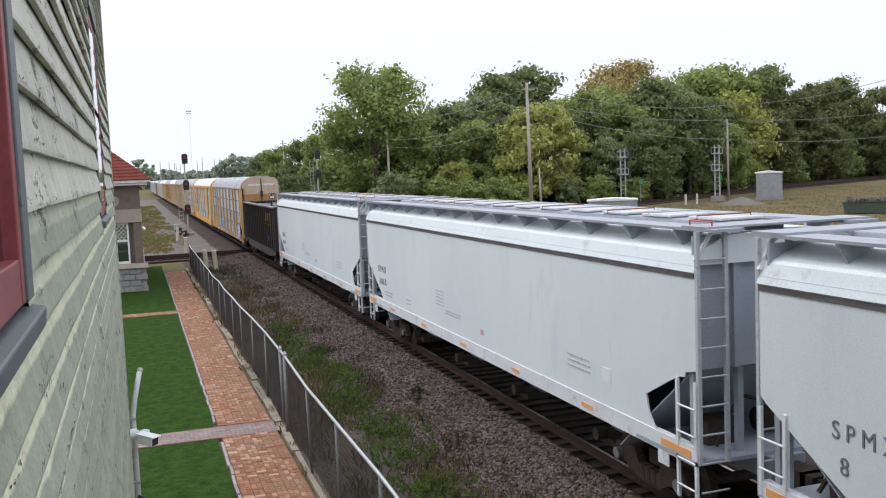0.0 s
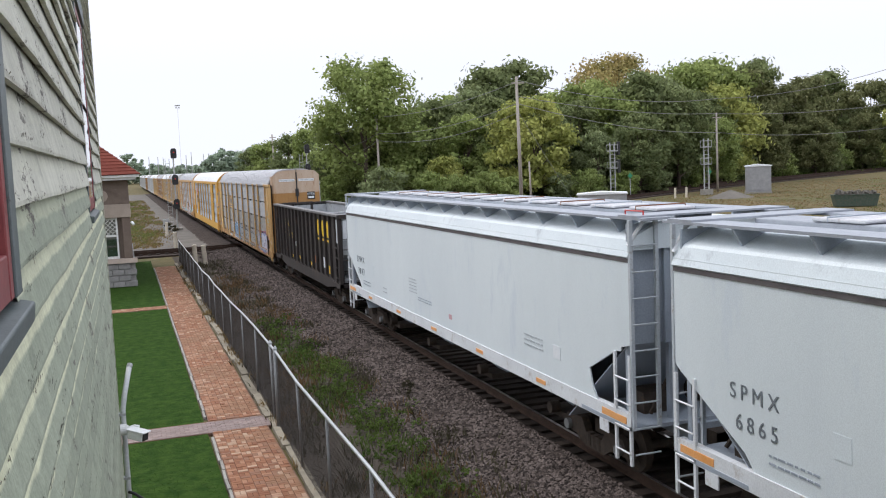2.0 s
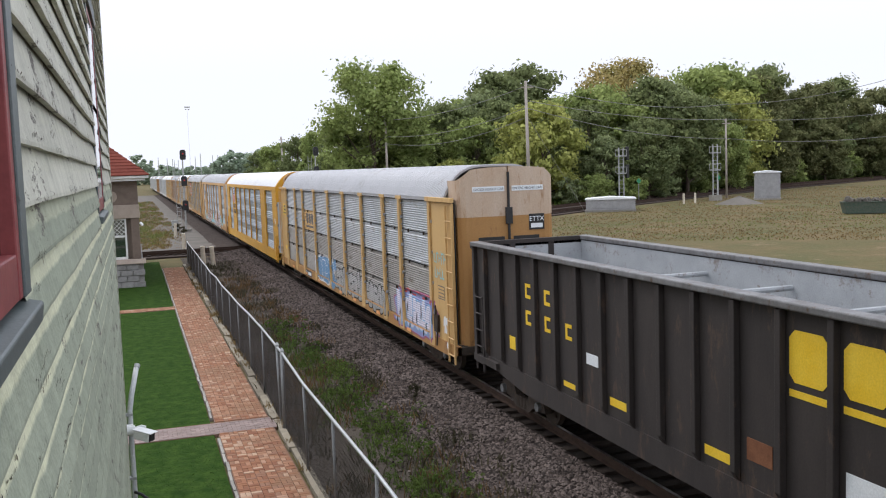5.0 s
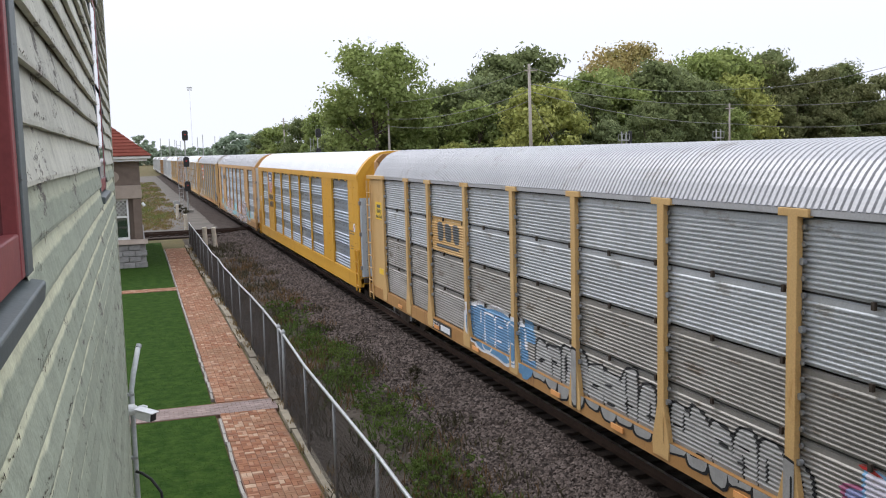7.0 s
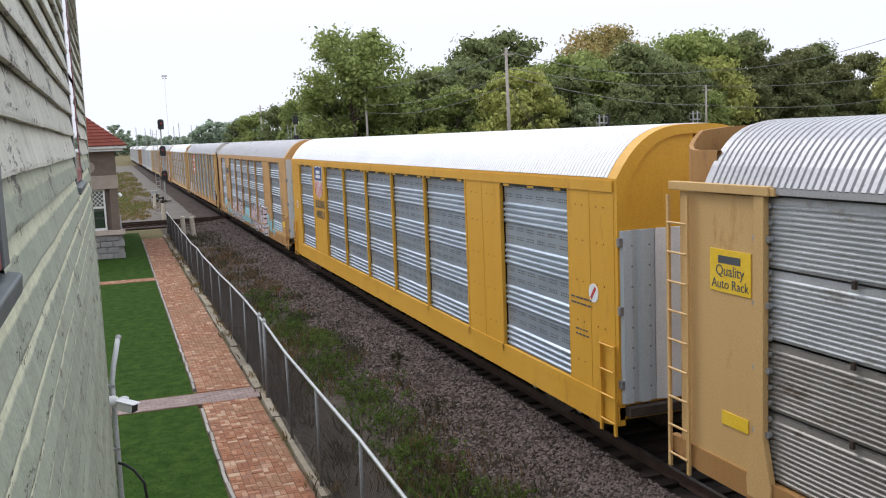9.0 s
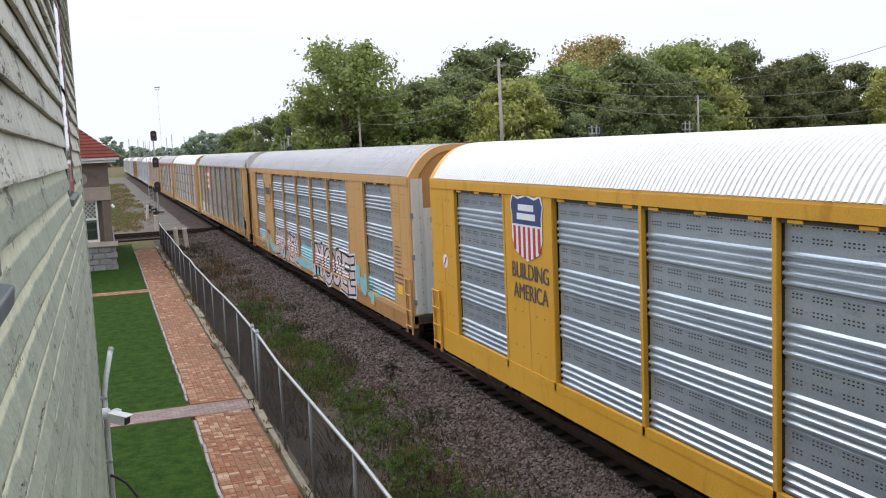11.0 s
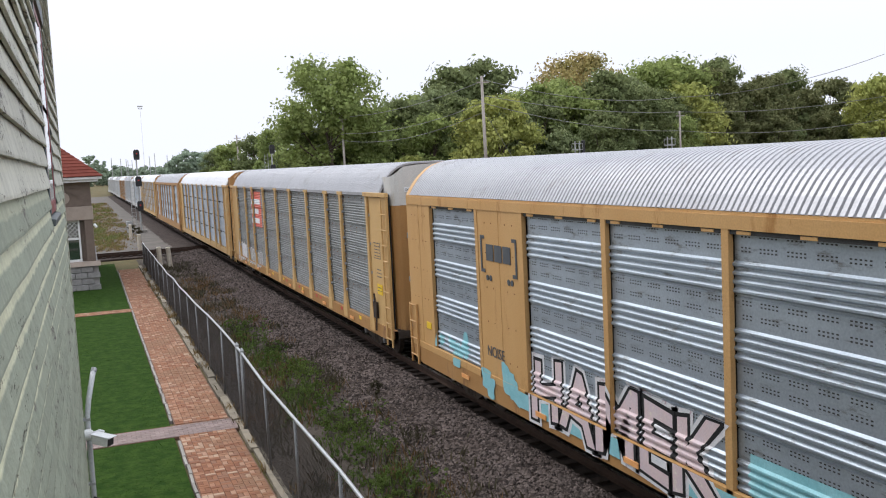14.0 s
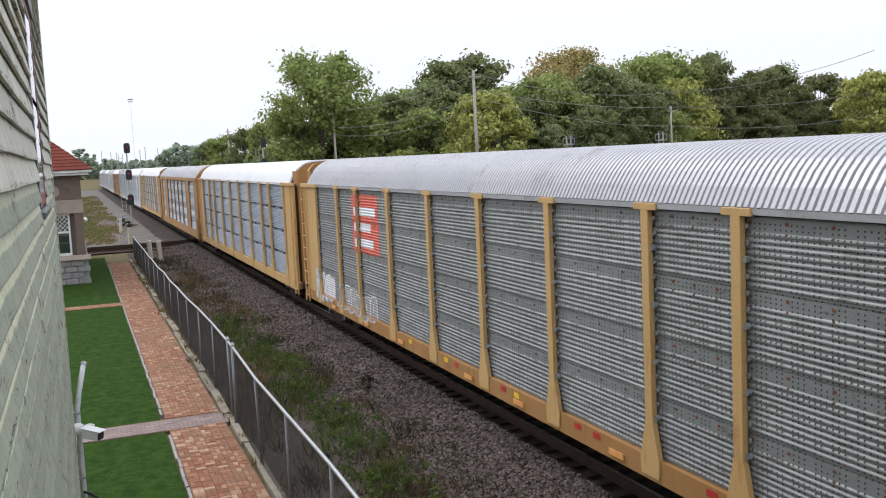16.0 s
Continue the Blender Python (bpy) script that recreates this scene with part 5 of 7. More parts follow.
# -- covered hopper --
def hopper(name, label, code, number, length=19.6):
    L = length
    th = thing(name, label, "rail car", "covered hopper cars")
    zs, ze, zt = 1.34, 3.98, 4.40
    # side sheets: cut away diagonally at the lower corners
    side = [(0.0, ze), (0.03, 2.46), (0.3, 2.4), (0.33, 2.32), (0.5, 2.3), (1.42, 1.84), (1.34, 1.55), (1.16, zs), (L - 1.8, zs), (L - 1.6, 1.55), (L - 0.12, 2.36), (L - 0.02, 2.44), (L, ze)]
    for x0, x1 in ((-HW, -HW + 0.03), (HW - 0.03, HW)):
        part("side_sheet", G().prism(side, x0, x1, "x"), "hop", th)
    # roof: eave lip, sloped shoulder, flat top
    prof = [(-HW - 0.03, ze - 0.1), (-HW + 0.06, ze + 0.16), (-HW + 0.1, ze + 0.2), (-0.95, zt - 0.02), (-0.6, zt), (0.6, zt), (0.95, zt - 0.02), (HW - 0.1, ze + 0.2), (HW - 0.06, ze + 0.16), (HW + 0.03, ze - 0.1), (HW, ze - 0.12), (HW - 0.05, ze), (-HW + 0.05, ze), (-HW, ze - 0.12)]
    part("roof", G().prism(prof, 0.0, L), "hop_roof", th)
    # dark line along the eave seam; the eave's shadow is in its colour
    part("eave_shadow_strip", G().box(-HW - 0.012, 0.02, ze - 0.19, -HW - 0.001, L - 0.02, ze - 0.122), "seam_shade_brown", th, "dark seam strip under the eave with its shadow painted in")
    # running boards on brackets
    for x0, x1 in ((-1.42, -0.92), (0.92, 1.42)):
        rb = part("running_board", G().box(x0, -0.35, zt + 0.06, x1, L + 0.35, zt + 0.10), "hop_walk", th, "grey grating running board")
        xo, xi = (x0, x1) if x0 < 0 else (x1, x0)
        k = 0.6
        while k < L:
            shared_part("bracket", ("bracket", xo), lambda: to_mesh("bracket", G().prism([(xo, zt + 0.058), (xi, zt + 0.058), (xi, zt - 0.12), ((xo + xi) / 2, zt - 0.34)], 0, 0.05), "hop_grey"), rb, "", (0, k, 0))
            k += 1.47
    part("hatch_trough", G().box(-0.36, 0.4, zt - 0.005, 0.36, L - 0.4, zt + 0.10), "hop_walk", th, bevel=0.02)
    k = 0.9
    while k < L - 1.2:
        hc = part("hatch_cover", G().box(-0.38, k, zt + 0.11, 0.38, k + 0.95, zt + 0.16), "hatch_white", th, "white hatch cover", bevel=0.03)
        part("clamp", G().path([(-0.5, k + 0.5, zt + 0.12), (-0.5, k + 0.5, zt + 0.185), (0.5, k + 0.5, zt + 0.185), (0.5, k + 0.5, zt + 0.12)], 0.013, 6), "rust" if int(k) % 3 == 0 else "hop_grey", hc)
        k += 1.47
    for y in (0.1, L - 0.1):
        part("cross_walk", G().box(-1.42, y - 0.3, zt + 0.101, 1.42, y + 0.3, zt + 0.13), "hop_walk", th)
        if y < 1:
            part("roof_grab_iron", G().path([(-1.25, y - 0.2, zt + 0.1), (-1.25, y - 0.2, zt + 0.19), (-1.25, y + 0.35, zt + 0.19), (-1.25, y + 0.35, zt + 0.1)], 0.014, 6), "red", th, "red grab iron")
    # ends: upper wall, slope sheet, platform
    for e, s in ((0.0, 1), (L, -1)):
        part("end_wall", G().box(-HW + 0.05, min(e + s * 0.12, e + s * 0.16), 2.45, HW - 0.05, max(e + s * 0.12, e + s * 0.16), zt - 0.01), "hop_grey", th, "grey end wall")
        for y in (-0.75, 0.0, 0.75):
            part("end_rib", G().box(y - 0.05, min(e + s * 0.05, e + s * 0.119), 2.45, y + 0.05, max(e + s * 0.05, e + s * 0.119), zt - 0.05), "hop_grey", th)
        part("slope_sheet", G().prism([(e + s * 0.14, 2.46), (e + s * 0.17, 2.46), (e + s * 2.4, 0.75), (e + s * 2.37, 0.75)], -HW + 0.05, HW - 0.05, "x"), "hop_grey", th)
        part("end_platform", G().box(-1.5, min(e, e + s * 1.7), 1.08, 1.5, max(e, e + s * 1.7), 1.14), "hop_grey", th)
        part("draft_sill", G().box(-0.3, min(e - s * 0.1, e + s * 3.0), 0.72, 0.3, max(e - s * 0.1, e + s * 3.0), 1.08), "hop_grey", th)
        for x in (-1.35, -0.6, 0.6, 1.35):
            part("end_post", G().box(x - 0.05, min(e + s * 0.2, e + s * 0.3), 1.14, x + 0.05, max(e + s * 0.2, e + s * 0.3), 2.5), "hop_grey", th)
        g = G()
        for yy, z1 in ((e - s * 0.02, zt + 0.06),):
            for x in (-HW + 0.02, -HW + 0.48):
                g.box(x - 0.03, yy - 0.03, 0.55 if x < -1.5 else 1.1, x + 0.03, yy + 0.03, z1 - (0.0 if x > -1.5 else 0.35))
            z = 0.7
            while z < z1 - 0.3:
                g.tube((-HW + 0.02, yy - s * 0.03, z), (-HW + 0.48, yy - s * 0.03, z), 0.016, n=6)
                z += 0.42
        part("end_ladder", g, "hop_ladder", th, "grey steel end ladder")
        ladder(th, -HW - 0.01, e + s * 0.03 if s > 0 else e - 0.5, e + 0.5 if s > 0 else e - 0.03, 0.5, 2.3, 0.4, "hop_sill", name="side_ladder")
        part("corner_grab", G().path([(-HW, e + s * 0.02, zt - 0.35), (-HW + 0.25, e - s * 0.02, zt + 0.02), (-HW + 0.4, e - s * 0.05, zt + 0.06)], 0.035, 6), "hop_sill", th)
        part("brake_gear", G().box(-0.9, min(e + s * 0.6, e + s * 1.1), 1.14, -0.3, max(e + s * 0.6, e + s * 1.1), 1.5).tube((0.2, e + s * 0.9, 1.35), (0.9, e + s * 0.9, 1.35), 0.2, n=14).path([(-0.9, e + s * 0.4, 1.2), (-0.4, e + s * 0.5, 1.9), (0.3, e + s * 0.4, 1.7)], 0.035, 6), "under", th)
        part("reflector", G().box(-HW - 0.032, min(e + s * 0.15, e + s * 0.95), 1.16, -HW - 0.02, max(e + s * 0.15, e + s * 0.95), 1.27), "orange", th, "orange reflector strip")
        part("lift_plate", G().box(-HW - 0.03, min(e + s * 0.75, e + s * 1.05), 0.86, -HW - 0.01, max(e + s * 0.75, e + s * 1.05), 1.06), "hop_sill", th)
        truck(th, e + s * 2.0)
        coupler(th, e - s * 0.0, -s)
    part("side_sill", G().box(-HW - 0.02, 0.05, 1.06, -HW + 0.1, L - 0.05, zs).box(HW - 0.1, 0.05, 1.06, HW + 0.02, L - 0.05, zs), "hop_sill", th, "white side sill")
    part("center_sill", G().box(-0.35, 1.5, 0.7, 0.35, L - 1.5, 1.05), "under", th)
    for k in range(4):
        y = 3.9 + k * (L - 7.8) / 3
        part("hopper_bottom", G().add([(-1.2, y - 1.6, 1.3), (1.2, y - 1.6, 1.3), (1.2, y + 1.6, 1.3), (-1.2, y + 1.6, 1.3), (-0.5, y - 0.35, 0.42), (0.5, y - 0.35, 0.42), (0.5, y + 0.35, 0.42), (-0.5, y + 0.35, 0.42)],
                                      [(0, 1, 5, 4), (1, 2, 6, 5), (2, 3, 7, 6), (3, 0, 4, 7), (4, 5, 6, 7), (0, 3, 2, 1)]), "hop_grey", th)
        part("outlet_gate", G().box(-0.9, y - 0.35, 0.3, 0.9, y + 0.35, 0.42).tube((-1.1, y, 0.5), (-0.9, y, 0.5), 0.12, n=12), "under", th)
    for k in range(5):
        y = 3.2 + k * (L - 6.4) / 4
        part("reflector", G().box(-HW - 0.032, y, 1.14, -HW - 0.021, y + 0.42, 1.22), "orange", th, "orange reflector strip")
    # lettering
    if code:
        text_mesh(" ".join(code), 0.3, "mark_grey", th, SIDE(L - 1.8, 2.24, 0.006), "reporting_mark", "dark grey reporting mark")
    if number:
        text_mesh(" ".join(number), 0.3, "mark_grey", th, SIDE(L - 1.85 + (0.34 if len(number) == 1 else 0), 1.84, 0.006), "car_number", "dark grey car number")
    bars(th, L - 2.1, 1.66, 0.9, 0.1, 2, "hop_grey", seed=1)
    part("emblem", G().box(-HW - 0.006, L - 3.5, 1.95, -HW - 0.001, L - 3.22, 2.25), "hop_roof", th)
    bars(th, 4.2, 2.0, 0.9, 0.1, 3, "hop_text", seed=2)
    bars(th, L * 0.62, 2.3, 0.7, 0.09, 5, "hop_text", seed=3)
    bars(th, L * 0.58, 1.85, 1.2, 0.07, 2, "hop_grey", seed=4)
    bars(th, L - 4.6, 1.7, 0.4, 0.12, 2, "hop_text", seed=6)
    part("sticker", G().box(-HW - 0.006, 8.6, 1.62, -HW - 0.001, 8.82, 1.74), "sticker_pink", th, "small faded pink sticker")
    part("placard", G().box(-HW - 0.008, 2.55, 1.75, -HW - 0.002, 2.85, 2.0), "letter_white", th)
    return th


# -- gondola --
def gondola():
    L = 15.3
    th = thing("gondola", "black ribbed open gondola car with yellow lettering, empty", "rail car")
    zb, zt = 1.15, 3.62
    GS = -HW + 0.075          # face of the side sheets
    for x0, x1, o in ((GS, -HW + 0.16, -1), (HW - 0.16, -GS, 1)):
        part("side", G().prism([(0.02, zb), (L - 0.02, zb), (L - 0.02, zt), (0.02, zt)], x0, x1, "x"), "gond", th)
    part("liner", G().prism([(1.3, zb + 0.2), (L - 1.3, zb + 0.2), (L - 0.03, 2.0), (L - 0.03, zt - 0.02), (0.03, zt - 0.02), (0.03, 2.0)], -HW + 0.162, -HW + 0.17, "x").prism([(1.3, zb + 0.2), (L - 1.3, zb + 0.2), (L - 0.03, 2.0), (L - 0.03, zt - 0.02), (0.03, zt - 0.02), (0.03, 2.0)], HW - 0.17, HW - 0.162, "x"), "gond_in", th, "scoured grey inner lining")
    part("floor", G().box(-HW + 0.17, 0.1, zb, HW - 0.17, L - 0.1, zb + 0.15), "gond_in", th)
    for e, s in ((0.0, 1), (L, -1)):
        part("end_sheet", G().prism([(e + s * 0.06, zt), (e + s * 0.1, zt), (e + s * 0.1, 2.2), (e + s * 1.4, zb + 0.1), (e + s * 1.36, zb + 0.1), (e + s * 0.06, 2.2)], -HW + 0.16, HW - 0.16, "x"), "gond_in", th)
        part("end_cap", G().box(-HW - 0.03, min(e - s * 0.06, e + s * 0.1), zt - 0.06, HW + 0.03, max(e - s * 0.06, e + s * 0.1), zt + 0.09), "gond", th)
        for x in (-HW + 0.06, -0.5, 0.5, HW - 0.06):
            part("end_post", G().box(x - 0.07, min(e, e + s * 0.12), 0.95, x + 0.07, max(e, e + s * 0.12), zt), "gond", th)
        if e == 0.0:
            tagged(part("end_panel", G().box(-HW + 0.2, min(e + s * 0.02, e + s * 0.05), 2.75, -0.6, max(e + s * 0.02, e + s * 0.05), 3.5).box(-0.4, min(e + s * 0.02, e + s * 0.05), 2.75, 0.4, max(e + s * 0.02, e + s * 0.05), 3.5).box(0.6, min(e + s * 0.02, e + s * 0.05), 2.75, HW - 0.2, max(e + s * 0.02, e + s * 0.05), 3.5), "letter_white", th, "white painted end panels"), kind="stuff")
            part("side_end_panel", G().box(GS - 0.012, min(e + s * 0.03, e + s * 0.66), 2.62, GS - 0.002, max(e + s * 0.03, e + s * 0.66), 3.5), "letter_white", th, "white painted corner panel")
        part("end_platform", G().box(-1.5, min(e, e + s * 1.4), 0.95, 1.5, max(e, e + s * 1.4), 1.1), "gond", th)
        ladder(th, -HW - 0.0, e + s * 0.15 if s > 0 else e - 0.6, e + 0.6 if s > 0 else e - 0.15, 0.75, 2.5, 0.38, "gond")
        g = G()
        for k in range(5):
            g.tube((-HW + 0.1, e - s * 0.05, 1.2 + k * 0.4), (-0.6, e - s * 0.05, 1.2 + k * 0.4), 0.015, n=6)
        part("end_grab_irons", g, "gond", th)
        truck(th, e + s * 1.9)
        coupler(th, e, -s)
    part("top_chord", G().box(-HW - 0.05, -0.02, zt, -HW + 0.2, L + 0.02, zt + 0.1).box(HW - 0.2, -0.02, zt, HW + 0.05, L + 0.02, zt + 0.1), "gond_top", th, "scuffed grey top chord", bevel=0.02)
    n = 15
    for k in range(n + 1):
        y = 0.72 + k * (L - 1.44) / n
        part("rib", G().prism([(GS - 0.001, zb - 0.02), (-HW - 0.02, zb + 0.12), (-HW - 0.02, zt - 0.02), (GS - 0.001, zt - 0.01)], y - 0.055, y + 0.055), "gond", th, bevel=0.012)
    part("side_sill", G().prism([(0.3, 1.15), (0.3, 1.0), (2.8, 0.72), (L - 2.8, 0.72), (L - 0.3, 1.0), (L - 0.3, 1.15)], -HW + 0.05, -HW + 0.2, "x").prism([(0.3, 1.15), (0.3, 1.0), (2.8, 0.72), (L - 2.8, 0.72), (L - 0.3, 1.0), (L - 0.3, 1.15)], HW - 0.2, HW - 0.05, "x"), "gond", th)
    part("center_sill", G().box(-0.35, 1.0, 0.6, 0.35, L - 1.0, 1.1), "under", th)
    for y in (5.2, 7.6, 10.0):
        part("cross_brace", G().tube((-HW + 0.17, y, 3.3), (HW - 0.17, y, 3.3), 0.05, n=8), "gond_in", th)
    pitch = (L - 1.44) / n
    for k in range(3):
        y = 0.72 + (3.5 - k) * pitch
        z = 2.72
        # a plain rounded block in place of each letter
        mark = G().prism([(y + 0.34, z + 0.1), (y + 0.24, z), (y - 0.24, z), (y - 0.34, z + 0.1), (y - 0.34, z + 0.55), (y - 0.24, z + 0.65), (y + 0.24, z + 0.65), (y + 0.34, z + 0.55)], GS - 0.008, GS - 0.002, "x")
        part("mark", mark, "letter_yellow", th, "large yellow painted mark")
        part("underline", G().box(GS - 0.008, y - 0.34, 2.54, GS - 0.002, y + 0.34, 2.63), "letter_yellow", th)
    for k, (a, z) in enumerate(((12.5, 2.75), (11.5, 2.72), (11.5, 2.2), (12.5, 2.2), (10.5, 2.2))):
        y = 0.72 + a * pitch
        part("stencil", G().prism([(y + 0.13, z), (y - 0.13, z), (y - 0.13, z + 0.07), (y + 0.05, z + 0.07), (y + 0.05, z + 0.23), (y - 0.13, z + 0.23), (y - 0.13, z + 0.3), (y + 0.13, z + 0.3)], GS - 0.008, GS - 0.002, "x"), "letter_yellow", th, "yellow stencil mark")
    for a, z, w, h, c in ((13.4, 1.55, 0.2, 0.28, "letter_yellow"), (9.5, 1.9, 0.22, 0.2, "letter_white"), (8.5, 1.35, 0.3, 0.14, "letter_yellow"), (5.5, 1.3, 0.3, 0.14, "letter_yellow"), (2.5, 1.45, 0.3, 0.42, "letter_white"), (1.5, 1.3, 0.22, 0.3, "letter_yellow"), (10.5, 1.3, 0.25, 0.1, "letter_yellow"), (4.5, 1.5, 0.26, 0.3, "rust")):
        y = 0.72 + a * pitch
        part("stencil", G().box(GS - 0.008, y - w, z, GS - 0.002, y + w, z + h), c, th)
    return th


# -- auto rack --
RL = 28.4
POSTS = [2.0, 4.95, 6.9, 9.85, 12.8, 15.7, 18.65, 21.6, 23.7, 26.4]
ZS, ZE, ZC = 0.98, 4.66, 5.47


PROF_A = (ZS + 0.02, ZE - 0.085, 0.026, 0.064, 4, 0.0)
PROF_C = (ZS + 0.02, ZE - 0.085, 0.014, 0.078, 4, 0.1)
PROF_B = (ZS + 0.1, ZE - 0.2, 0.04, 0.112, 4, 0.36)


def row_profile(prof, row, gap=0.013):
    """One of the rows of screens that hang above one another."""
    z0, z1, depth, pitch, bands, flat = prof
    bh = (z1 - z0) / bands
    return (z0 + row * bh + gap, z0 + (row + 1) * bh - gap, depth, pitch, 1, flat)


def corr_panel(y0, y1, z0, z1, depth, pitch, bands, flat, x=-HW + 0.08):
    """A steel screen pressed in horizontal ribs; flat: plain share of every band."""
    pts = corr_profile(z0, z1, depth, pitch, bands, flat)
    g = G().sheet([[(x - d, y0, z), (x - d, y1, z)] for d, z in pts])
    # the inner face gives it its thickness
    g.add([(x + 0.03, y0, z0), (x + 0.03, y1, z0), (x + 0.03, y1, z1), (x + 0.03, y0, z1)], [(0, 1, 2, 3)])
    return g


def corr_profile(z0, z1, depth, pitch, bands, flat):
    pts = []
    bh = (z1 - z0) / bands
    for b in range(bands):
        zb = z0 + b * bh
        pts += [(0.0, zb + 0.012), (0.0, zb + 0.03)]
        z = zb + 0.03
        ztop = zb + bh - 0.02 - flat * bh
        while z + pitch <= ztop:
            pts += [(depth, z + pitch * 0.25), (depth, z + pitch * 0.5), (0.0, z + pitch * 0.75), (0.0, z + pitch)]
            z += pitch
        pts += [(0.0, zb + bh - 0.012), (-0.02, zb + bh - 0.012), (-0.02, zb + bh + 0.012)]
    return pts[:-1]


def rack_roof(L, crest=ZC, eave=ZE, corr=0.03, pitch=0.14, shape=2.4):
    arc = []
    for k in range(25):
        a = -1 + 2 * k / 24
        arc.append((a * (HW - 0.02), eave + (crest - eave) * (1 - abs(a) ** shape)))
    rows, y, j = [], 0.0, 0
    while y < L:
        o = corr if j % 6 in (1, 2, 3, 4) else 0.0
        rows.append([(x * (1 + o / 1.6), y, z + o) for x, z in arc])
        y += pitch / 6 if j % 6 not in (0, 4) else pitch / 12
        j += 1
    g = G().sheet(rows)
    return g, arc


def rack(name, label, frame_c, panel_c, roof_c, style, door_c, sill_c=None, low_c=None, punched=False):
    L = RL
    sill_c = sill_c or frame_c
    RO, SH = (0.9, 4.0) if style == "A" else (0.54, 3.2)
    RS = 0.88 if style == "A" else 0.46
    BI = 0.0 if style == "A" else 0.26          # how far the body stands back from the end
    th = thing(name, label, "rail car", "covered auto rack cars")
    roof = shared_part("roof", ("roof", roof_c, style), lambda: to_mesh("roof", rack_roof(L - 2 * RO, shape=SH)[0], roof_c, False, False), th, "corrugated arched roof", (0, RO, 0))
    for s in (-1, 1):
        part("roof_rail", G().box(min(s * HW, s * (HW - 0.07)), RS, ZE - (0.06 if style == "A" else 0.1), max(s * HW, s * (HW - 0.07)), L - RS, ZE + 0.02), roof_c if style == "A" else frame_c, th)
    part("deck", G().box(-HW + 0.1, 0.1, 0.85, HW - 0.1, L - 0.1, 1.0), "under", th)
    part("upper_deck", G().box(-HW + 0.12, 0.4, 2.75, HW - 0.12, L - 0.4, 2.85), "under", th)
    # added dark sheet standing in for the shaded interior behind the screens
    part("shade_backing", G().box(-HW + 0.12, 0.3, 1.0, -HW + 0.14, L - 0.3, ZE - 0.01), "hole", th)
    part("far_side", G().box(HW - 0.07, RS, ZS, HW - 0.03, L - RS, ZE - 0.1), panel_c, th)
    # side sill with its raised ends
    SB = 0.66 if style == "A" else 0.56
    sill = [(BI, SB + 0.12), (BI, 1.0), (L - BI, 1.0), (L - BI, SB + 0.12), (L - BI - 0.7, SB), (BI + 0.7, SB)]
    for x0, x1 in ((-HW - 0.01, -HW + 0.1), (HW - 0.1, HW + 0.01)):
        part("side_sill", G().prism(sill, x0, x1, "x"), sill_c, th, "scuffed side sill")
    part("center_sill", G().box(-0.5, 0.6, 0.45, 0.5, L - 0.6, 0.86), "under", th)
    z1 = ZE - 0.1
    if style == "A":
        ends = [POSTS[0]] + POSTS[1:]
        for a, b in zip(ends, ends[1:]):
            w = round(b - a, 2)
            if punched:
                shared_part("screen_panel", ("C", panel_c, w), lambda: to_mesh("screen_panel", corr_panel(0.0, w, *PROF_C), panel_c, False, False), th, "", (0, a, 0))
                shared_part("perforation_field", ("P", w), lambda: to_mesh("perforations", punched_holes(w), "hole", False, False), th, "columns of small dark holes", (0, a, 0))["kind"] = "stuff"
                shared_part("rivets", ("V", w), lambda: to_mesh("rivets", rivet_rows(w), "rust", False, False), th, "rusty rivet heads", (0, a, 0))["kind"] = "stuff"
                continue
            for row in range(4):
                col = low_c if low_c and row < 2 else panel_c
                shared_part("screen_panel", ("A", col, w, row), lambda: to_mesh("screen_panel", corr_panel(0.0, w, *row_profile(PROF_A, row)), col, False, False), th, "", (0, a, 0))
        for y in POSTS:
            top = G().prism([(y - 0.09, 1.55), (y - 0.09, z1 + 0.02), (y - 0.27, z1 + 0.02), (y - 0.27, z1 + 0.12), (y + 0.27, z1 + 0.12), (y + 0.27, z1 + 0.02), (y + 0.09, z1 + 0.02), (y + 0.09, 1.55), (y + 0.24, 0.95), (y + 0.22, 0.72), (y - 0.22, 0.72), (y - 0.24, 0.95)], -HW - 0.035, -HW + 0.05, "x")
            ps = part("side_post", top, frame_c, th, bevel=0.008)
            bolts = G()
            for k in range(15):
                z = 1.6 + k * (z1 - 1.7) / 14
                big = k % 4 == 0
                for d in (-0.12, 0.12):
                    bolts.tube((-HW + 0.06, y + d, z), (-HW + (0.0 if big else 0.03), y + d, z), 0.045 if big else 0.034, n=8)
            tagged(part("bolts", bolts, "galv", ps), kind="stuff")
        y = 2.7
        while y < L - 2 and not punched:
            for k in range(1, 4):
                z = PROF_A[0] + k * (PROF_A[1] - PROF_A[0]) / 4
                shared_part("panel_clip", "clip", lambda: to_mesh("panel_clip", G().box(-HW + 0.02, -0.025, -0.045, -HW + 0.06, 0.025, 0.045), "under"), th, "", (0, y, z))
            y += 1.48
        for a, b in ((0.25, POSTS[0] - 0.1), (POSTS[-1] + 0.1, L - 0.25)):
            part("end_side_panel", G().box(-HW + 0.02, a, 0.9, -HW + 0.08, b, z1), frame_c, th, "flat painted end panel")
    else:
        strip = 0.04 if frame_c == "yellow" else 0.07
        wide = [(BI + 0.1, 1.95), (4.95, 6.9), (21.55, 23.7), (26.5, L - BI - 0.1)]
        opens = [(1.95, 4.95)] + [(6.9, 9.85), (9.85, 12.8), (12.8, 15.7), (15.7, 18.65), (18.65, 21.55)] + [(23.7, 26.5)]
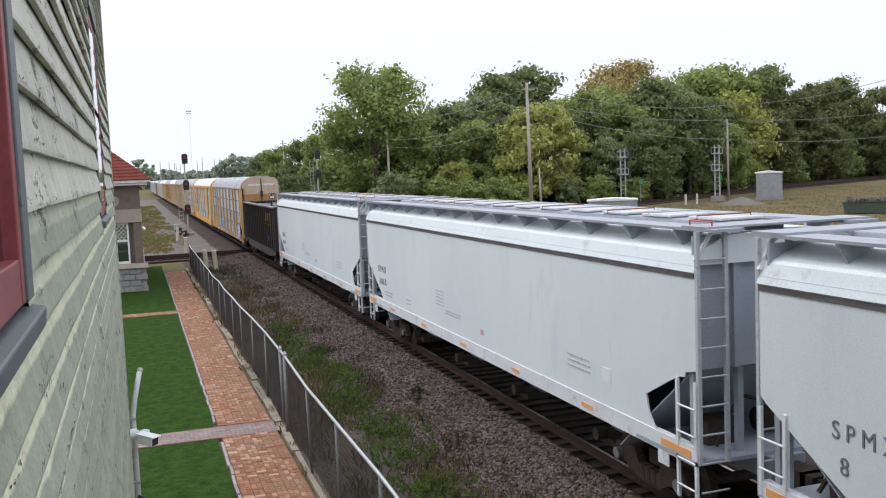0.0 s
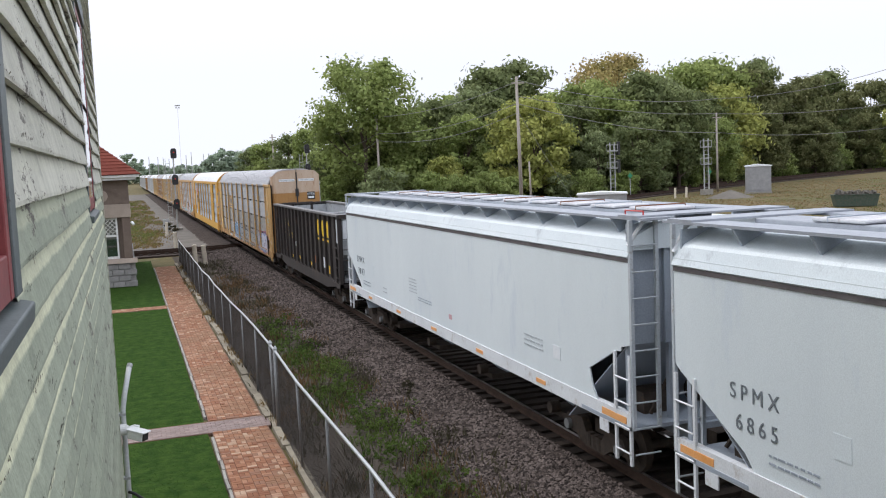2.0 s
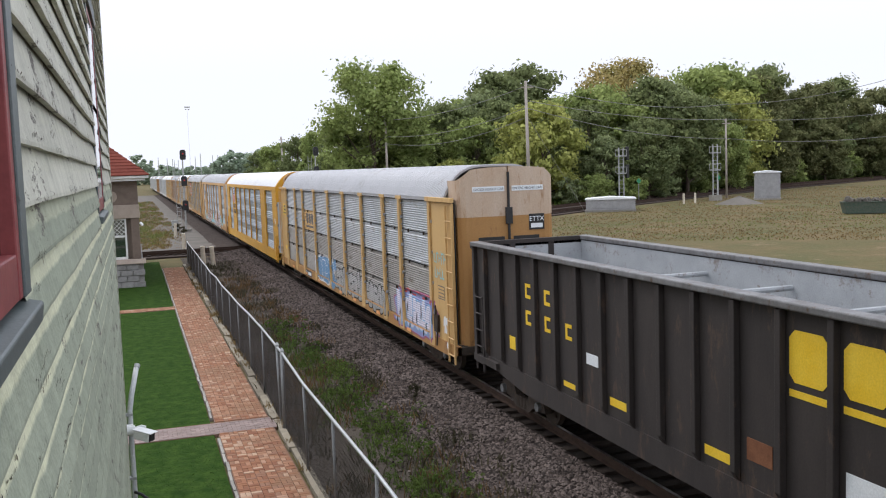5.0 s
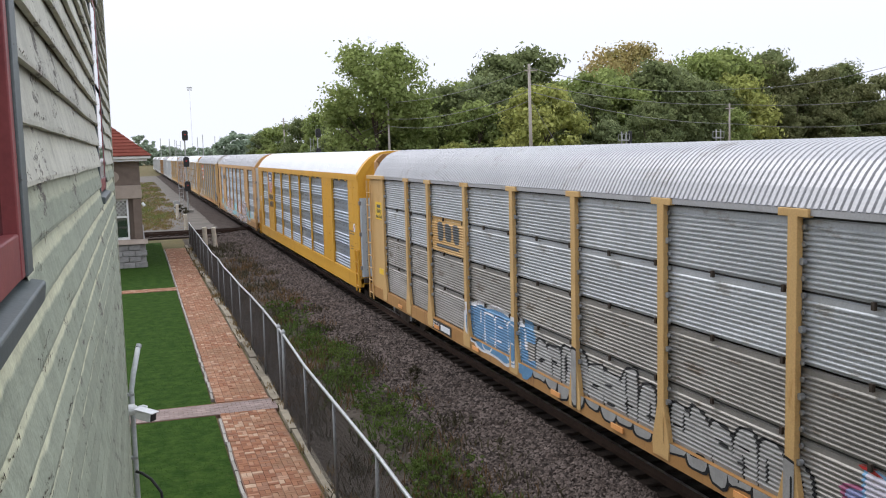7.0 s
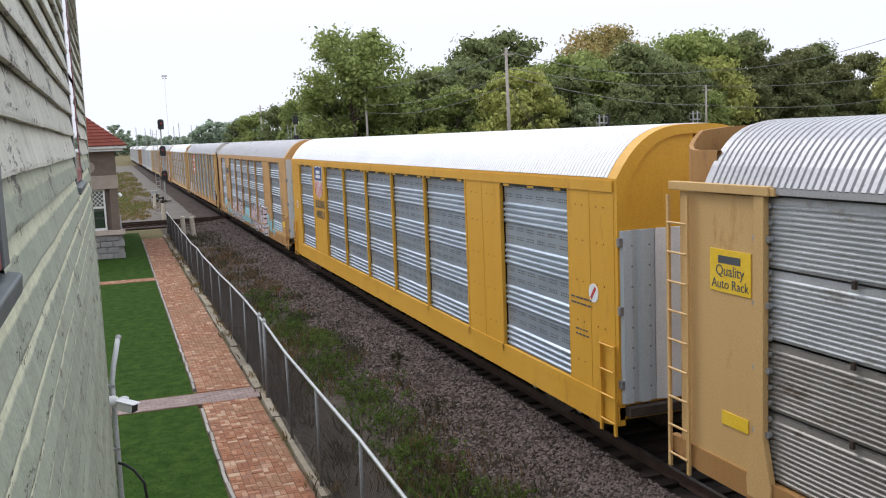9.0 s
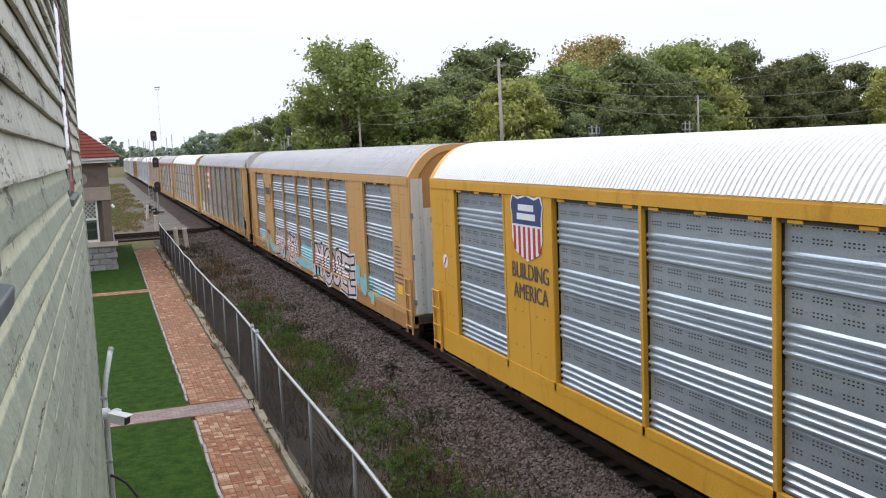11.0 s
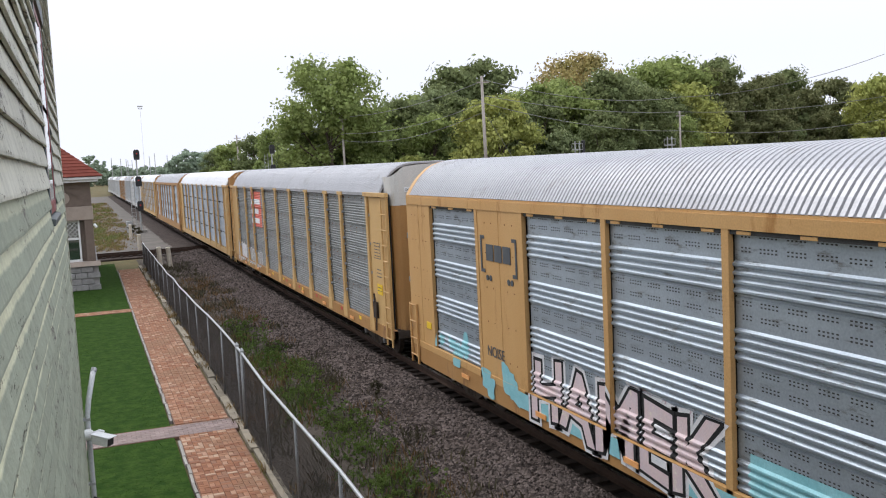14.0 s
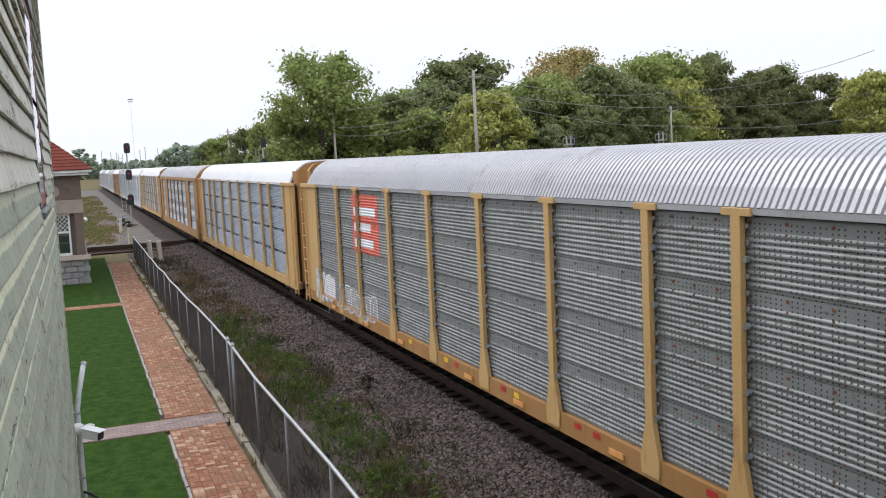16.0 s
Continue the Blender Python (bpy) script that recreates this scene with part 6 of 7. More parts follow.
        for a, b in wide:
            part("plate_panel", G().box(-HW - 0.005, a, 0.99, -HW + 0.08, b, z1), frame_c, th, "flat painted plate panel")
            part("seam", G().box(-HW - 0.012, (a + b) / 2 - 0.012, 1.0, -HW - 0.004, (a + b) / 2 + 0.012, z1), frame_c, th)
            rv = G()
            for zz in (1.5, 2.2, 2.9, 3.6, 4.2):
                for q in (0.2, 0.35, 0.65, 0.8):
                    rv.tube((-HW + 0.0, a + (b - a) * q, zz), (-HW - 0.012, a + (b - a) * q, zz), 0.014, n=6)
            tagged(part("rivets", rv, "rust", th), kind="stuff")
        for a, b in opens:
            w = round(b - a - 0.14, 2)
            shared_part("screen_panel", ("B", panel_c, w), lambda: to_mesh("screen_panel", corr_panel(0.0, w, *PROF_B), panel_c, False, False), th, "", (0, a + 0.07, 0))
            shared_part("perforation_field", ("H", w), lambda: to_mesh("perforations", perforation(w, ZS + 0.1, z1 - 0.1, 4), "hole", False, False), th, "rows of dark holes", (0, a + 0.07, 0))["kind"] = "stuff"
        for y in POSTS[1:-1]:
            part("frame_strip", G().box(-HW - 0.02, y - strip, 0.95, -HW + 0.06, y + strip, z1), frame_c, th, bevel=0.006)
        part("top_strip", G().box(-HW - 0.025, BI + 0.1, z1 - 0.1, -HW + 0.06, L - BI - 0.1, z1 + 0.08), frame_c, th)
        part("bottom_strip", G().box(-HW - 0.02, BI + 0.1, ZS - 0.02, -HW + 0.06, L - BI - 0.1, ZS + 0.12), frame_c, th)
        for a, b in opens:
            # a dark box on the face replaces the shade of an open gap
            part("slot_shade_strip", G().box(-HW + 0.0, a + 0.08, z1 - 0.16, -HW + 0.03, b - 0.08, z1 - 0.101), "hole", th, "dark strip painted as the shaded gap over the screen")
            for q in (0.12, 0.5, 0.88):
                y = a + (b - a) * q
                part("latch", G().box(-HW - 0.012, y - 0.13, z1 - 0.155, -HW - 0.001, y + 0.13, z1 - 0.115), frame_c, th)
    # ends
    for e, s in ((BI, 1), (L - BI, -1)):
        arc = rack_roof(0.01, shape=SH)[1]
        g = G()
        ya, yb = e + s * (0.84 if style == "A" else 0.0), e + s * (0.96 if style == "A" else 0.3)
        foot = ZE - 0.05 if style == "A" else 1.0
        outer = [(-HW + 0.02, foot)] + arc + [(HW - 0.02, foot)]
        fi = (0.975, 0.03) if style == "A" else (0.88, 0.14)
        inner = [(-HW * fi[0], foot)] + [(x * fi[0], z - fi[1]) for x, z in arc] + [(HW * fi[0], foot)]
        n = len(outer)
        g.add([(x * 1.012, ya, z + 0.015) for x, z in outer] + [(x * 1.012, yb, z + 0.015) for x, z in outer] + [(x, ya, z) for x, z in inner] + [(x, yb, z) for x, z in inner],
              [(i, i + 1, n + i + 1, n + i) for i in range(n - 1)] + [(2 * n + i, 2 * n + i + 1, i + 1, i) for i in range(n - 1)] + [(2 * n + i, 3 * n + i, 3 * n + i + 1, 2 * n + i + 1) for i in range(n - 1)])
        part("end_arch", g, roof_c if style == "A" else frame_c, th)
        eo = e + s * (0.02 if style == "A" else 0.0)
        door_arc = [(x * 0.965, z - 0.02) for x, z in arc] if style == "A" else [(x * 0.9, z - 0.1) for x, z in arc]
        for sd in (-1, 1):
            pts = [q for q in door_arc if q[0] * sd >= -1e-6]
            pts = sorted(pts, key=lambda q: q[0] * sd)
            poly = [(0.02 * sd, 0.95)] + [(max(abs(x), 0.02) * sd, z) for x, z in pts] + [(abs(pts[-1][0]) * sd, 0.95)]
            if style == "A":
                d = part("end_door", radial_door(eo, s, sd), door_c, th, "tall riveted end door curved round the corner")
                # slots are flat black boxes, the shade within put into their colour
                slots = G()
                for z in (1.75, 3.55):
                    slots.box(min(0.12 * sd, 0.82 * sd), min(eo + s * 0.005, eo + s * 0.019), z, max(0.12 * sd, 0.82 * sd), max(eo + s * 0.005, eo + s * 0.019), z + 0.14)
                tagged(part("slot", slots, "black", d), kind="stuff")
                if sd > 0:
                    rod = part("lock_rod", G().tube((0, eo - s * 0.01, 1.2), (0, eo - s * 0.01, 5.3), 0.035, n=8), "black", th, "black locking rod down the door seam")
                    for z in (2.3, 4.0):
                        part("lock_case", G().box(-0.09, min(eo - s * 0.05, eo + s * 0.01), z, 0.09, max(eo - s * 0.05, eo + s * 0.01), z + 0.42), "black", rod, bevel=0.01)
                part("band", G().box(min(0.05 * sd, 0.95 * sd), min(eo + s * 0.012, eo + s * 0.019), 2.45, max(0.05 * sd, 0.95 * sd), max(eo + s * 0.012, eo + s * 0.019), 2.48), "rust", d)
            else:
                d = part("end_door", G().prism(poly, min(eo + s * 0.05, eo + s * 0.1), max(eo + s * 0.05, eo + s * 0.1)), door_c, th, "folding end door")
        part("end_sill", G().box(-HW, min(e, e + s * 0.5), 0.78, HW, max(e, e + s * 0.5), 0.98), "under" if style == "A" else sill_c, th)
        ladder(th, -HW - 0.05, e + s * 0.06 if s > 0 else e - 0.52, e + 0.52 if s > 0 else e - 0.06, 0.55 if style == "A" else 0.5, z1 - 0.05 if style == "A" else 2.0, 0.42, frame_c, 0.018)
        if style == "A":
            part("header_beam", G().box(-HW - 0.06, min(e + s * 0.08, e + s * 2.2), z1 + 0.02, -HW + 0.04, max(e + s * 0.08, e + s * 2.2), z1 + 0.14), frame_c, th, bevel=0.01)
        truck(th, e + s * 2.9)
        coupler(th, e - s * BI, -s)
        if BI:
            part("draft_sill", G().box(-0.28, min(e - s * BI, e + s * 0.6), 0.62, 0.28, max(e - s * BI, e + s * 0.6), 0.98), "under", th)
    return th


DOOR_PLAN = [(0.02, 0.0), (0.55, 0.0), (0.98, 0.005), (1.12, 0.03), (1.22, 0.1), (1.28, 0.22), (1.3, 0.4), (1.3, 0.86)]


def door_top(x):
    return 5.43 - 0.05 * (x / 1.3) ** 2 - max(0.0, x - 0.95) * 0.75


def radial_door(e, s, sd, z0=0.95, z1=None, out=0.0, thick=0.045, plan=DOOR_PLAN):
    """An end door that wraps round the corner of the car; s: which end, sd: which leaf."""
    loop = []
    for inset in (-out, thick - out):
        loop.append([((x - inset * min(1.0, x / 1.3) if x > 0.03 else x) * sd, e + s * (y + 0.02 + inset), x) for x, y in plan])
    rows = [[(x, y, (z1 if z1 else door_top(k))) for x, y, k in loop[1]], [(x, y, (z1 if z1 else door_top(k))) for x, y, k in loop[0]], [(x, y, z0) for x, y, k in loop[0]], [(x, y, z0) for x, y, k in loop[1]]]
    rows.append(rows[0])
    return G().sheet(rows)


def folded_leaf(e, s, x0, x1, z0, z1, depth=0.05, folds=3):
    """A door leaf of folded sheet standing before the end of the car."""
    plan, w = [], (x1 - x0) / folds
    for k in range(folds):
        a = x0 + k * w
        plan += [(a, 0.0), (a + w * 0.12, -depth), (a + w * 0.62, -depth), (a + w * 0.74, 0.0)]
    plan.append((x1, 0.0))
    poly = [(x, e + s * y) for x, y in plan] + [(x, e + s * 0.03) for x, y in reversed(plan)]
    return G().prism(poly, z0, z1, "z")


def perforation(w, z0, z1, bands):
    g = G()
    bh = (z1 - z0) / bands
    for b in range(bands):
        for r in (0.055, 0.1, 0.235, 0.28):
            z = z0 + (b + 1) * bh - r
            y, k = 0.1, 0
            while y < w - 0.12:
                g.add([(-HW + 0.0775, y, z), (-HW + 0.0775, y + 0.036, z), (-HW + 0.0775, y + 0.036, z + 0.018), (-HW + 0.0775, y, z + 0.018)], [(0, 1, 2, 3)])
                k += 1
                y += 0.068 if k % 5 else 0.2
    return g


def relief(prof, z):
    pts = corr_profile(*prof)
    return float(np.interp(z, [b for _, b in pts], [a for a, _ in pts]))


def punched_holes(w):
    rr = random.Random(int(w * 100))
    g = G()
    y, k = 0.16, 0
    while y < w - 0.16:
        z = PROF_C[0] + 0.06
        while z < PROF_C[1] - 0.06:
            if (k % 7) not in (2, 5) or rr.random() < 0.35:
                x0, x1 = -HW + 0.0765 - relief(PROF_C, z), -HW + 0.0765 - relief(PROF_C, z + 0.022)
                g.add([(x0, y, z), (x0, y + 0.024, z), (x1, y + 0.024, z + 0.022), (x1, y, z + 0.022)], [(0, 1, 2, 3)])
            z += 0.058
        y += 0.088
        k += 1
    return g


def rivet_rows(w):
    g = G()
    bh = (PROF_C[1] - PROF_C[0]) / 4
    for b in range(4):
        for d in (0.07, 0.2):
            z = PROF_C[0] + (b + 1) * bh - d
            for q in (0.05, 0.26, 0.5, 0.74, 0.95):
                y = q * w
                g.tube((-HW + 0.09, y, z), (-HW + 0.066, y, z), 0.022, n=6)
    return g


TRAIN = []          # (car, place of its leading end along the track at the start)


def put_car(car, s):
    TRAIN.append((car, s))
    return car


put_car(hopper("covered_hopper", "pale grey covered hopper car with worn lettering", "SPMX", "8"), -9.7)
put_car(hopper("covered_hopper", "clean pale grey covered hopper car", "SPMX", "6865"), 11.3)
put_car(hopper("covered_hopper", "clean pale grey covered hopper car ahead of the gondola", "SPMX", "7847"), 32.15)
put_car(gondola(), 53.3)
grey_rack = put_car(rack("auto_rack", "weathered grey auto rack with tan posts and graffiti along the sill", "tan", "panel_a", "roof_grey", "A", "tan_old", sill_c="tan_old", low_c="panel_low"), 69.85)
yellow_rack = put_car(rack("auto_rack", "bright yellow auto rack with silver screens and white roof", "yellow", "panel_b", "roof_white", "B", "yellow"), 99.45)
tan_rack = put_car(rack("auto_rack", "tan auto rack with grey screens and large graffiti", "tan_deep", "panel_c", "roof_grey", "B", "tan_old", sill_c="tan_old"), 129.0)
panel_rack = put_car(rack("auto_rack", "grey auto rack with tan posts and a red railway panel", "tan", "panel_d", "roof_grey", "A", "tan_old", sill_c="tan_old", punched=True), 158.65)
PITCH = 29.6
ROLLING = list(WHEELS)
TAIL = [("A", "tan", "panel_b", "roof_white"), ("B", "tan_old", "panel_c", "roof_grey"), ("A", "tan", "panel_b", "roof_white"), ("B", "door_pale", "panel_b", "roof_white"), ("A", "door_pale", "panel_c", "roof_grey"),
        ("A", "tan_old", "panel_b", "roof_white"), ("B", "door_pale", "panel_c", "roof_grey"), ("A", "door_pale", "panel_b", "roof_white"), ("A", "door_pale", "panel_c", "roof_grey"), ("B", "door_pale", "panel_b", "roof_white")]
made = {}
for k, (st, fr, pn, rf) in enumerate(TAIL):
    key = (st, fr, pn, rf)
    if key in made:
        car = copy_thing(made[key], pose(0, 0, 0))
    else:
        car = made[key] = rack("auto_rack", "auto rack further back with %s posts and %s roof" % ({"tan": "tan", "tan_old": "faded tan", "door_pale": "pale grey"}[fr], "white" if rf == "roof_white" else "zinc-grey"), fr, pn, rf, st, "tan_old" if st == "A" else "door_pale")
    put_car(car, 158.65 + PITCH * (k + 1))

# ---- paint on the cars: it follows the pressed screens, posts and plates ----
def paint_x(style, y, z):
    if style in "AC":
        if any(abs(y - q) < 0.1 for q in POSTS):
            return -HW - 0.04
        if z < 1.0:
            return -HW - 0.015
        if y < POSTS[0] or y > POSTS[-1]:
            return -HW + 0.014
        pr = CORR[style]
    else:
        if any(abs(y - q) < 0.07 for q in POSTS) or z < ZS + 0.12:
            return -HW - 0.026
        if y < 1.95 or 4.95 < y < 6.9 or 21.6 < y < 23.7 or y > 26.5:
            return -HW - 0.016
        pr = CORR["B"]
    return -HW + 0.08 - float(np.interp(z, pr[1], pr[0])) - 0.006


CORR = {}
for key, prf in (("A", [row_profile(PROF_A, k) for k in range(4)]), ("B", [PROF_B]), ("C", [PROF_C])):
    q = [xz for row in prf for xz in corr_profile(*row)]
    CORR[key] = ([a for a, _ in q], [b for _, b in q])


def painted(name, me, style, material, parent, label=""):
    """Lays a flat mesh, drawn in (y, z) on the side, over the car's relief."""
    b = bmesh.new()
    b.from_mesh(me)
    ys = [v.co.y for v in b.verts]
    zs = [v.co.z for v in b.verts]
    cuts = [(Vector((0, 0, z)), Vector((0, 0, 1))) for z in CORR[style][1] + [1.0, ZS + 0.12] if min(zs) < z < max(zs)]
    half = 0.1 if style in "AC" else 0.07
    edges = sorted({round(q + d, 3) for q in POSTS for d in (-half, half)} | {4.95, 6.9, 21.6, 23.7, 1.95, 26.4})
    cuts += [(Vector((0, y, 0)), Vector((0, 1, 0))) for y in edges if min(ys) < y < max(ys)]
    for co, no in cuts:
        bmesh.ops.bisect_plane(b, geom=b.verts[:] + b.edges[:] + b.faces[:], plane_co=co, plane_no=no)
    g = G()
    weld = {}
    for f in b.faces:
        c = f.calc_center_median()
        vs = []
        for v in f.verts:
            x = paint_x(style, c.y + (v.co.y - c.y) * 0.98, c.z + (v.co.z - c.z) * 0.99)
            q = (round(x + me_lift[0], 4), round(v.co.y, 4), round(v.co.z, 4))
            if q not in weld:
                weld[q] = len(g.v)
                g.v.append(q)
            vs.append(weld[q])
        if len(set(vs)) > 2:
            g.f.append(tuple(dict.fromkeys(vs)))
    b.free()
    return tagged(part(name, g, material, parent, label, normals=False), kind="stuff")


me_lift = [0.0]


def flat_text(words, offset=0.0):
    cu = bpy.data.curves.new("t", "FONT")
    cu.body, cu.size, cu.align_x, cu.offset = words, 1.0, "CENTER", offset
    cu.resolution_u = 4
    ob = bpy.data.objects.new("t", cu)
    scene.collection.objects.link(ob)
    bpy.context.view_layer.update()
    me = bpy.data.meshes.new_from_object(ob.evaluated_get(bpy.context.evaluated_depsgraph_get()))
    bpy.data.objects.remove(ob)
    return me


def graffiti_word(words, y_left, y_right, z0, z1, style, parent, fill, halo):
    """Block letters with a dark outline and a pale halo."""
    for off, mat, lift in ((0.105, halo, -0.002), (0.062, "spray_black", -0.004), (0.022, fill, -0.006)):
        me = flat_text(words, off)
        xs = [v.co.x for v in me.vertices]
        if off == 0.105:
            full = max(xs) - min(xs)
        s = abs(y_left - y_right) / full
        h = (z1 - z0) / 0.95
        mid = (y_left + y_right) / 2
        for v in me.vertices:
            x, y = v.co.x, v.co.y
            v.co = (0, mid - x * s, z0 + 0.12 + y * h + 0.07 * math.sin(x * 5))
        me_lift[0] = lift
        painted("graffiti", me, style, mat, parent, {halo: "pale spray halo", "spray_black": "black spray outline"}.get(mat, "pale pink spray lettering"))
    me_lift[0] = 0.0


def blob(cy, cz, w, h, n=18, wob=0.12, seed=0, ragged=0.0):
    rr = random.Random(seed)
    ph = [rr.uniform(0, 6.28) for _ in range(3)]
    pts = []
    for k in range(n):
        a = 6.28318 * k / n
        r = 1 + wob * math.sin(2 * a + ph[0]) + wob * 0.7 * math.sin(3 * a + ph[1]) + ragged * (math.sin(11 * a + ph[2]) + 0.6 * math.sin(17 * a))
        c, s = math.cos(a), math.sin(a)
        e = 0.55
        pts.append((0, cy + w * r * math.copysign(abs(c) ** e, c), cz + h * r * math.copysign(abs(s) ** e, s)))
    me = bpy.data.meshes.new("blob")
    me.from_pydata(pts, [], [tuple(range(n))])
    return me


def bubbles(y_left, y_right, z0, z1, count, style, parent, fill, line, seed):
    """A row of rounded spray-can letters that cannot be read, each with its outline and an inner stroke."""
    rr = random.Random(seed)
    step = (y_left - y_right) / count
    for k in range(count):
        cy = y_left - (k + 0.5) * step
        h = (z1 - z0) / 2 * rr.uniform(0.82, 1.0)
        cz = z0 + h + rr.uniform(0, 0.08)
        for grow, mat, lift in ((1.06, line, -0.002 - 0.0005 * (k % 2)), (0.86, fill, -0.004 - 0.0005 * (k % 2))):
            me_lift[0] = lift
            painted("graffiti", blob(cy, cz, step * 0.56 * grow, h * (1 - (1 - grow) * 0.45), 18, 0.1, seed + k), style, mat, parent)
        me_lift[0] = -0.006
        for q in range(rr.randint(1, 3)):
            tall = rr.random() < 0.6
            painted("graffiti", blob(cy + rr.uniform(-0.22, 0.22) * step, cz + h * rr.uniform(-0.5, 0.45), step * (0.045 if tall else 0.22), h * (0.38 if tall else 0.045), 10, 0.15, seed + k + 50 + q), style, line, parent)
    me_lift[0] = 0.0


def spots(y0, y1, z0, z1, n, size, style, parent, mat, seed, label="spray blots"):
    rr = random.Random(seed)
    for k in range(n):
        me_lift[0] = -0.0007 - 0.0007 * k
        painted("spray_blot", blob(rr.uniform(y0, y1), rr.uniform(z0, z1), size * rr.uniform(0.5, 1.2), size * rr.uniform(0.5, 1.2), 16, 0.2, seed + k), style, mat, parent, label)
    me_lift[0] = 0.0


def patch(y0, y1, z0, z1, style, parent, mat, name, label):
    me = bpy.data.meshes.new("patch")
    me.from_pydata([(0, y0, z0), (0, y1, z0), (0, y1, z1), (0, y0, z1)], [], [(0, 1, 2, 3)])
    return painted(name, me, style, mat, parent, label)


# weathered grey car
patch(18.8, 21.55, 2.82, 3.73, "A", grey_rack, "tan", "painted_panel", "tan painted panel")
for k in range(3):
    me_lift[0] = -0.003
    painted("mark", blob(20.75 - k * 0.62, 3.36, 0.25, 0.24, 16, 0.06, k), "A", "letter_dark", grey_rack, "dark painted mark")
patch(19.3, 21.1, 2.94, 3.03, "A", grey_rack, "letter_dark", "underline", "dark painted bar")
me_lift[0] = 0.0
painted("graffiti", blob(16.9, 1.38, 1.75, 0.6, 90, 0.04, 4, 0.035), "A", "spray_white", grey_rack, "white spray edge")
me_lift[0] = -0.002
painted("graffiti", blob(16.9, 1.36, 1.6, 0.52, 90, 0.04, 4, 0.035), "A", "spray_blue", grey_rack, "blue spray background")
me_lift[0] = 0.0
spots(14.9, 15.5, 0.9, 2.0, 6, 0.22, "A", grey_rack, "spray_blue", 21)
bubbles(18.35, 15.5, 0.92, 1.84, 4, "A", grey_rack, "spray_blue", "spray_white", 83)
bubbles(14.7, 10.1, 0.76, 1.8, 8, "A", grey_rack, "skin_grey", "spray_black", 3)
bubbles(9.7, 6.6, 0.76, 1.75, 6, "A", grey_rack, "skin_grey", "spray_black", 13)
painted("graffiti", blob(3.75, 1.36, 2.2, 0.62, 90, 0.03, 9, 0.05), "A", "spray_plum", grey_rack, "plum spray outline")
me_lift[0] = -0.001
painted("graffiti", blob(3.75, 1.35, 2.12, 0.56, 90, 0.03, 9, 0.05), "A", "spray_violet", grey_rack, "violet and blue spray background")
bubbles(5.75, 2.0, 0.85, 1.8, 9, "A", grey_rack, "spray_pale", "spray_sky", 23)
for k in range(9):
    me_lift[0] = -0.007
    painted("graffiti", blob(5.7 - k * 0.45, 1.85 + 0.1 * (k % 2), 0.16, 0.03, 10, 0.3, 110 + k), "A", "red", grey_rack, "red spray strokes")
    painted("graffiti", blob(5.5 - k * 0.45, 1.0 + 0.2 * (k % 3), 0.05, 0.16, 10, 0.3, 130 + k), "A", "spray_black", grey_rack)
me_lift[0] = 0.0
spots(2.2, 5.6, 0.8, 1.5, 6, 0.14, "A", grey_rack, "spray_blue", 41)
spots(0.6, 1.9, 0.9, 1.7, 5, 0.16, "A", grey_rack, "spray_white", 45)
me_lift[0] = -0.002
tag = random.Random(91)
for row, (zz, n_row) in enumerate(((3.12, 5), (2.72, 4))):
    for k in range(n_row):
        yy = 1.72 - k * 0.2 - 0.05 * row
        painted("graffiti", blob(yy, zz, 0.024, 0.15 * tag.uniform(0.7, 1.1), 12, 0.3, 90 + k + 9 * row), "A", "spray_cyan", grey_rack, "thin pale turquoise tag")
        painted("graffiti", blob(yy - 0.08, zz + tag.choice((-0.12, 0.0, 0.12)), 0.075, 0.022, 12, 0.3, 190 + k + 9 * row), "A", "spray_cyan", grey_rack, "thin pale turquoise tag")
me_lift[0] = 0.0
for y, w in ((27.02, 0.8), (1.2, 0.0)):
    if w:
        part("placard", G().box(-HW + 0.006, y - 0.42, 3.28, -HW + 0.019, y + 0.42, 3.84), "letter_yellow", grey_rack, "yellow quality placard with dark words")
        part("placard_bar", G().box(-HW + 0.002, y - 0.22, 3.66, -HW + 0.005, y + 0.24, 3.76), "letter_dark", grey_rack)
        text_mesh("Quality", 0.2, "letter_dark", grey_rack, SIDE(y, 3.5, -0.004), "slogan", "dark words on the placard", 0.002)
        text_mesh("Auto Rack", 0.18, "letter_dark", grey_rack, SIDE(y, 3.33, -0.004), "slogan", "dark words on the placard", 0.002)
part("notice", G().box(-HW + 0.006, 26.65, 1.5, -HW + 0.019, 27.2, 1.68), "letter_yellow", grey_rack, "small yellow notice")
part("data_box", G().prism([(1.5, 2.05), (0.95, 2.05), (0.95, 2.4), (1.5, 2.4), (1.5, 2.38), (0.97, 2.38), (0.97, 2.07), (1.5, 2.07)], -HW + 0.014, -HW + 0.019, "x"), "letter_dark", grey_rack, "dark stencilled data frame")
bars(grey_rack, 1.46, 2.3, 0.45, 0.09, 3, "letter_dark", -0.016, seed=35)
part("mark_patch", G().box(-HW - 0.02, 19.85, 0.705, -HW - 0.012, 21.5, 0.965), "black", grey_rack, "black patch with white reporting mark on the sill")
text_mesh("ETTX", 0.22, "letter_white", grey_rack, SIDE(21.1, 0.76, 0.022), "reporting_mark", "white reporting mark", 0.001)
part("number_bar", G().box(-HW - 0.024, 19.95, 0.76, -HW - 0.0205, 20.7, 0.91), "letter_white", grey_rack, "white bar in place of the number")
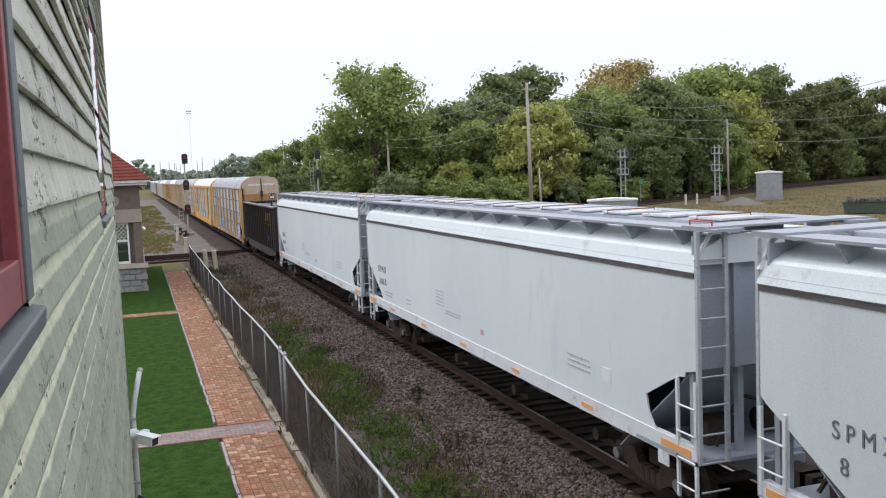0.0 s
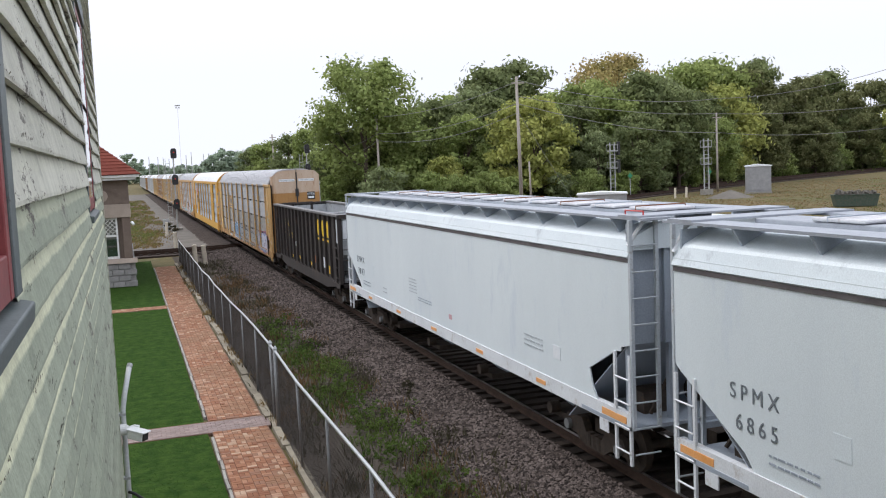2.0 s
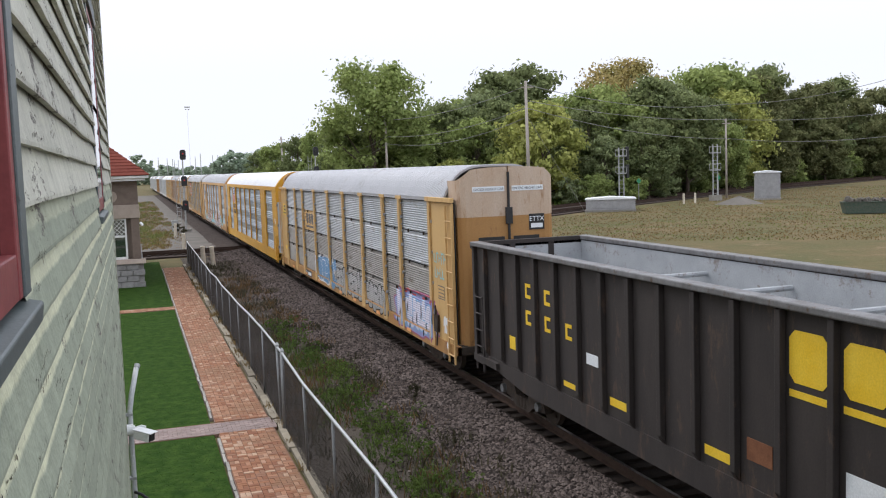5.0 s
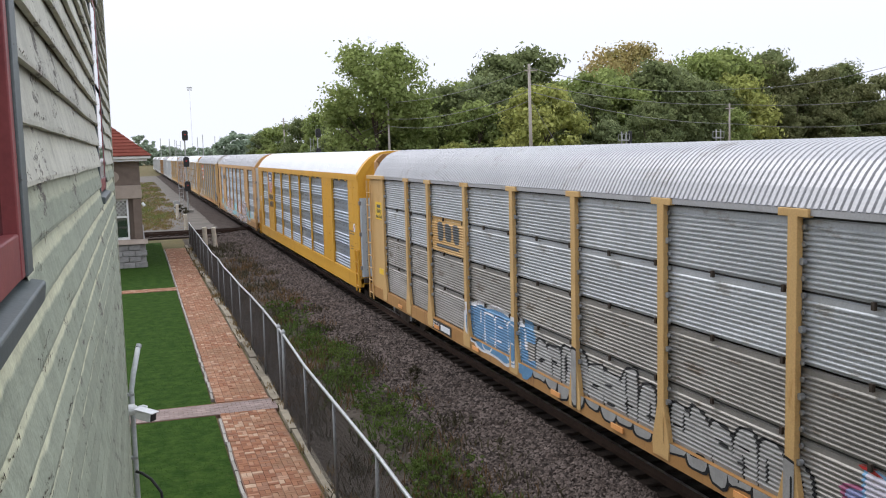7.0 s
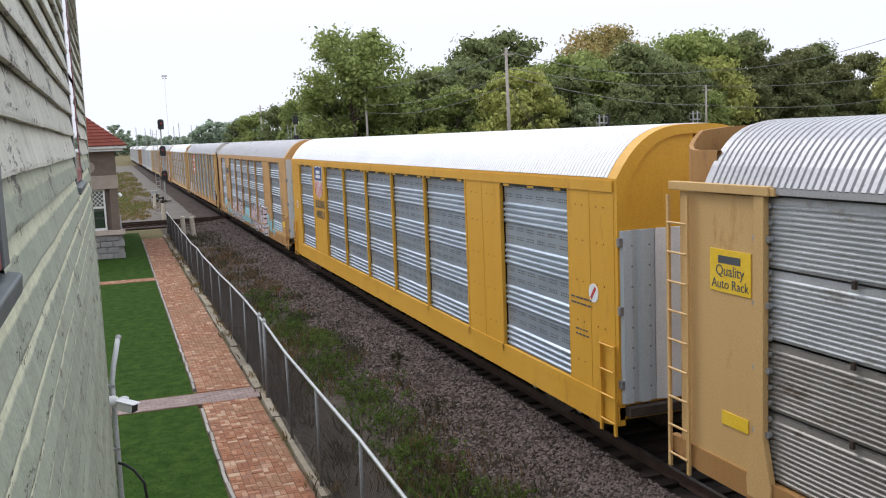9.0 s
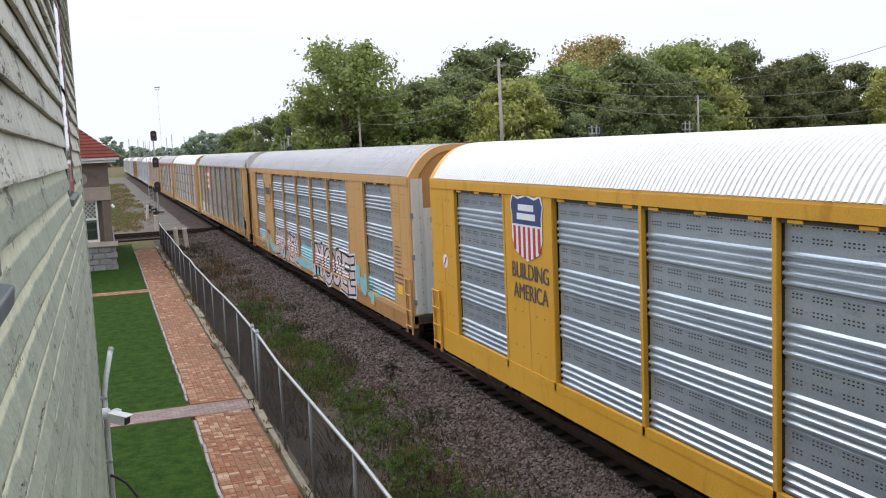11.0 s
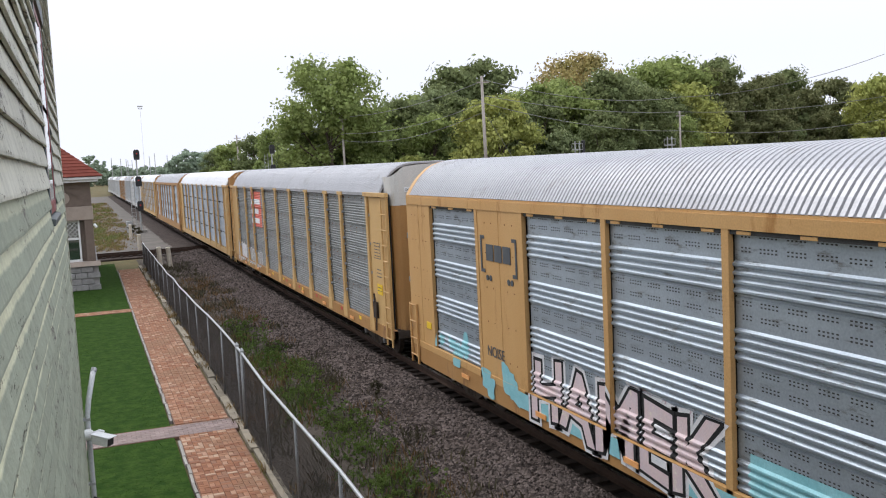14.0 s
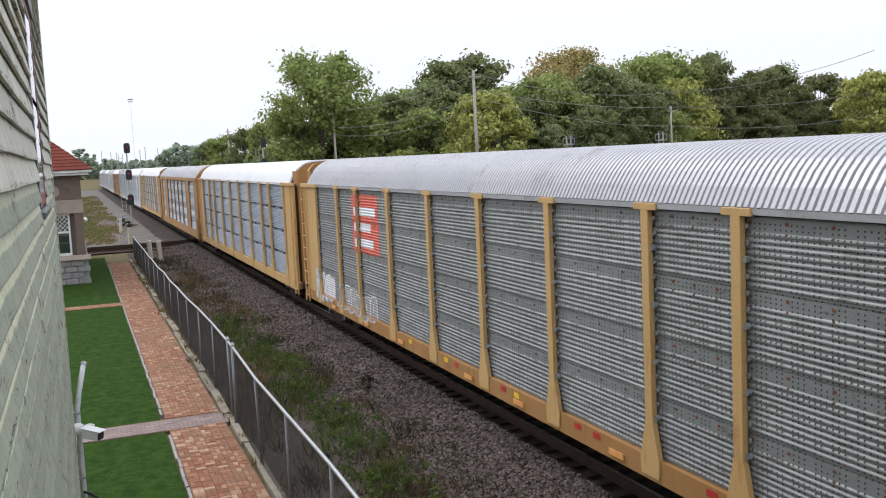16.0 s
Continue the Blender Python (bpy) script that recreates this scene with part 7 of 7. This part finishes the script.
# end doors of the leading rack: pale faded tops and the words on them
for sd in (-1, 1):
    part("faded_top", radial_door(0.02, 1, sd, 4.2, None, 0.004, 0.01), "tan_pale", grey_rack, "pale peeling rusty paint at the top of the end door")
    part("word_band", G().box(min(0.1 * sd, 0.95 * sd), 0.026, 4.82, max(0.1 * sd, 0.95 * sd), 0.034, 4.95), "letter_white", grey_rack, "white band behind the words")
    text_mesh("EXCESS HEIGHT CAR", 0.085, "letter_dark", grey_rack, pose(0.52 * sd, 0.024, 4.853, 90, 0, 0), "slogan", "dark stencilled words on the end door", 0.002)
part("number_plate_patch", G().box(0.55, 0.026, 3.82, 0.97, 0.034, 4.22), "black", grey_rack, "black patch with white mark")
text_mesh("ETTX", 0.17, "letter_white", grey_rack, pose(0.76, 0.024, 4.04, 90, 0, 0), "reporting_mark", "white reporting mark", 0.002)
part("stencil", G().box(0.6, 0.022, 3.87, 0.92, 0.0255, 3.98), "letter_white", grey_rack)

for sd in (-1, 1):
    part("faded_top", radial_door(0.02, 1, sd, 4.35, None, 0.004, 0.01), "door_pale", panel_rack, "pale grey weathered top of the end door")
    part("word_band", G().box(min(0.16 * sd, 0.98 * sd), 0.026, 4.7, max(0.16 * sd, 0.98 * sd), 0.034, 4.83), "letter_white", panel_rack, "white band behind the words")
    text_mesh("EXCESS HEIGHT CAR", 0.085, "letter_dark", panel_rack, pose(0.57 * sd, 0.024, 4.733, 90, 0, 0), "slogan", "dark stencilled words on the end door", 0.002)
part("placard", G().box(-HW + 0.006, 0.95, 1.85, -HW + 0.019, 1.4, 2.14), "letter_yellow", panel_rack, "small yellow placard with dark lines")
bars(panel_rack, 1.36, 2.05, 0.36, 0.09, 2, "letter_dark", -0.004, seed=31)
bars(panel_rack, 1.55, 3.2, 0.5, 0.09, 4, "letter_dark", -0.016, seed=32)
bars(panel_rack, 1.4, 2.55, 0.42, 0.1, 3, "letter_dark", -0.016, seed=33)
part("data_box", G().prism([(1.62, 2.85), (1.0, 2.85), (1.0, 3.3), (1.62, 3.3), (1.62, 3.28), (1.02, 3.28), (1.02, 2.87), (1.62, 2.87)], -HW + 0.014, -HW + 0.019, "x"), "letter_dark", panel_rack, "dark stencilled data frame")
for c in (panel_rack, grey_rack):
    part("hand_brake", G().box(-HW - 0.06, 1.45, 1.15, -HW + 0.019, 1.72, 1.6).path([(-HW - 0.05, 1.58, 1.6), (-HW - 0.08, 1.5, 1.85), (-HW - 0.05, 1.4, 1.5), (-HW - 0.06, 1.5, 0.8)], 0.025, 6), "under", c, "grimy hand brake case and chain")

# yellow car: shield with stripes, words
SH = [(0.0, 0.62), (0.36, 0.55), (0.62, 0.62), (0.72, 0.4), (0.66, 0.2), (0.66, -0.25), (0.5, -0.5), (0.0, -0.66)]
full = SH + [(-a, b) for a, b in reversed(SH[1:-1])]
yc, zc = 22.62, 3.87


def side_poly(pts, x0, x1):
    return G().prism([(yc + a, zc + b) for a, b in pts], x0, x1, "x")


part("shield", side_poly(full, -HW - 0.02, -HW - 0.014), "letter_white", yellow_rack, "white shield with blue head and red stripes")
part("shield_head", side_poly([(0.0, 0.58), (0.36, 0.51), (0.59, 0.57), (0.68, 0.4), (0.62, 0.2), (0.62, 0.04), (-0.62, 0.04), (-0.62, 0.2), (-0.68, 0.4), (-0.59, 0.57), (-0.36, 0.51)], -HW - 0.025, -HW - 0.0205), "sign_blue", yellow_rack, "dark blue shield head")
for k in range(6):
    a = -0.54 + k * 0.215
    lo = -0.62 + abs(a) ** 2 * 0.55
    part("stripe", side_poly([(a - 0.05, 0.0), (a + 0.05, 0.0), (a + 0.05, lo), (a - 0.05, lo)], -HW - 0.025, -HW - 0.0205), "red", yellow_rack, "red stripe")
for b, w in ((0.3, 0.34), (0.13, 0.4)):
    part("word_bar", side_poly([(-w, b), (w, b), (w, b + 0.12), (-w, b + 0.12)], -HW - 0.029, -HW - 0.0255), "letter_white", yellow_rack, "white bar in place of the name")
text_mesh("BUILDING", 0.44, "letter_dark", yellow_rack, SIDE(22.55, 2.86, 0.016), "slogan", "dark painted words", 0.003, 0.82)
text_mesh("AMERICA", 0.44, "letter_dark", yellow_rack, SIDE(22.55, 2.46, 0.016), "slogan", "dark painted words", 0.003, 0.82)
for y in (1.05, 27.2):
    part("no_step_sign", G().tube((-HW - 0.005, y, 2.75), (-HW - 0.014, y, 2.75), 0.16, n=20), "letter_white", yellow_rack, "round white warning sign")
    part("sign_bar", G().box(-HW - 0.018, -0.03, -0.13, -HW - 0.0145, 0.03, 0.13, pose(0, y, 2.75, 40, 0, 0)), "red", yellow_rack)
bars(yellow_rack, 1.85, 2.6, 0.75, 0.1, 2, "letter_dark", 0.014, seed=5)
bars(yellow_rack, 1.7, 2.05, 0.45, 0.09, 2, "letter_dark", 0.014, seed=7)
for c, m_in, m_out in ((yellow_rack, "door_blue", "letter_white"), (tan_rack, "door_pale", "door_pale")):
    for e, s in ((0.26, 1), (RL - 0.26, -1)):
        for sd in (-1, 1):
            lo = part("door_leaf", folded_leaf(e, s, *sorted(((0.8 if m_in == "door_blue" else 0.45) * sd, 1.43 * sd)), 1.05, 3.85, 0.05, 2 if m_in == "door_blue" else 3), m_in, c, "pale folded lower door leaf")
            part("door_leaf", folded_leaf(e, s, *sorted((0.03 * sd, (0.78 if m_in == "door_blue" else 0.43) * sd)), 1.05, 3.85, 0.03, 1), m_out, c, "pale door leaf with stencilled lines")
            bolts = G()
            if m_in == "door_pale":
                part("door_edge", folded_leaf(e, s, *sorted((1.1 * sd, 1.43 * sd)), 3.852, 4.62, 0.05, 1), m_in, c, "pale upper door edge above the leaf")
            for x in ((0.92, 1.24) if m_in == "door_blue" else (0.57, 0.9, 1.22)):
                for k in range(8):
                    bolts.tube((x * sd, e - s * 0.03, 1.3 + k * 0.33), (x * sd, e - s * 0.062, 1.3 + k * 0.33), 0.018, n=6)
            tagged(part("bolts", bolts, "galv_dull", lo), kind="stuff")
            for z in (1.3, 2.5, 3.6):
                part("hinge", G().box(min(1.4 * sd, 1.475 * sd), min(e - s * 0.06, e + s * 0.02), z, max(1.4 * sd, 1.475 * sd), max(e - s * 0.06, e + s * 0.02), z + 0.14), "galv_dull", c, "grey steel hinge", bevel=0.01)
# tan car: large lettering along the sill
patch(6.1, 22.0, 0.74, 1.05, "B", tan_rack, "spray_cyan", "graffiti", "pale blue spray along the sill")
patch(13.0, 15.4, 1.05, 1.65, "B", tan_rack, "spray_cyan", "graffiti", "pale blue spray background")
spots(4.4, 6.0, 0.9, 1.7, 5, 0.3, "B", tan_rack, "spray_cyan", 51, "pale blue spray blots")
spots(2.2, 4.6, 0.95, 1.6, 4, 0.2, "B", tan_rack, "spray_cyan", 57, "pale blue spray blots")
spots(24.0, 26.5, 0.95, 1.5, 7, 0.2, "B", tan_rack, "spray_cyan", 61, "pale blue spray blots")
spots(22.0, 23.6, 0.8, 1.2, 4, 0.3, "B", tan_rack, "spray_cyan", 66, "pale blue spray blots")
graffiti_word("HAMEK", 21.7, 15.7, 0.66, 2.05, "B", tan_rack, "spray_pink", "spray_white")
graffiti_word("MOSEE", 12.9, 6.2, 0.62, 2.2, "B", tan_rack, "spray_pink", "spray_white")
text_mesh("NOISE", 0.3, "letter_dark", tan_rack, SIDE(22.95, 1.5, 0.016), "graffiti", "thin black tag", 0.002)
part("bracket", G().prism([(23.5, 3.2), (23.5, 3.95), (23.3, 3.95), (23.3, 3.88), (23.43, 3.88), (23.43, 3.27), (23.3, 3.27), (23.3, 3.2)], -HW - 0.02, -HW - 0.014, "x"), "letter_dark", tan_rack, "dark painted bracket")
part("bracket", G().prism([(21.8, 3.2), (21.8, 3.95), (22.0, 3.95), (22.0, 3.88), (21.87, 3.88), (21.87, 3.27), (22.0, 3.27), (22.0, 3.2)], -HW - 0.02, -HW - 0.014, "x"), "letter_dark", tan_rack, "dark painted bracket")
for k in range(3):
    y = 23.05 - k * 0.4
    part("mark", G().box(-HW - 0.02, y - 0.17, 3.45, -HW - 0.014, y + 0.17, 3.78), "letter_dark", tan_rack, "dark painted mark")
for y in (23.2, 23.05, 22.2, 22.05):
    part("dot", G().tube((-HW - 0.012, y, 3.1), (-HW - 0.02, y, 3.1), 0.06, n=14), "letter_dark", tan_rack)
bars(tan_rack, 1.75, 2.75, 0.5, 0.11, 6, "letter_dark", 0.014, seed=8)
bars(tan_rack, 1.85, 3.95, 0.6, 0.08, 4, "tan_old", 0.014, seed=9)
bars(tan_rack, 1.85, 2.0, 0.8, 0.12, 3, "letter_dark", 0.014, seed=10)
part("notice", G().box(-HW - 0.02, 1.15, 1.45, -HW - 0.006, 1.6, 1.68), "letter_yellow", tan_rack, "small yellow notice")
part("notice", G().box(-HW - 0.02, 26.7, 1.5, -HW - 0.006, 27.0, 1.66), "letter_yellow", tan_rack, "small yellow notice")

# red panel car
patch(19.72, 22.28, 2.78, 4.46, "C", panel_rack, "sign_red", "red_panel", "faded red panel with white bars in place of the name")
for b, w in ((4.0, 1.0), (3.55, 0.75), (3.1, 0.85)):
    me_lift[0] = -0.003
    patch(21.95 - 2 * w, 21.95, b - 0.14, b + 0.1, "C", panel_rack, "letter_white", "word_bar", "white bar in place of a word")
me_lift[0] = 0.0
bubbles(27.0, 24.7, 0.78, 1.85, 4, "C", panel_rack, "spray_white", "skin_grey", 5)
bubbles(24.2, 20.2, 0.85, 1.6, 6, "C", panel_rack, "skin_grey", "spray_white", 33)
for y in (8.3, 8.9, 11.2, 11.8, 14.2, 14.8, 17.2, 5.4, 3.2):
    part("sill_mark", G().box(-HW - 0.018, y, 0.86, -HW - 0.012, y + 0.22, 0.96), "red" if int(y * 10) % 4 else "letter_yellow", panel_rack, "small painted mark on the sill")
for car in (grey_rack, tan_rack, panel_rack):
    for y in (4.0, 7.6, 11.0, 13.4, 17.8, 20.8, 24.4):
        part("reflector", G().box(-HW - 0.05, y, 0.75, -HW - 0.03, y + 0.4, 0.84), "orange", car, "yellow-orange reflector")

# ---- ground cover: stones, weeds, blades ----
rng = np.random.RandomState(9)


def scatter_stones():
    n = 52000
    y = 11.5 + 60 * rng.rand(n) ** 1.9
    x = np.where(rng.rand(n) < 0.88, rng.uniform(5.5, 7.7, n), rng.normal(5.3, 0.45, n))
    s = rng.uniform(0.016, 0.043, n) * (1 + 0.012 * (y - 11))
    base = np.array([(1, 0, 0), (0, 1, 0), (-1, 0, 0), (0, -1, 0), (0, 0, 0.8), (0, 0, -0.6)])
    a = rng.uniform(0, 6.283, n)
    vs = base[None] * (1 + 0.4 * rng.uniform(-1, 1, (n, 6, 1)))
    rot = np.stack([np.cos(a), -np.sin(a), np.sin(a), np.cos(a)], 1).reshape(n, 2, 2)
    vs[:, :, :2] = np.einsum("nij,nkj->nki", rot, vs[:, :, :2])
    z = np.array([bed_z(p, q) if p > 5.6 else GZ - 0.01 for p, q in zip(x, y)])
    vs = vs * s[:, None, None] * np.array([1.1, 1, 0.9]) + np.stack([x, y, z + s * 0.25], 1)[:, None]
    fs = np.array([(0, 1, 4), (1, 2, 4), (2, 3, 4), (3, 0, 4), (1, 0, 5), (2, 1, 5), (3, 2, 5), (0, 3, 5)])
    g = G()
    g.v = [tuple(q) for q in vs.reshape(-1, 3).tolist()]
    g.f = [tuple(q) for q in (fs[None] + 6 * np.arange(n)[:, None, None]).reshape(-1, 3).tolist()]
    tagged(part("ballast_stones", g, "stone", normals=False), "loose grey-brown crushed ballast stones", "ballast", kind="stuff")


scatter_stones()


def blades(name, x, y, z, h, w, lean, material, label, category):
    """Bent two-piece blades at the given places."""
    n = len(x)
    a = rng.uniform(0, 6.283, n)
    b = rng.uniform(0, 6.283, n)
    d = np.stack([np.cos(a), np.sin(a)], 1)
    e = np.stack([np.cos(b), np.sin(b)], 1) * (lean * h * rng.uniform(0.3, 1, n))[:, None]
    root = np.stack([x, y], 1)
    ww = (w * rng.uniform(0.6, 1.4, n))[:, None]
    pts = [np.c_[root - d * ww, z], np.c_[root + d * ww, z], np.c_[root + e * 0.4 + d * ww * 0.8, z + h * 0.6], np.c_[root + e * 0.4 - d * ww * 0.8, z + h * 0.6], np.c_[root + e, z + h * 0.95]]
    vs = np.stack(pts, 1).reshape(-1, 3)
    g = G()
    g.v = [tuple(q) for q in vs.tolist()]
    for i in range(n):
        k = 5 * i
        g.f += [(k, k + 1, k + 2, k + 3), (k + 3, k + 2, k + 4)]
    tagged(part(name, g, material, normals=False), label, category, kind="stuff")


def clumps(n, x0, x1, y0, y1, per, spread, power=1.6):
    cx, cy = rng.uniform(x0, x1, n), y0 + (y1 - y0) * rng.rand(n) ** power
    x = np.repeat(cx, per) + rng.normal(0, spread, n * per)
    y = np.repeat(cy, per) + rng.normal(0, spread * 1.5, n * per)
    return x, y


n = 26000
y = 12 + 54 * rng.rand(n) ** 1.7
x = rng.uniform(-0.9, 1.36, n)
ok = ~(((y > 20.9) & (y < 22.0)) | ((y > 41.6) & (y < 42.8)) | ((y > 51.2) & (x < 0.4)))
x, y = x[ok], y[ok]
blades("lawn_blades", x, y, np.full(len(x), GZ + 0.004), rng.uniform(0.01, 0.022, len(x)), 0.004, 1.2, "blade", "short mown grass blades of the lawn", "grass")
x, y = clumps(62, 4.1, 5.5, 12.5, 34, 40, 0.2)
blades("green_weeds", x, y, np.full(len(x), GZ - 0.02), rng.uniform(0.05, 0.3, len(x)), 0.011, 0.9, "weed_a", "green weeds growing along the ballast edge", "weeds")
x, y = clumps(110, 3.3, 6.0, 12, 52, 40, 0.22, 1.0)
blades("rusty_weeds", x, y, np.full(len(x), GZ - 0.02), rng.uniform(0.06, 0.3, len(x)), 0.012, 0.7, "weed_b", "dry rust-brown weeds on the verge", "weeds")
x, y = clumps(130, 3.1, 6.4, 11, 62, 45, 0.22, 1.2)
blades("dark_weeds", x, y, np.full(len(x), GZ - 0.02), rng.uniform(0.05, 0.3, len(x)), 0.018, 0.8, "weed_c", "low dark weeds and dead stalks on the verge", "weeds")
x, y = clumps(60, 2.75, 3.1, 9, 60, 25, 0.08, 1.3)
blades("fence_weeds", x, y, np.full(len(x), GZ), rng.uniform(0.05, 0.25, len(x)), 0.01, 0.7, "straw", "dry grass tufts along the fence foot", "weeds")
# leafy low plants among the weeds
lg = G()
for k in range(170):
    cx, cy = rng.normal(4.85, 0.42), 12.0 + 24 * rng.rand() ** 1.3
    g, _ = crown(300 + k, rng.uniform(0.15, 0.4), rng.uniform(0.12, 0.45), 130, 0.026, 7)
    kk = len(lg.v)
    lg.v += [(a + cx, b + cy, c + GZ) for a, b, c in g.v]
    lg.f += [tuple(kk + i for i in f) for f in g.f]
tagged(part("leafy_weeds", lg, "weed_a", normals=False), "leafy green weeds beside the ballast", "weeds", kind="stuff")
g, _ = crown(77, 0.22, 0.42, 420, 0.03, 9)
g.v = [(a + 6.3, b + 21.9, c + GZ + 0.03) for a, b, c in g.v]
tagged(part("lone_bush", g, "weed_c", normals=False), "small dark bush growing in the ballast", "bush")
# dry grass field on the far side
n = 60000
az = np.radians(rng.uniform(12, 50, n))
dd = 68 + 110 * rng.rand(n)
x, y = dd * np.sin(az), dd * np.cos(az)


def off_track(x, y, clear):
    line = np.array([(q.x, q.y) for q in cross_line + second])
    d = np.min(np.hypot(x[:, None] - line[:, 0], y[:, None] - line[:, 1]), 1)
    return d > clear


keep = (x > 24) & off_track(x, y, 4.5)
x, y = x[keep], y[keep]
mask = rng.normal(0, 0.12, len(x)) + np.array([noise.noise((p * 0.09, q * 0.09, 2)) + 0.6 * noise.noise((p * 0.35, q * 0.35, 6)) for p, q in zip(x, y)])
for lo, hi, material, name, label in ((0.05, 9.0, "straw", "field_straw", "dry straw-yellow grass in the field beyond the train"), (-0.22, 0.05, "weed_field", "field_rusty_grass", "rust-brown dry grass in the field beyond the train"), (-0.5, -0.22, "weed_bright", "field_grass", "green grass patches in the field beyond the train")):
    keep = (mask > lo) & (mask <= hi)
    blades(name, x[keep], y[keep], np.full(keep.sum(), GZ - 0.06), rng.uniform(0.03, 0.11, keep.sum()), 0.04, 0.9, material, label, "grass")
n = 30000
az = np.radians(rng.uniform(8, 50, n))
dd = 116 + 150 * rng.rand(n)
x, y = dd * np.sin(az), dd * np.cos(az)
line = np.array([(math.atan2(q.x, q.y), math.hypot(q.x, q.y)) for q in cross_line + second if q.x > 8 and q.y > 0])
line = line[np.argsort(line[:, 0])]
keep = off_track(x, y, 3.5) & (np.hypot(x, y) > np.interp(np.arctan2(x, y), line[:, 0], line[:, 1]) + 3) & (np.hypot(x, y) < np.interp(np.arctan2(x, y), line[:, 0], line[:, 1]) + 40)
x, y = x[keep], y[keep]
blades("field_weeds", x, y, np.full(len(x), GZ - 0.06), rng.uniform(0.2, 0.9, len(x)), 0.12, 0.6, "weed_a", "tall green weeds before the woods", "weeds")
n = 60000
y = 77 + 150 * rng.rand(n) ** 1.4
x = rng.uniform(-4.0, 4.2, n)
mask = rng.normal(0, 0.22, n) + np.array([noise.noise((p * 0.5, q * 0.09, 8)) + 0.5 * noise.noise((p * 1.7, q * 0.4, 3)) - 0.16 * max(0.0, p - 0.8) - 0.05 * max(0.0, 86 - q) for p, q in zip(x, y)])
for lo, hi, material, name, label in ((-0.05, 9.0, "weed_bright", "far_verge_grass", "rough green grass beyond the crossing"), (-0.4, -0.05, "straw", "far_verge_straw", "dry straw-coloured grass fringing the gravel")):
    keep = (mask > lo) & (mask <= hi)
    blades(name, x[keep], y[keep], np.full(keep.sum(), GZ), rng.uniform(0.05, 0.18, keep.sum()), 0.03, 0.8, material, label, "grass")
g, _ = crown(78, 0.9, 1.1, 500, 0.09, 9)
g.v = [(a + 4.3, b + 98.5, c + GZ) for a, b, c in g.v]
tagged(part("signal_bush", g, "weed_c", normals=False), "dark scrubby bush at the foot of the mast signal", "bush")


def motions():
    for car, s in TRAIN:
        walk(car, [(0.5 * k, pose(TX, s - SPEED * 0.5 * k, 0)) for k in range(33)])
    # the wheels of the cars that pass close by roll towards the eye
    for w in ROLLING:
        x, y, z = w.location
        walk(w, [(k / 15, pose(x, y, z, math.degrees(SPEED / 0.42 * k / 15), 0, 0)) for k in range(241)])


motions()
